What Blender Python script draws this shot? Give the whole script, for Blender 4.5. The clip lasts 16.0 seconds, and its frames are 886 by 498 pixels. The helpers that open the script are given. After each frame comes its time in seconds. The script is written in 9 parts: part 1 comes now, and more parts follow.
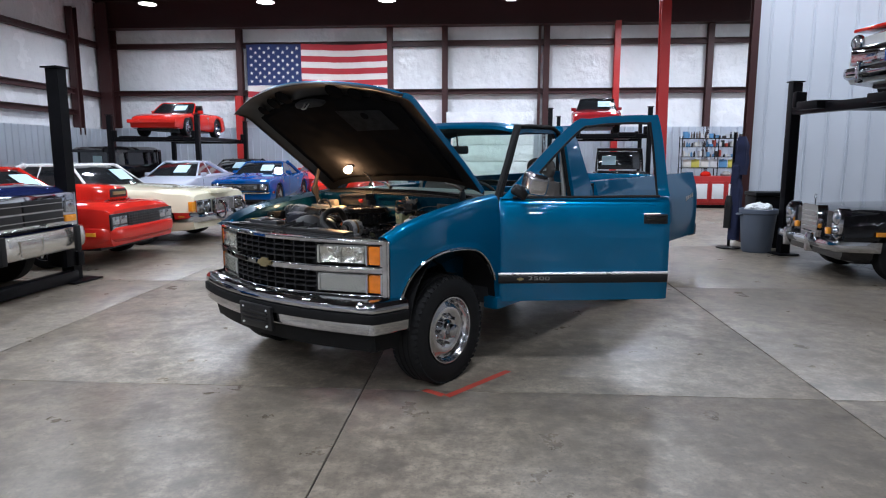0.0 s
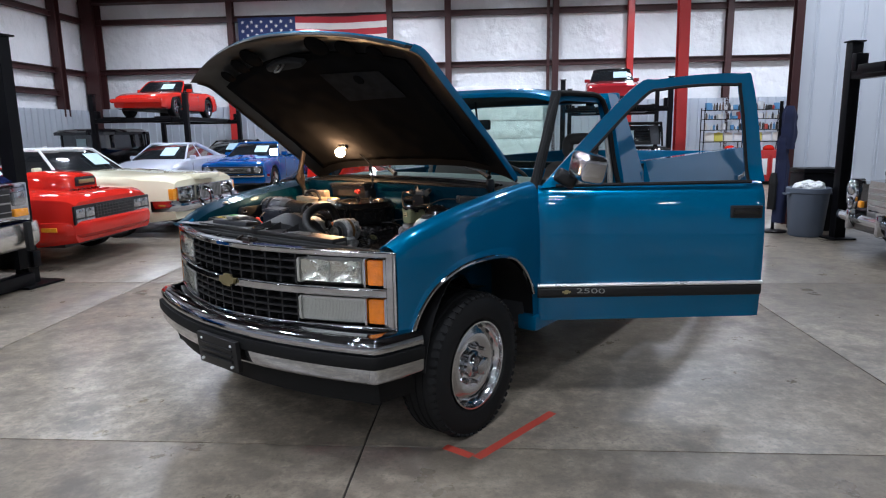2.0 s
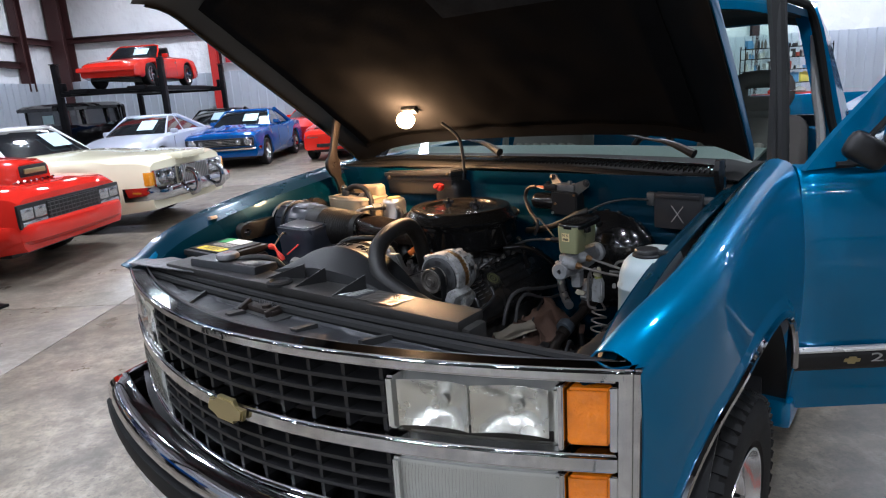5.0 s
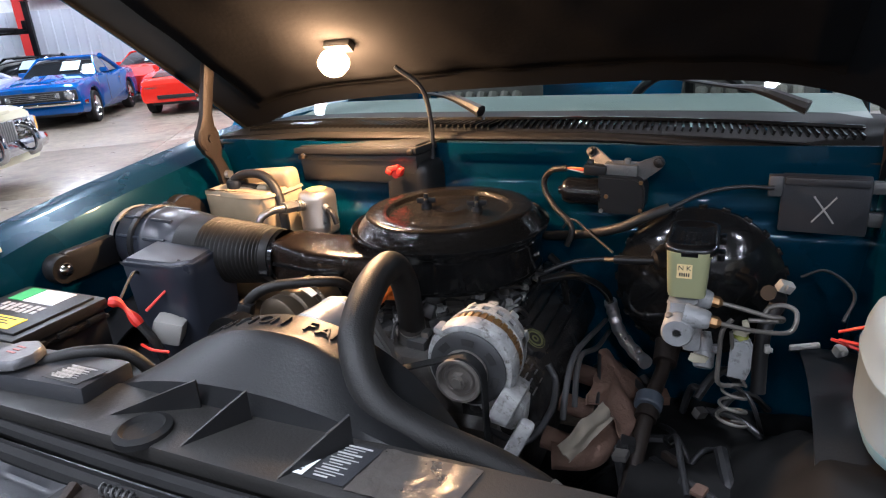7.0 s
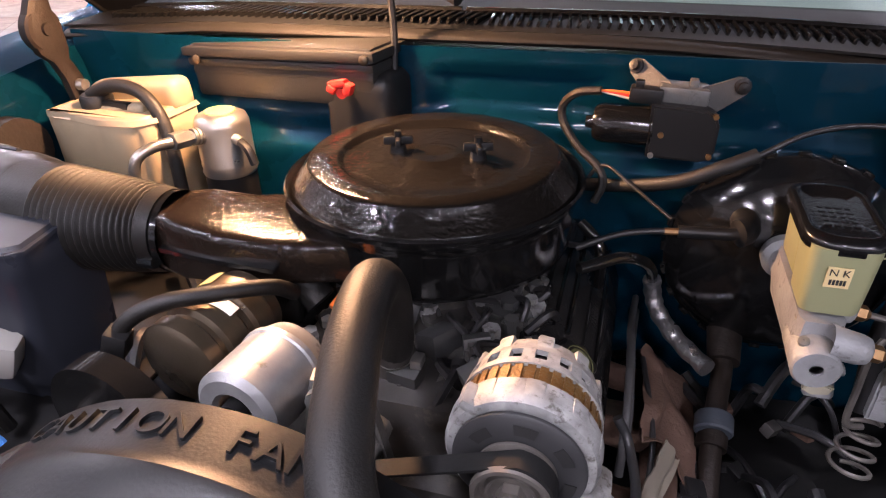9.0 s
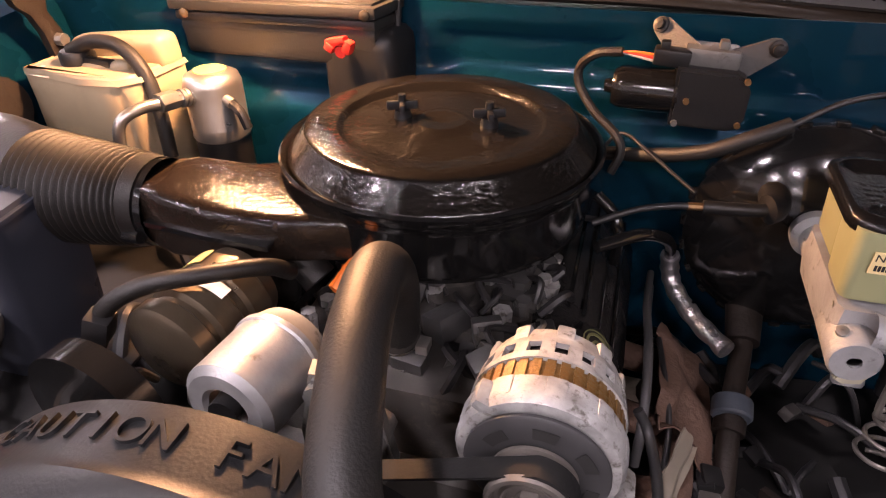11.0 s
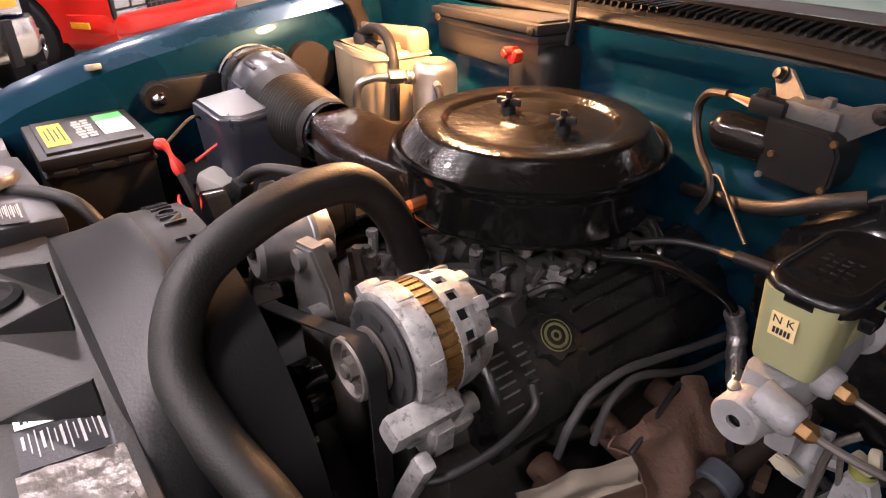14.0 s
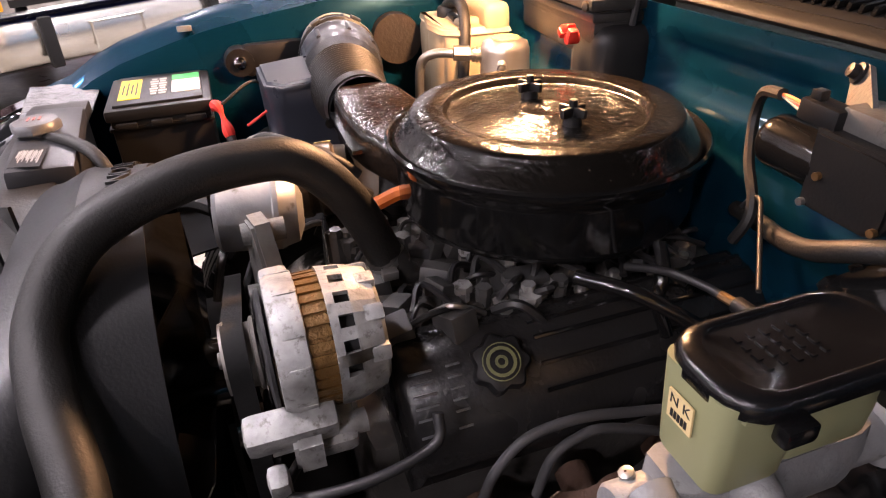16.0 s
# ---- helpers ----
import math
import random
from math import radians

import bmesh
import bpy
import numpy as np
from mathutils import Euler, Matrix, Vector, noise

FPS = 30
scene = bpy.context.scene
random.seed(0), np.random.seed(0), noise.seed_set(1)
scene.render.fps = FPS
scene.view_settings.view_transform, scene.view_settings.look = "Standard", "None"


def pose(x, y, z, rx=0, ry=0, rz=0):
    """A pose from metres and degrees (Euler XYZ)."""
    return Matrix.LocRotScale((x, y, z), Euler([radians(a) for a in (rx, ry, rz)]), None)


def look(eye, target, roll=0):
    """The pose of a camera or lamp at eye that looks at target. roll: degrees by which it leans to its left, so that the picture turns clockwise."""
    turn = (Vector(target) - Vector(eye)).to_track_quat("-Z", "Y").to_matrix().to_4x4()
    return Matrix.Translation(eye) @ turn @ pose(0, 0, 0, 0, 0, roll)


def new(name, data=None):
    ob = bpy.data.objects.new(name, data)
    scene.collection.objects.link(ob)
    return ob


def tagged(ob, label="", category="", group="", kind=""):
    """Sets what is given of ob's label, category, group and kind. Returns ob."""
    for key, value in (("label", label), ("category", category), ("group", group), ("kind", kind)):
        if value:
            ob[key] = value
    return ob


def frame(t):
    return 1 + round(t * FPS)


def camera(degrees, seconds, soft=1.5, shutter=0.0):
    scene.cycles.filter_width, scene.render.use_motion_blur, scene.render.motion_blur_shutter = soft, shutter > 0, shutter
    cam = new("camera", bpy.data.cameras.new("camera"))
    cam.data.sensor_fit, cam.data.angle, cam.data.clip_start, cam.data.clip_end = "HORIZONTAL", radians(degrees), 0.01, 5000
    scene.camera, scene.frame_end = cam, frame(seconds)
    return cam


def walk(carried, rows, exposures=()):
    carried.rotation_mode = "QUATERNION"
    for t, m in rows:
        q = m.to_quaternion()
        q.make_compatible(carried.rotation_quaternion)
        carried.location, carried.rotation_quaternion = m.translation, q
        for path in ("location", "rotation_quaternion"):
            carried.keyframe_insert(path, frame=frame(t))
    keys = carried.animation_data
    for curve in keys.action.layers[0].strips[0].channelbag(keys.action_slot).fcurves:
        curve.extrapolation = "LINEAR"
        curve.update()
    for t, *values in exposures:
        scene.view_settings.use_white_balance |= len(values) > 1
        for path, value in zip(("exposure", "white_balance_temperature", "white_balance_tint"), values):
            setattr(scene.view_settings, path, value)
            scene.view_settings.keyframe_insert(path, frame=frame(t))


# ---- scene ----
cam = camera(69.3, 16.0, soft=1.15)
PATH = [
    (0, (0.096, -0.287, 1.596), (0.084, 1.691, 1.302), -0.0),
    (0.5, (0.123, -0.008, 1.602), (0.107, 1.969, 1.296), 0.0),
    (1, (0.103, 0.277, 1.586), (0.082, 2.25, 1.261), 0.1),
    (1.5, (0.048, 0.555, 1.59), (0.033, 2.526, 1.248), -0.4),
    (2, (-0.02, 0.86, 1.587), (-0.042, 2.827, 1.226), -0.9),
    (2.5, (-0.105, 1.15, 1.582), (-0.129, 3.114, 1.202), -1.2),
    (3, (-0.243, 1.456, 1.582), (-0.274, 3.415, 1.182), -1.7),
    (3.5, (-0.34, 1.758, 1.563), (-0.379, 3.711, 1.137), -2.1),
    (4, (-0.427, 2.062, 1.574), (-0.473, 4.01, 1.121), -2.6),
    (4.2, (-0.467, 2.173, 1.568), (-0.514, 4.118, 1.106), -2.9),
    (6.3, (-0.798, 3.283, 1.565), (-0.581, 5.194, 1.016), -4.8),
    (6.5, (-0.822, 3.364, 1.561), (-0.538, 5.259, 0.988), -4.6),
    (7, (-0.828, 3.559, 1.535), (-0.438, 5.403, 0.865), -4.2),
    (7.5, (-0.82, 3.748, 1.526), (-0.39, 5.537, 0.742), -3.8),
    (8, (-0.821, 3.872, 1.511), (-0.347, 5.597, 0.616), -3.3),
    (8.5, (-0.827, 3.968, 1.5), (-0.268, 5.636, 0.55), -2.8),
    (9, (-0.826, 4.027, 1.491), (-0.219, 5.652, 0.497), -1.5),
    (11.5, (-0.806, 4.088, 1.48), (-0.229, 5.645, 0.364), -1.2),
    (12, (-0.764, 4.036, 1.491), (-0.301, 5.632, 0.378), -1.7),
    (12.5, (-0.696, 3.941, 1.494), (-0.48, 5.621, 0.431), -1.1),
    (13, (-0.613, 3.872, 1.498), (-0.643, 5.598, 0.488), -1.0),
    (13.5, (-0.512, 3.864, 1.474), (-0.76, 5.594, 0.501), -0.7),
    (14, (-0.424, 3.885, 1.471), (-0.901, 5.558, 0.484), -0.8),
    (14.5, (-0.364, 3.922, 1.455), (-0.966, 5.55, 0.461), -1.2),
    (15, (-0.292, 3.982, 1.449), (-1.095, 5.513, 0.443), -1.4),
    (15.5, (-0.242, 4.041, 1.44), (-1.173, 5.488, 0.422), -2.0),
    (16, (-0.223, 4.07, 1.436), (-1.182, 5.497, 0.414), -2.2),
]
EXPOSURE = [(0, 0.0, 6500, 10), (2.5, 0.0, 6500, 10), (4.2, 0.15, 6500, 10), (6.3, 0.68, 6450, 11), (7.5, 1.05, 6420, 14), (9, 1.19, 7000, 27), (11.5, 1.28, 8100, 33), (13.2, 1.39, 8200, 30), (16, 1.36, 7750, 28)]
walk(cam, [(t, look(eye, target, roll)) for t, eye, target, roll in PATH], EXPOSURE)

# ---- light ----
world = bpy.data.worlds.new("world")
scene.world = world
world.use_nodes = True
world.node_tree.nodes["Background"].inputs[0].default_value = (0.55, 0.62, 0.75, 1)
world.node_tree.nodes["Background"].inputs[1].default_value = 0.02
scene.view_settings.exposure = 0.0

BUILDING = pose(-0.477, 3.925, 0, 0, 0, -3.5)
TRUCK = pose(-0.668, 4.641, 0, 0, 0, -37.5)


def area_lamp(place, size_x, size_y, power, colour):
    data = bpy.data.lights.new("ceiling_light_beam", "AREA")
    data.shape, data.size, data.size_y, data.energy, data.color = "RECTANGLE", size_x, size_y, power, colour
    data.spread = radians(160)
    ob = new("ceiling_light_beam", data)
    ob.matrix_world = place
    return ob


# ---- helpers for meshes ----
def material(name, colour, rough=0.5, metal=0.0, vary=0.15, scale=6.0, bump=0.0, bump_scale=80.0, coat=0.0,
             spread=0.1, wear=None, wear_amount=0.5, wear_scale=14.0, spec=0.5, depth=0.004):
    """A surface with variation at two scales, fine relief and, where wear is given, worn spots of that colour."""
    m = bpy.data.materials.new(name)
    m.use_nodes = True
    n, l = m.node_tree.nodes, m.node_tree.links
    b = n["Principled BSDF"]
    co = n.new("ShaderNodeTexCoord")
    big, small = n.new("ShaderNodeTexNoise"), n.new("ShaderNodeTexNoise")
    big.inputs["Scale"].default_value, big.inputs["Detail"].default_value = scale, 5
    small.inputs["Scale"].default_value, small.inputs["Detail"].default_value = bump_scale, 4
    for t in (big, small):
        l.new(co.outputs["Object"], t.inputs["Vector"])
    ramp = n.new("ShaderNodeMix")
    ramp.data_type = "RGBA"
    lo = [max(0, c * (1 - vary)) for c in colour[:3]] + [1]
    hi = [min(1, c * (1 + vary)) for c in colour[:3]] + [1]
    ramp.inputs["A"].default_value, ramp.inputs["B"].default_value = lo, hi
    l.new(big.outputs["Fac"], ramp.inputs["Factor"])
    out = ramp.outputs["Result"]
    if wear:
        spots = n.new("ShaderNodeTexNoise")
        spots.inputs["Scale"].default_value, spots.inputs["Detail"].default_value = wear_scale, 8
        spots.inputs["Roughness"].default_value = 0.65
        l.new(co.outputs["Object"], spots.inputs["Vector"])
        cut = n.new("ShaderNodeMapRange")
        cut.inputs["From Min"].default_value = 0.72 - 0.3 * wear_amount
        cut.inputs["From Max"].default_value = 0.80 - 0.2 * wear_amount
        l.new(spots.outputs["Fac"], cut.inputs["Value"])
        over = n.new("ShaderNodeMix")
        over.data_type = "RGBA"
        over.inputs["B"].default_value = (*wear, 1)
        l.new(cut.outputs["Result"], over.inputs["Factor"])
        l.new(out, over.inputs["A"])
        out = over.outputs["Result"]
    l.new(out, b.inputs["Base Color"])
    r = n.new("ShaderNodeMapRange")
    r.inputs["To Min"].default_value, r.inputs["To Max"].default_value = max(0.02, rough - spread), min(1, rough + spread)
    l.new(big.outputs["Fac"], r.inputs["Value"])
    l.new(r.outputs["Result"], b.inputs["Roughness"])
    b.inputs["Metallic"].default_value = metal
    b.inputs["Coat Weight"].default_value = coat
    b.inputs["Coat Roughness"].default_value = 0.025
    b.inputs["Specular IOR Level"].default_value = spec
    if bump:
        bp = n.new("ShaderNodeBump")
        bp.inputs["Strength"].default_value, bp.inputs["Distance"].default_value = bump, depth
        l.new(small.outputs["Fac"], bp.inputs["Height"])
        l.new(bp.outputs["Normal"], b.inputs["Normal"])
    return m


def glass(name, tint, rough=0.02):
    m = bpy.data.materials.new(name)
    m.use_nodes = True
    n, l = m.node_tree.nodes, m.node_tree.links
    n.remove(n["Principled BSDF"])
    clear, gloss, mix, fresnel = (n.new("ShaderNodeBsdf" + k) if k in ("Transparent", "Glossy") else n.new("ShaderNode" + k)
                                  for k in ("Transparent", "Glossy", "MixShader", "LayerWeight"))
    clear.inputs["Color"].default_value = (*tint, 1)
    gloss.inputs["Roughness"].default_value = rough
    fresnel.inputs["Blend"].default_value = 0.5
    power, gain = n.new("ShaderNodeMath"), n.new("ShaderNodeMath")
    power.operation, gain.operation = "POWER", "MULTIPLY_ADD"
    power.inputs[1].default_value, gain.inputs[1].default_value, gain.inputs[2].default_value = 5, 0.92, 0.07
    l.new(fresnel.outputs["Facing"], power.inputs[0])
    l.new(power.outputs[0], gain.inputs[0])
    l.new(gain.outputs[0], mix.inputs[0])
    l.new(clear.outputs[0], mix.inputs[1])
    l.new(gloss.outputs[0], mix.inputs[2])
    l.new(mix.outputs[0], n["Material Output"].inputs["Surface"])
    return m


def glow(name, colour, strength):
    m = bpy.data.materials.new(name)
    m.use_nodes = True
    b = m.node_tree.nodes["Principled BSDF"]
    b.inputs["Emission Color"].default_value, b.inputs["Emission Strength"].default_value = (*colour, 1), strength
    return m


def thing(name, place, label, category, group="", kind=""):
    ob = new(name)
    ob.empty_display_size = 0.1
    ob.matrix_world = place
    return tagged(ob, label, category, group, kind)


def part(name, bm, mat, parent=None, label="", angle=38):
    bmesh.ops.recalc_face_normals(bm, faces=bm.faces)
    me = bpy.data.meshes.new(name)
    bm.to_mesh(me)
    bm.free()
    for p in me.polygons:
        p.use_smooth = True
    me.set_sharp_from_angle(angle=radians(angle))
    me.materials.append(mat)
    ob = new(name, me)
    ob.parent = parent
    return tagged(ob, label)


def box(bm, c, s, turn=None, bevel=0.0, segments=2):
    made = bmesh.ops.create_cube(bm, size=1)["verts"]
    m = Matrix.Translation(c) @ (turn or Matrix()) @ Matrix.Diagonal((*s, 1))
    bmesh.ops.transform(bm, matrix=m, verts=made)
    if bevel:
        edges = {e for v in made for e in v.link_edges}
        bmesh.ops.bevel(bm, geom=list(edges), offset=bevel, segments=segments, affect="EDGES", profile=0.6)
    return bm


def turn(rx=0, ry=0, rz=0):
    return Euler([radians(a) for a in (rx, ry, rz)]).to_matrix().to_4x4()


def loft(bm, rings, closed=True, caps=True):
    """Skin through rings of the same count of points."""
    rows = [[bm.verts.new(p) for p in ring] for ring in rings]
    k = len(rows[0])
    for a, b in zip(rows, rows[1:]):
        for i in range(k if closed else k - 1):
            j = (i + 1) % k
            bm.faces.new((a[i], a[j], b[j], b[i]))
    if caps and closed:
        bm.faces.new(rows[0][::-1])
        bm.faces.new(rows[-1])
    return bm


def frame_of(d):
    d = Vector(d).normalized()
    return d.to_track_quat("Z", "Y").to_matrix()


def cyl(bm, p0, p1, r0, r1=None, seg=24, caps=True):
    r1 = r0 if r1 is None else r1
    p0, p1 = Vector(p0), Vector(p1)
    q = frame_of(p1 - p0)
    ring = [(math.cos(2 * math.pi * i / seg), math.sin(2 * math.pi * i / seg)) for i in range(seg)]
    return loft(bm, [[p + q @ Vector((r * c, r * s, 0)) for c, s in ring] for p, r in ((p0, r0), (p1, r1))], caps=caps)


def lathe(bm, profile, p0, axis, seg=32, caps=False):
    """Turn (radius, height) pairs round an axis that starts at p0."""
    p0, d = Vector(p0), Vector(axis).normalized()
    q = frame_of(d)
    rings = [[p0 + d * h + q @ Vector((r * math.cos(2 * math.pi * i / seg), r * math.sin(2 * math.pi * i / seg), 0))
              for i in range(seg)] for r, h in profile]
    return loft(bm, rings, caps=caps)


def smooth_path(pts, n=8):
    pts = [Vector(p) for p in pts]
    if len(pts) < 3:
        return pts
    ext = [2 * pts[0] - pts[1]] + pts + [2 * pts[-1] - pts[-2]]
    out = []
    for i in range(1, len(ext) - 2):
        a, b, c, d = ext[i - 1:i + 3]
        for j in range(n):
            t = j / n
            out.append(0.5 * (2 * b + (c - a) * t + (2 * a - 5 * b + 4 * c - d) * t * t + (3 * b - a - 3 * c + d) * t ** 3))
    return out + [pts[-1]]


def tube(bm, pts, r, seg=10, n=8, caps=True, ribs=0.0):
    """A hose or wire along a smooth path; r is one radius, or a function of 0 to 1 along it."""
    path = smooth_path(pts, n)
    rings, q = [], None
    for i, p in enumerate(path):
        d = (path[min(i + 1, len(path) - 1)] - path[max(i - 1, 0)]).normalized()
        if q is None:
            up = Vector((0, 0, 1)) if abs(d.z) < 0.9 else Vector((1, 0, 0))
            q = d.cross(up).normalized()
        q = (q - d * q.dot(d)).normalized()
        w = d.cross(q)
        rad = r(i / (len(path) - 1)) if callable(r) else r
        rad *= 1 + (ribs if i % 2 else -ribs)
        rings.append([p + rad * (q * math.cos(2 * math.pi * k / seg) + w * math.sin(2 * math.pi * k / seg)) for k in range(seg)])
    return loft(bm, rings, caps=caps)


def sheet(bm, f, nu, nv, thick=0.0):
    """A surface f(u, v), u and v from 0 to 1, made thick if asked."""
    vs = [[bm.verts.new(f(i / nu, j / nv)) for j in range(nv + 1)] for i in range(nu + 1)]
    faces = [bm.faces.new((vs[i][j], vs[i + 1][j], vs[i + 1][j + 1], vs[i][j + 1])) for i in range(nu) for j in range(nv)]
    if thick:
        bmesh.ops.recalc_face_normals(bm, faces=faces)
        bmesh.ops.solidify(bm, geom=faces, thickness=thick)
    return bm


def slab(bm, f, nu, nv, off):
    """A surface f(u, v) and its copy moved by off, joined round the rim."""
    off = Vector(off)
    a, b = ([[bm.verts.new(f(i / nu, j / nv) + d) for j in range(nv + 1)] for i in range(nu + 1)] for d in (Vector(), off))
    for g in (a, b):
        for i in range(nu):
            for j in range(nv):
                bm.faces.new((g[i][j], g[i + 1][j], g[i + 1][j + 1], g[i][j + 1]))
    for i in range(nu):
        for j in (0, nv):
            bm.faces.new((a[i][j], a[i + 1][j], b[i + 1][j], b[i][j]))
    for j in range(nv):
        for i in (0, nu):
            bm.faces.new((a[i][j], a[i][j + 1], b[i][j + 1], b[i][j]))
    return bm


def plate(bm, outline, depth, m=None, bevel=0.0):
    """A flat outline in x, y, drawn out by depth along z, then placed by m."""
    lo = [bm.verts.new((x, y, 0)) for x, y in outline]
    hi = [bm.verts.new((x, y, depth)) for x, y in outline]
    bm.faces.new(lo[::-1])
    top = bm.faces.new(hi)
    k = len(lo)
    for i in range(k):
        bm.faces.new((lo[i], lo[(i + 1) % k], hi[(i + 1) % k], hi[i]))
    if bevel:
        r = bmesh.ops.bevel(bm, geom=list(top.edges), offset=bevel, segments=2, affect="EDGES")
        made = {v for f in r["faces"] for v in f.verts} | set(lo) | {v for v in hi if v.is_valid}
    else:
        made = set(lo + hi)
    if m is not None:
        todo, seen = list(made), set(made)
        while todo:
            v = todo.pop()
            for e in v.link_edges:
                o = e.other_vert(v)
                if o not in seen:
                    seen.add(o)
                    todo.append(o)
        bmesh.ops.transform(bm, matrix=m, verts=list(seen))
    return bm


def mix(a, b, t):
    return a + (b - a) * t


def curve_at(keys, x):
    """Linear reading of (x, y) keys."""
    if x <= keys[0][0]:
        return keys[0][1]
    for (a, p), (b, q) in zip(keys, keys[1:]):
        if x <= b:
            return p + (q - p) * (x - a) / (b - a)
    return keys[-1][1]


def soft_at(keys, x):
    """Smooth reading of (x, y) keys."""
    if x <= keys[0][0]:
        return keys[0][1]
    for i, ((a, p), (b, q)) in enumerate(zip(keys, keys[1:])):
        if x <= b:
            t = (x - a) / (b - a)
            m0 = (q - keys[i - 1][1]) / (b - keys[i - 1][0]) if i else (q - p) / (b - a)
            m1 = (keys[i + 2][1] - p) / (keys[i + 2][0] - a) if i + 2 < len(keys) else (q - p) / (b - a)
            h = b - a
            return ((2 * t ** 3 - 3 * t * t + 1) * p + (t ** 3 - 2 * t * t + t) * h * m0
                    + (3 * t * t - 2 * t ** 3) * q + (t ** 3 - t * t) * h * m1)
    return keys[-1][1]


def writing(name, text, size, place, mat, parent, label="", depth=0.0006):
    """Raised letters in the built-in font, as a mesh."""
    cu = bpy.data.curves.new(name, "FONT")
    cu.body, cu.size, cu.extrude, cu.align_x, cu.align_y = text, size, depth, "CENTER", "CENTER"
    tmp = bpy.data.objects.new(name, cu)
    scene.collection.objects.link(tmp)
    me = bpy.data.meshes.new_from_object(tmp.evaluated_get(bpy.context.evaluated_depsgraph_get()))
    bpy.data.objects.remove(tmp)
    me.materials.append(mat)
    me.transform(place)
    ob = new(name, me)
    ob.parent = parent
    return tagged(ob, label)

# ---- materials ----
TEAL = material("teal_metallic_paint", (0.0, 0.118, 0.245), 0.30, 0.45, 0.06, 3, coat=0.8, spread=0.03, spec=0.0)
# the body's teal, less glossy and darkened: the engine bay's shade is in this colour
TEAL_SHADED = material("teal_paint_shaded", (0.0, 0.0205, 0.039), 0.28, 0.2, 0.35, 5, coat=0.22, bump=0.05, spec=0.05)
CHROME = material("chrome", (0.50, 0.51, 0.53), 0.06, 1.0, 0.03, 9, spread=0.03)
WHEEL_CHROME = material("satin_chrome", (0.60, 0.60, 0.61), 0.17, 1.0, 0.05, 9, spread=0.05)
ALLOY = material("cast_aluminium", (0.32, 0.32, 0.315), 0.52, 0.35, 0.95, 45, 0.2, 260, wear=(0.11, 0.10, 0.088), wear_amount=0.55, wear_scale=95)
STEEL = material("dull_steel", (0.42, 0.41, 0.39), 0.38, 0.9, 0.2, 20, 0.1, 200)
RUST = material("rusty_iron", (0.125, 0.072, 0.052), 0.8, 0.3, 0.4, 18, 0.5, 120)
BLACK = material("black_plastic", (0.010, 0.010, 0.0105), 0.42, 0, 0.3, 9, 0.08, 300, spec=0.35)
GREY_PLASTIC = material("grey_black_plastic", (0.026, 0.027, 0.030), 0.36, 0, 0.2, 7, 0.1, 300, wear=(0.07, 0.066, 0.06), wear_amount=0.2)
RUBBER = material("tyre_rubber", (0.011, 0.011, 0.0112), 0.7, 0, 0.25, 12, 0.15, 200, spec=0.2)
HOSE = material("hose_rubber", (0.012, 0.0115, 0.011), 0.52, 0, 0.25, 14, 0.2, 350, spec=0.38)
GLOSS_BLACK = material("gloss_black_enamel", (0.0065, 0.0065, 0.0066), 0.13, 0, 0.3, 6, 0.05, 90, coat=0.3, spread=0.05)
LID_BLACK = material("worn_black_enamel", (0.008, 0.0068, 0.0058), 0.15, 0.0, 0.5, 10, 0.38, 110, coat=0.22, spread=0.08, spec=0.45, wear=(0.10, 0.08, 0.06), wear_amount=0.20, wear_scale=150)
PILLAR_BLACK = material("matt_black_trim", (0.008, 0.008, 0.008), 0.7, 0, 0.2, 9, spec=0.15)
SEAL = material("dusty_rubber_seal", (0.012, 0.0105, 0.009), 0.62, 0, 0.3, 9, 0.2, 120, spec=0.22)
ALU = material("spun_aluminium", (0.40, 0.395, 0.38), 0.32, 0.9, 0.1, 30, 0.05, 300)
HINGE = material("brown_hinge_steel", (0.016, 0.0105, 0.008), 0.6, 0.3, 0.3, 18, 0.3, 120)
PATCH = material("worn_liner_patch", (0.021, 0.022, 0.024), 0.7, 0, 0.5, 14, 0.3, 60, wear=(0.010, 0.010, 0.010), wear_amount=0.4, wear_scale=22, spec=0.0)
INNER_BLACK = material("black_hood_frame_paint", (0.0065, 0.0065, 0.007), 0.5, 0, 0.3, 9, spec=0.25)
LINER = material("hood_liner_felt", (0.0085, 0.0084, 0.0088), 0.95, 0, 0.3, 8, 0.15, 90, spec=0.0)


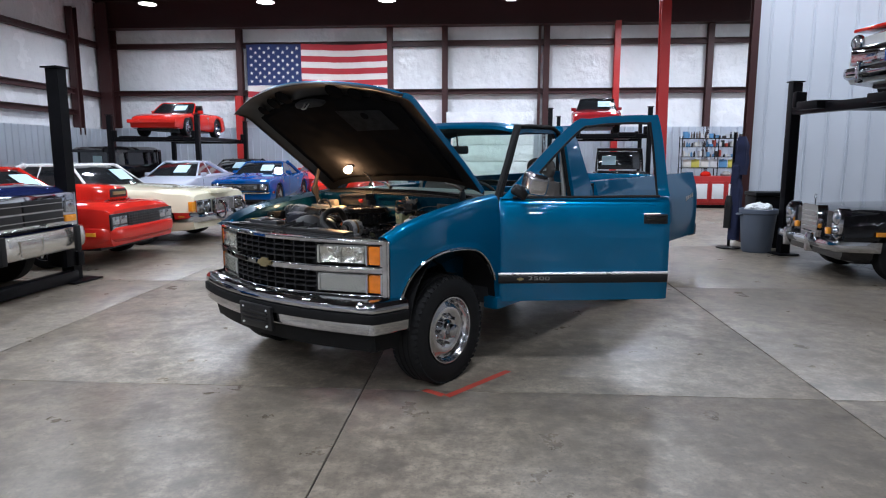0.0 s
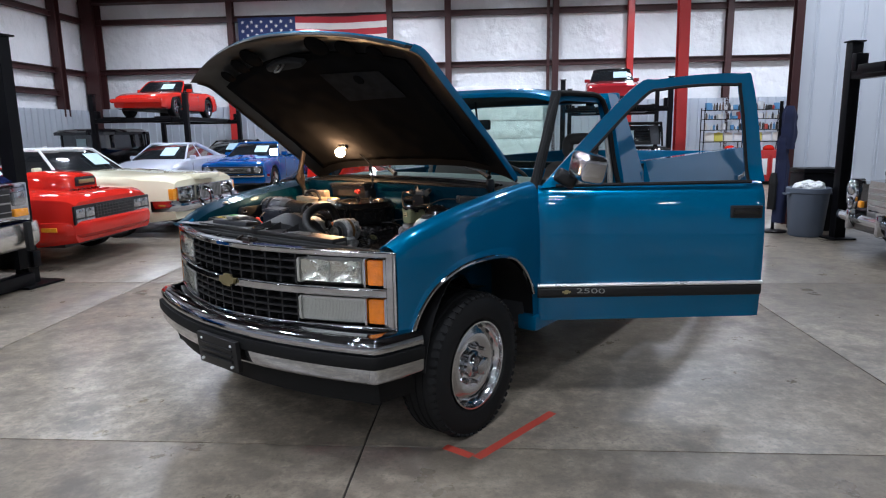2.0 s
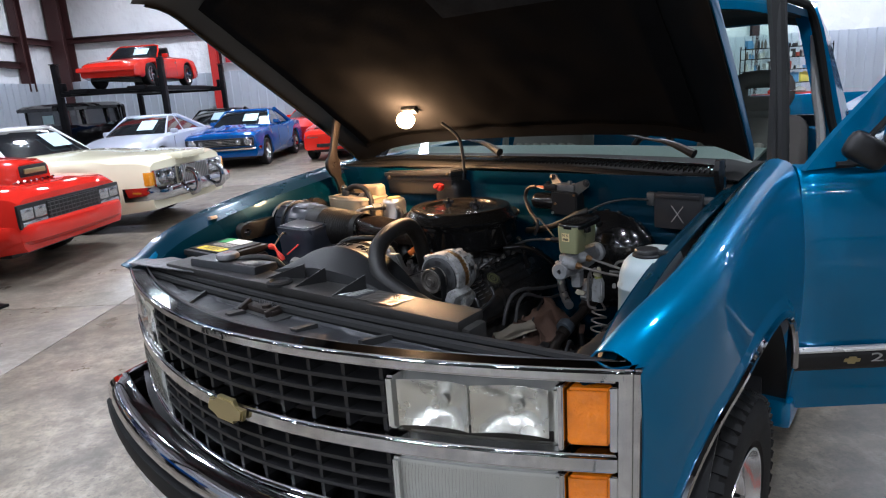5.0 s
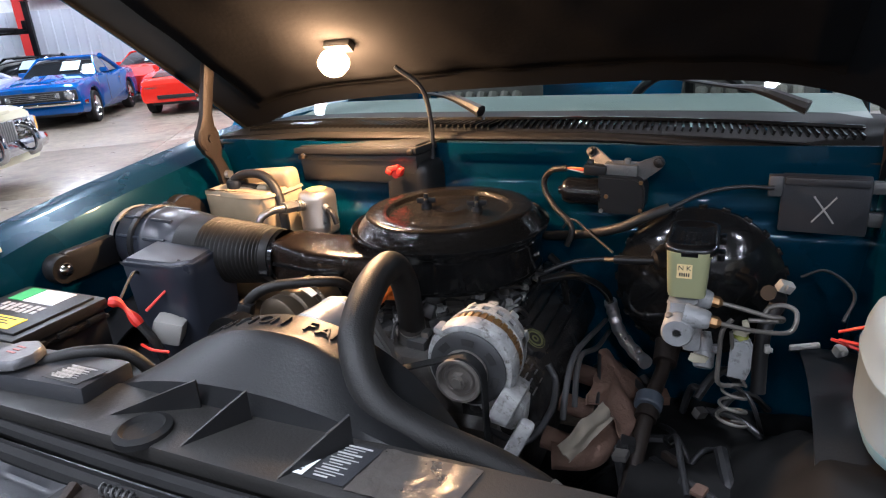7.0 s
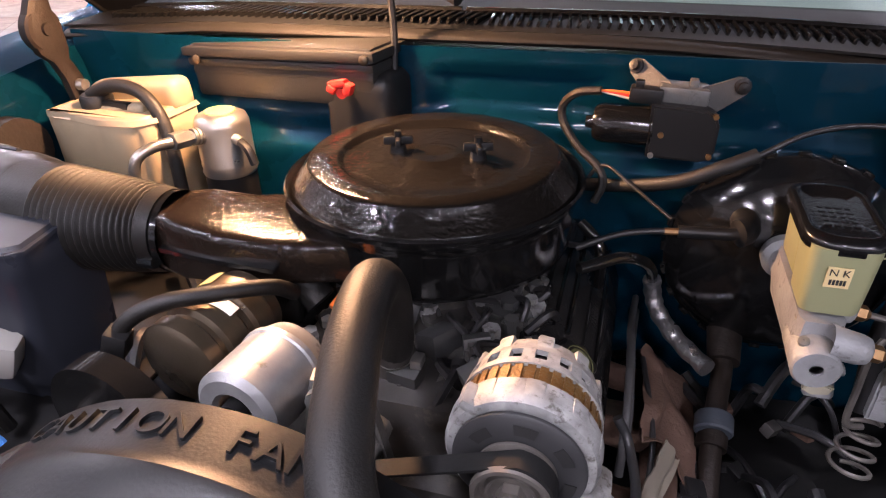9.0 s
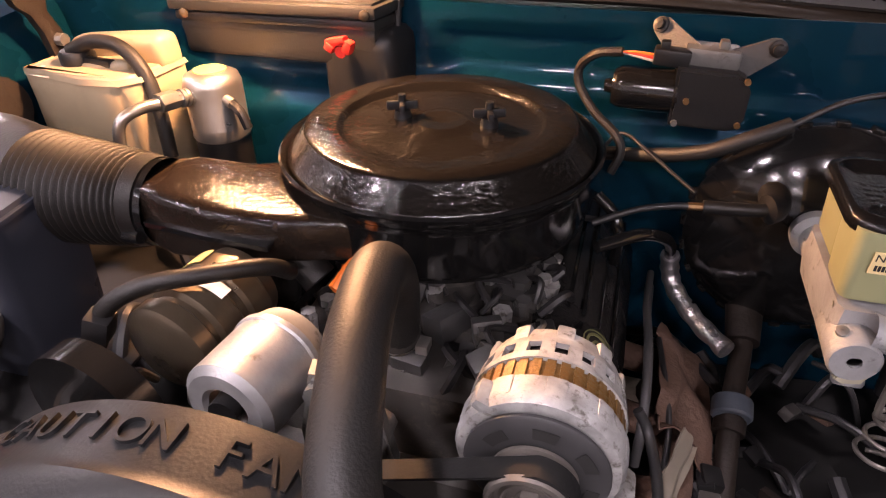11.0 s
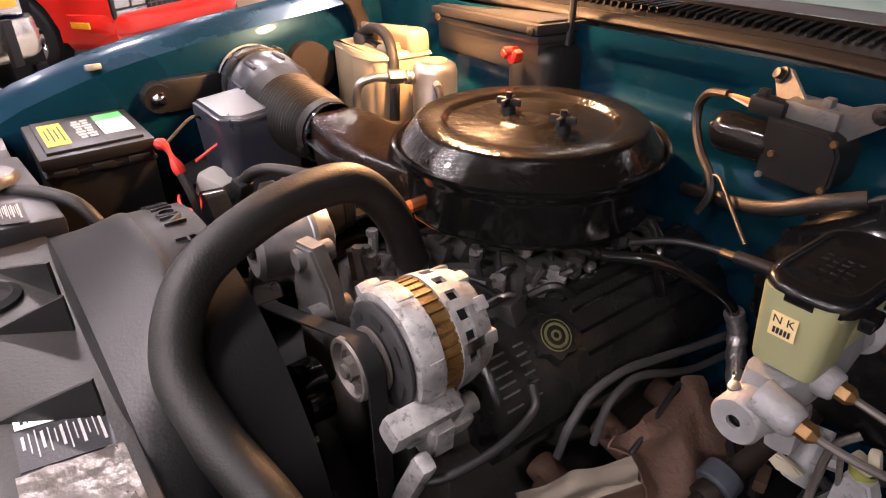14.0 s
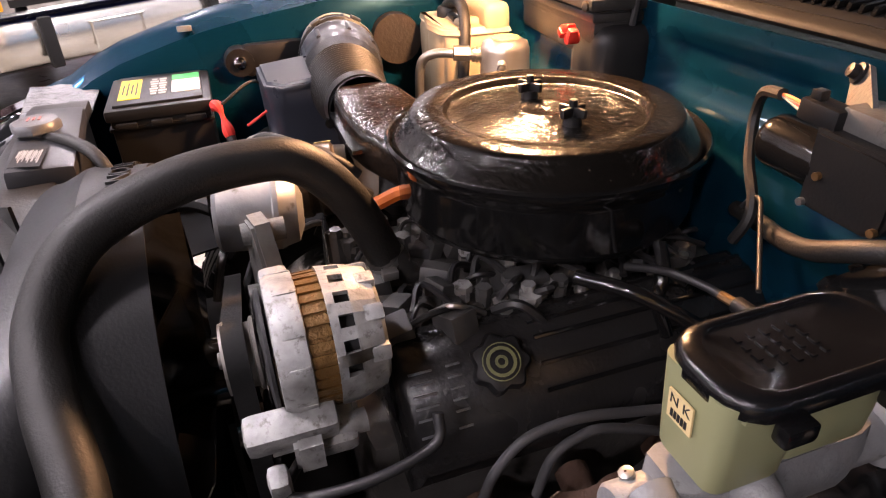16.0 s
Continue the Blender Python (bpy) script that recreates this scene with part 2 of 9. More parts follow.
def concrete(name):
    """Sealed slab concrete: cloudy tone, dark blotches, fine speckle and uneven shine, over the whole floor."""
    mt = bpy.data.materials.new(name)
    mt.use_nodes = True
    n, l = mt.node_tree.nodes, mt.node_tree.links
    b = n["Principled BSDF"]
    geo, info = n.new("ShaderNodeNewGeometry"), n.new("ShaderNodeObjectInfo")

    def tex(scale, detail, rough):
        t = n.new("ShaderNodeTexNoise")
        t.inputs["Scale"].default_value, t.inputs["Detail"].default_value, t.inputs["Roughness"].default_value = scale, detail, rough
        l.new(geo.outputs["Position"], t.inputs["Vector"])
        return t.outputs["Fac"]

    def span(value, a, b, c, d):
        r = n.new("ShaderNodeMapRange")
        for k, x in zip(("From Min", "From Max", "To Min", "To Max"), (a, b, c, d)):
            r.inputs[k].default_value = x
        l.new(value, r.inputs["Value"])
        return r.outputs["Result"]

    def blend(fac, a, b):
        x = n.new("ShaderNodeMix")
        x.data_type = "RGBA"
        l.new(fac, x.inputs["Factor"])
        for k, v in (("A", a), ("B", b)):
            if isinstance(v, tuple):
                x.inputs[k].default_value = (*v, 1)
            else:
                l.new(v, x.inputs[k])
        return x.outputs["Result"]
    cloud, blot, speck, mottle = tex(0.55, 6, 0.6), tex(2.4, 9, 0.68), tex(34, 6, 0.75), tex(8, 10, 0.75)
    col = blend(span(cloud, 0.35, 0.65, 0, 1), (0.186, 0.150, 0.109), (0.365, 0.305, 0.231))
    col = blend(span(blot, 0.50, 0.66, 0, 0.85), col, (0.075, 0.060, 0.045))
    col = blend(span(speck, 0.51, 0.66, 0, 0.85), col, (0.085, 0.071, 0.055))
    col = blend(span(mottle, 0.42, 0.60, 0.70, 0), col, (0.095, 0.077, 0.058))
    col = blend(span(mottle, 0.56, 0.70, 0, 0.5), col, (0.41, 0.344, 0.263))
    col = blend(span(info.outputs["Random"], 0, 1, 0, 0.18), col, (0.24, 0.22, 0.195))
    l.new(col, b.inputs["Base Color"])
    l.new(span(blot, 0.3, 0.7, 0.24, 0.46), b.inputs["Roughness"])
    bp = n.new("ShaderNodeBump")
    bp.inputs["Strength"].default_value, bp.inputs["Distance"].default_value = 0.28, 0.003
    l.new(speck, bp.inputs["Height"])
    b.inputs["Coat Weight"].default_value, b.inputs["Coat Roughness"].default_value = 0.15, 0.30
    l.new(bp.outputs["Normal"], b.inputs["Normal"])
    return mt


CONCRETE = concrete("sealed_concrete")
JOINT = material("joint_filler", (0.03, 0.027, 0.024), 0.8, 0, 0.3, 4)
WHITE_METAL = material("white_ribbed_metal", (0.62, 0.66, 0.72), 0.45, 0, 0.06, 1.0)
INSULATION = material("white_vinyl_insulation", (0.82, 0.83, 0.85), 0.26, 0, 0.08, 1.1, 1.0, 2.4, spread=0.08, depth=0.10)
MAROON = material("maroon_primer_steel", (0.045, 0.012, 0.012), 0.55, 0, 0.2, 3)
RED_STEEL = material("red_painted_steel", (0.42, 0.022, 0.02), 0.4, 0, 0.12, 3)
LIFT_BLACK = material("black_lift_paint", (0.004, 0.004, 0.005), 0.35, 0, 0.3, 4, spec=0.12)
ROOF_DARK = material("dark_roof_sheet", (0.05, 0.047, 0.05), 0.7, 0, 0.2, 1)
TAPE = material("red_tape", (0.42, 0.05, 0.03), 0.55, 0, 0.15, 9)
AMBER = material("amber_lens", (0.80, 0.20, 0.004), 0.22, 0, 0.3, 25, 0.9, 90, coat=0.9)
LAMP_BACK = material("lamp_housing_silver", (0.50, 0.50, 0.475), 0.35, 0.3, 0.1, 14, 0.35, 6, depth=0.02)
RIB_LENS = glass("ribbed_lens", (0.93, 0.93, 0.91), 0.2)
FOG_LENS = glass("fogged_lens", (0.92, 0.92, 0.88), 0.07)
REFLECTOR = material("lamp_reflector", (0.80, 0.80, 0.78), 0.26, 0.9, 0.05, 14, 0.3, 40)
SATIN_BUMPER = material("satin_chrome_bumper", (0.62, 0.60, 0.55), 0.24, 0.9, 0.1, 4, 0.1, 20)
BRIGHT_TRIM = material("bright_trim", (0.80, 0.80, 0.80), 0.30, 0.6, 0.05, 9)
GLASS = glass("tinted_glass", (0.78, 0.89, 0.84))
GLASS_DARK = material("dark_window", (0.012, 0.014, 0.016), 0.06, 0, 0.2, 3, coat=1)
CLOTH = material("tan_seat_cloth", (0.20, 0.18, 0.155), 0.9, 0, 0.2, 20, 0.4, 300)
TRIM_GREY = material("grey_trim", (0.30, 0.29, 0.27), 0.7, 0, 0.1, 6)
HEADLINER = material("dark_headliner", (0.02, 0.02, 0.021), 0.9, 0, 0.2, 20)
CLOTH_DARK = material("taupe_seat_cloth", (0.075, 0.066, 0.059), 0.9, 0, 0.2, 20, 0.4, 300)
DASH = material("grey_dash_vinyl", (0.105, 0.128, 0.118), 0.6, 0, 0.1, 9, 0.2, 200)
GOLD = material("gold_emblem", (0.40, 0.33, 0.17), 0.35, 0.8, 0.1, 9)
PAPER = material("white_label", (0.72, 0.74, 0.74), 0.6, 0, 0.08, 12)
INK = material("black_ink", (0.015, 0.015, 0.015), 0.6)

# ---- the hall ----
# building frame: u across, v away, from the joint crossing beside the truck
U0, U1, V0, V1, EAVE = -14.6, 19.0, -26.0, 21.6, 6.7


def at_building(ob):
    ob.matrix_world = BUILDING
    return ob


def wall(name, u0, v0, u1, v1, z1, mat, thick=0.15):
    """A wall whose inner face runs from (u0, v0) to (u1, v1); its thickness lies to the right of that way."""
    a, b = Vector((u0, v0, 0)), Vector((u1, v1, 0))
    d = (b - a).normalized()
    out = Vector((d.y, -d.x, 0)) * thick
    bm = bmesh.new()
    ring = [a, b, b + out, a + out]
    loft(bm, [[p + Vector((0, 0, z)) for p in ring] for z in (0, z1)])
    return tagged(at_building(part(name, bm, mat)), kind="structure")


floor_base = bmesh.new()
box(floor_base, ((U0 + U1) / 2, (V0 + V1) / 2, -0.11), (U1 - U0 + 1, V1 - V0 + 1, 0.2))
floor = tagged(at_building(part("floor", floor_base, JOINT)), "stained sealed concrete floor with saw-cut joints", "floor", kind="structure")

wall("wall_back", U1 + 0.3, V1, U0 - 0.3, V1, EAVE + 1.5, INSULATION).data.name = "wall_back"
wall("wall_left", U0, V1, U0, V0, EAVE + 1.5, INSULATION)
wall("wall_right", U1, V0, U1, V1, EAVE + 1.5, INSULATION)
wall("wall_front", U0 - 0.3, V0, U1 + 0.3, V0, EAVE + 1.5, INSULATION)
bm = bmesh.new()
box(bm, ((U0 + U1) / 2, (V0 + V1) / 2, EAVE + 1.55), (U1 - U0 + 1, V1 - V0 + 1, 0.1))
tagged(at_building(part("ceiling", bm, ROOF_DARK)), "dark grey metal ceiling", "ceiling", kind="structure")


def girder(name, p0, p1, w, h, mat, label="", flange=True):
    """A steel beam of I section."""
    p0, p1 = Vector(p0), Vector(p1)
    d = (p1 - p0).normalized()
    side = d.cross(Vector((0, 0, 1)))
    side = side.normalized() if side.length > 0.1 else Vector((1, 0, 0))
    up = side.cross(d)
    t = min(w, h) * 0.12
    pts = [(-w / 2, -h / 2), (w / 2, -h / 2), (w / 2, -h / 2 + t), (t / 2, -h / 2 + t), (t / 2, h / 2 - t), (w / 2, h / 2 - t),
           (w / 2, h / 2), (-w / 2, h / 2), (-w / 2, h / 2 - t), (-t / 2, h / 2 - t), (-t / 2, -h / 2 + t), (-w / 2, -h / 2 + t)]
    bm = bmesh.new()
    loft(bm, [[p + side * a + up * b for a, b in pts] for p in (p0, p1)])
    ob = at_building(part(name, bm, mat))
    return tagged(ob, label, kind="structure")


# girts and columns of the back wall
GIRTS = (4.0, 5.82)
for z in GIRTS:
    girder("back_girt", (U0, V1 - 0.12, z), (U1, V1 - 0.12, z), 0.2, 0.2, MAROON, "maroon steel wall girt")
girder("back_eave", (U0, V1 - 0.35, 7.0), (U1, V1 - 0.35, 6.95), 0.5, 1.1, MAROON, "deep dark maroon eave beam")
for u in (-8.95, -2.96, -0.82, 3.08, 9.19):
    girder("back_column", (u, V1 - 0.16, 0), (u, V1 - 0.16, 6.5), 0.22, 0.24, MAROON, "maroon steel wall column")
girder("corner_column", (U0 + 0.35, V1 - 0.4, 0), (U0 + 0.35, V1 - 0.4, 7.4), 0.5, 0.6, MAROON, "heavy maroon corner column")
girder("thin_column", (2.82, V1 - 0.16, 0), (2.82, V1 - 0.16, 6.5), 0.1, 0.12, MAROON, "thin maroon wall post")
girder("red_column", (5.68, V1 - 0.5, 0), (5.68, V1 - 0.5, 6.5), 0.22, 0.22, RED_STEEL, "bright red painted steel column")
girder("red_column", (6.39, 17.0, 0), (6.30, 17.0, 7.7), 0.30, 0.30, RED_STEEL, "bright red painted steel column")
girder("red_wall_post", (-8.95, V1 - 0.45, 0), (-8.95, V1 - 0.45, 3.85), 0.24, 0.24, RED_STEEL, "red painted steel post on the back wall")
# overhead door in the back wall
bm = bmesh.new()
for k in range(5):
    box(bm, (0.95, V1 - 0.30, 0.33 + 0.64 * k), (3.4, 0.05, 0.62), None, 0.01)
tagged(at_building(part("door_1", bm, INSULATION)), "closed white sectional overhead door", "door", kind="structure")
# left wall
for z in (3.9, 5.8):
    girder("left_girt", (U0 + 0.12, V0, z), (U0 + 0.12, V1, z), 0.2, 0.2, MAROON, "maroon steel wall girt")
girder("left_low_girt", (U0 + 0.12, V0, 3.13), (U0 + 0.12, V1 - 2.3, 3.13), 0.2, 0.2, MAROON, "maroon steel wall girt")
for v in (19.3, 12.5, 5.0, -3.0):
    girder("left_column", (U0 + 0.2, v, 2.3), (U0 + 0.2, v, 6.9), 0.28, 0.3, MAROON, "maroon steel wall column")
# rafters
for v in (18.0, 10.5, 3.0, -4.5):
    girder("rafter", (U0, v, 7.3), (U1, v, 7.3), 0.3, 0.75, MAROON, "dark maroon roof rafter")
for u in range(-12, 19, 3):
    girder("purlin", (u, V0, 7.95), (u, V1, 7.95), 0.12, 0.25, MAROON, "dark roof purlin")


def ribbed(name, u0, v0, u1, v1, z0, z1, mat, pitch=0.3, rib=0.03, label=""):
    """Ribbed sheet metal facing the left of the way from (u0, v0) to (u1, v1)."""
    a, b = Vector((u0, v0, 0)), Vector((u1, v1, 0))
    d = b - a
    n = max(1, round(d.length / pitch))
    out = Vector((-d.y, d.x, 0)).normalized()
    line = []
    for i in range(n):
        for t, h in ((0.0, 0), (0.72, 0), (0.78, rib), (0.92, rib), (0.98, 0)):
            line.append(a + d * ((i + t) / n) + out * h)
    line.append(b)
    bm = bmesh.new()
    loft(bm, [[p + Vector((0, 0, z)) for p in line] for z in (z0, z1)], closed=False)
    bmesh.ops.solidify(bm, geom=bm.faces[:], thickness=0.004)
    return tagged(at_building(part(name, bm, mat)), label, kind="structure")


ribbed("wainscot_back", U1, V1 - 0.28, U0, V1 - 0.28, 0, 2.62, WHITE_METAL, label="white ribbed metal wall lining")
ribbed("wainscot_left", U0 + 0.3, V1, U0 + 0.3, V0, 0, 2.55, WHITE_METAL, label="white ribbed metal wall lining")
# partition on the right, facing the camera's start
PU, PV = 5.55, 7.83
wall("partition_wall", U1, PV + 0.02, PU, PV + 0.02, 7.6, WHITE_METAL, 0.3)
bm = bmesh.new()
box(bm, ((U1 + PU) / 2, PV + 0.008, 3.8), (U1 - PU, 0.016, 7.6))
lining = tagged(at_building(part("partition_lining", bm, WHITE_METAL)), "white sheet metal partition with upright seams", kind="structure")
for k in range(int((U1 - PU) / 0.36)):
    bm = bmesh.new()
    for du in (0.0, 0.045):
        box(bm, (PU + 0.2 + 0.36 * k + du, PV - 0.006, 3.8), (0.012, 0.016, 7.6))
    part("seam", bm, WHITE_METAL, lining)
girder("partition_post", (PU - 0.06, PV, 0), (PU - 0.06, PV, 7.6), 0.12, 0.14, MAROON, "dark red steel edge post")
# ceiling lights
LAMP_GLOW = glow("lamp_glow", (0.93, 0.97, 1.0), 30.0)
for u in (-11.0, -6.8, -2.6, 1.6, 5.8, 10.0, 14.2):
    for v in (-18.0, -12.5, -7.0, -1.0, 5.5, 12.5, 18.4):
        if u > 5 and -13 < v < 3:
            continue
        bm = bmesh.new()
        lathe(bm, [(0.02, 0.14), (0.14, 0.14), (0.30, 0.03), (0.305, 0.0), (0.285, 0.0)], (0, 0, 0), (0, 0, 1), 20)
        lamp = thing("high_bay_lamp", BUILDING @ pose(u, v, 6.75), "round white high-bay lamp hanging from the roof", "lamp", "ceiling lamps")
        part("housing", bm, LIFT_BLACK, lamp)
        bm = bmesh.new()
        lathe(bm, [(0.001, -0.01), (0.285, -0.005), (0.285, 0.02)], (0, 0, 0), (0, 0, 1), 20)
        part("lens", bm, LAMP_GLOW, lamp, "glowing white lens")
        bm = bmesh.new()
        cyl(bm, (0, 0, 0.1), (0, 0, 1.46), 0.012, seg=6)
        part("cord", bm, LIFT_BLACK, lamp)
        area_lamp(BUILDING @ pose(u, v, 6.70), 0.6, 0.6, (150 if u < -2 else 143 if u > 5 and v > 3 else 119) * (1.2 if v > 12 else 1.0) * (0.75 if u < -10 else 1.0), (0.87, 0.955, 1.13))

# ---- the pickup ----
truck = thing("pickup_truck", TRUCK, "teal blue pickup truck with its hood raised and driver door open", "truck")

ARCH = [(-0.455, 0.60), (-0.438, 0.68), (-0.395, 0.78), (-0.32, 0.865), (-0.21, 0.918), (-0.10, 0.94), (0.03, 0.945), (0.19, 0.935), (0.33, 0.90),
        (0.43, 0.83), (0.50, 0.745), (0.545, 0.66), (0.585, 0.53), (0.60, 0.45)]
CREST = [(-0.52, 1.066), (-0.44, 1.118), (-0.36, 1.152), (-0.15, 1.205), (0.32, 1.265), (0.70, 1.295)]
HOOD_CREST = [(-0.74, 1.105), (-0.62, 1.140), (-0.50, 1.160), (-0.15, 1.205), (0.32, 1.265), (0.70, 1.295)]


def crest(y):
    return soft_at(CREST, y)


def side_x(y, z):
    """Half width of the body's side at a height."""
    x = soft_at([(0.40, 0.965), (0.65, 0.993), (0.85, 0.998), (0.98, 0.996), (1.08, 0.987), (1.16, 0.974), (1.22, 0.960), (1.265, 0.944), (1.35, 0.92)], z)
    if y < -0.1:
        x -= 0.105 * ((-0.1 - y) / 0.42) ** 2.2
    return x


def fender_skin(side):
    def f(u, v):
        y = mix(-0.505, 0.66, u)
        top, low = crest(y) - (0.028 if side < 0 else 0), max(0.45, curve_at(ARCH, y))
        if v < 0.72:
            z = mix(low, top - 0.05, (v / 0.72) ** 0.9)
            x = side_x(y, z)
            if -0.5 < y < 0.56 and v < 0.06:
                x += 0.006
        else:
            k = (v - 0.72) / 0.28
            x0 = side_x(y, top - 0.05)
            prof = [(0, 0, -0.05), (0.25, -0.018, -0.015), (0.45, -0.05, 0.0), (0.65, -0.085, -0.002), (0.75, -0.10, -0.02), (1, -0.12, -0.045)]
            dx = curve_at([(a, b) for a, b, c in prof], k)
            dz = curve_at([(a, c) for a, b, c in prof], k)
            x, z = x0 + dx, top + dz
        return Vector((side * x, y, z))
    return f


for side in (1, -1):
    bm = bmesh.new()
    sheet(bm, fender_skin(side), 60, 34, 0.004)
    fender = part("fender", bm, TEAL, truck, "", 60)
    # bright lip round the wheel opening
    bm = bmesh.new()
    lip = [(side * (side_x(y, z) + 0.006), y, z) for y, z in ARCH[0:12]]
    tube(bm, lip, 0.011, 8, 6)
    part("wheel_lip_trim", bm, CHROME, fender, "bright wheel-opening trim")
    # inner wall of the engine bay and flange
    bm = bmesh.new()

    keys = [(0, 0.84, 0), (0.16, 0.81, -0.012), (0.3, 0.795, -0.02), (0.36, 0.787, -0.05), (1, 0.75, -0.42)]
    if side < 0:
        keys = [(0, 0.912, 0.016), (0.1, 0.87, 0.012), (0.3, 0.805, -0.012), (0.36, 0.79, -0.05), (1, 0.75, -0.42)]

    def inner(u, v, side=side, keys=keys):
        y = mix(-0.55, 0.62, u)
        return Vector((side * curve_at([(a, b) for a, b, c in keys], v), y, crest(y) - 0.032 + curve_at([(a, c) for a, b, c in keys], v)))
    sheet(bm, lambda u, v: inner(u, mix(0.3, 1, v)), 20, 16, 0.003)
    part("inner_fender", bm, TEAL_SHADED, fender)
    # flange in the darkened teal too, for the shade under the hood
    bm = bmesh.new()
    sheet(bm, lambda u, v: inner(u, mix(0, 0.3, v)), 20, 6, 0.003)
    part("fender_flange", bm, TEAL_SHADED, fender)
    # dark wheel housing
    bm = bmesh.new()

    def housing(u, v):
        a = mix(0.12, math.pi - 0.12, u)
        return Vector((side * mix(0.66, 0.975, v), 0.03 + (0.60 if math.cos(a) > 0 else 0.445) * math.cos(a), 0.40 + 0.565 * math.sin(a)))
    sheet(bm, housing, 28, 4, 0.004)
    part("wheel_housing", bm, BLACK, fender)


def wheel(name, x, y, side, r=0.385, w=0.235, parent=None):
    """Tyre with tread blocks, ribbed chrome steel rim and hub. The outer face looks to the side."""
    g = new(name)
    g.parent = parent
    g.location = (x, y, r - 0.012)
    bm = bmesh.new()
    k = w / 2
    prof = [(r * 0.60, -k * 0.75), (r * 0.66, -k * 0.95), (r * 0.80, -k * 1.02), (r * 0.93, -k * 0.94), (r * 0.975, -k * 0.84), (r, -k * 0.66),
            (r, -k * 0.45), (r - 0.008, -k * 0.42), (r - 0.008, -k * 0.34), (r, -k * 0.31), (r, -k * 0.06), (r - 0.008, -k * 0.04),
            (r - 0.008, k * 0.04), (r, k * 0.06), (r, k * 0.31), (r - 0.008, k * 0.34), (r - 0.008, k * 0.42), (r, k * 0.45), (r, k * 0.66),
            (r * 0.975, k * 0.84), (r * 0.93, k * 0.94), (r * 0.80, k * 1.02), (r * 0.66, k * 0.95), (r * 0.60, k * 0.75)]
    lathe(bm, prof, (0, 0, 0), (side, 0, 0), 64)
    part("tyre", bm, RUBBER, g, "", 30)
    bm = bmesh.new()
    for i in range(56):
        for sgn in (-1, 1):
            a = 2 * math.pi * (i + 0.25 * sgn) / 56
            m = turn(0, 0, 0)
            c = Vector((sgn * k * 0.80, (r - 0.010) * math.cos(a), (r - 0.010) * math.sin(a)))
            box(bm, c, (k * 0.34, 0.026, 0.012), Matrix.Rotation(a - math.pi / 2, 4, "X") @ turn(0, sgn * 24, 8), 0)
    tagged(part("tread_block", bm, RUBBER, g), kind="stuff")
    bm = bmesh.new()
    q = r * 0.62
    prof = [(q, k * 0.80), (q * 0.985, k * 0.93), (q * 0.95, k * 0.93), (q * 0.93, k * 0.80), (q * 0.91, k * 0.66), (q * 0.86, k * 0.56),
            (q * 0.82, k * 0.58), (q * 0.70, k * 0.70), (q * 0.60, k * 0.72), (q * 0.48, k * 0.62), (q * 0.38, k * 0.56), (q * 0.30, k * 0.56), (0.001, k * 0.56)]
    lathe(bm, prof, (0, 0, 0), (side, 0, 0), 48)
    part("rim", bm, WHEEL_CHROME, g, "ribbed chrome steel rim", 50)
    bm = bmesh.new()
    bm.free()
    for i in range(16):
        bm = bmesh.new()
        a = 2 * math.pi * i / 16
        c = Vector((side * k * 0.575, q * 0.845 * math.cos(a), q * 0.865 * math.sin(a)))
        box(bm, c, (0.004, 0.018, 0.034), Matrix.Rotation(a, 4, "X"), 0)
        part("rim_slot", bm, BLACK, g)
    bm = bmesh.new()
    lathe(bm, [(q * 0.31, k * 0.56), (q * 0.29, k * 0.70), (q * 0.23, k * 0.76), (q * 0.20, k * 0.84), (q * 0.19, k * 1.16), (q * 0.15, k * 1.22), (0.001, k * 1.22)],
          (0, 0, 0), (side, 0, 0), 24)
    hub = part("hub", bm, CHROME, g, "chrome hub", 40)
    for i in range(8):
        bm = bmesh.new()
        a = 2 * math.pi * i / 8
        p = Vector((side * k * 0.56, q * 0.41 * math.cos(a), q * 0.40 * math.sin(a)))
        cyl(bm, p, p + Vector((side * 0.035, 0, 0)), 0.012, 0.010, 8)
        part("wheel_nut", bm, CHROME, hub, "", 40)
    return g


for side in (1, -1):
    wheel("front_wheel", side * 0.865, 0.03, side, parent=truck)
    wheel("rear_wheel", side * 0.865, 3.37, side, parent=truck)


def nose(x):
    """How far forward the front face stands at a distance from the centre."""
    return -0.775 + 0.262 * (abs(x) / 0.9) ** 1.8


def strip(bm, x0, x1, z0, z1, d0, d1, n=28, fall=0.0):
    """A bar that follows the nose, from d0 in front of it to d1 behind it."""
    rings = []
    for i in range(n + 1):
        x = mix(x0, x1, i / n)
        y, dz = nose(x), -fall * (x / 0.9) ** 2
        rings.append([(x, y - d0, z0 + dz), (x, y - d0, z1 + dz), (x, y + d1, z1 + dz), (x, y + d1, z0 + dz)])
    return loft(bm, rings)


grille = new("grille")
grille.parent = truck
bm = bmesh.new()
strip(bm, -0.88, 0.88, 1.036, 1.064, 0.012, 0.04, 40, 0.008)
strip(bm, -0.872, 0.872, 0.844, 0.884, 0.014, 0.04, 40, 0.0)
strip(bm, -0.88, 0.88, 0.684, 0.702, 0.012, 0.04, 40, 0.0)
for s in (-1, 1):
    strip(bm, s * 0.866, s * 0.886, 0.686, 1.056, 0.010, 0.05, 3, 0)
    strip(bm, s * 0.884, s * 0.893, 0.690, 1.050, -0.004, 0.09, 3, 0)
bmesh.ops.bevel(bm, geom=bm.edges[:], offset=0.007, segments=3, affect="EDGES")
part("chrome_surround", bm, CHROME, grille, "chrome grille surround and centre bar", 50)
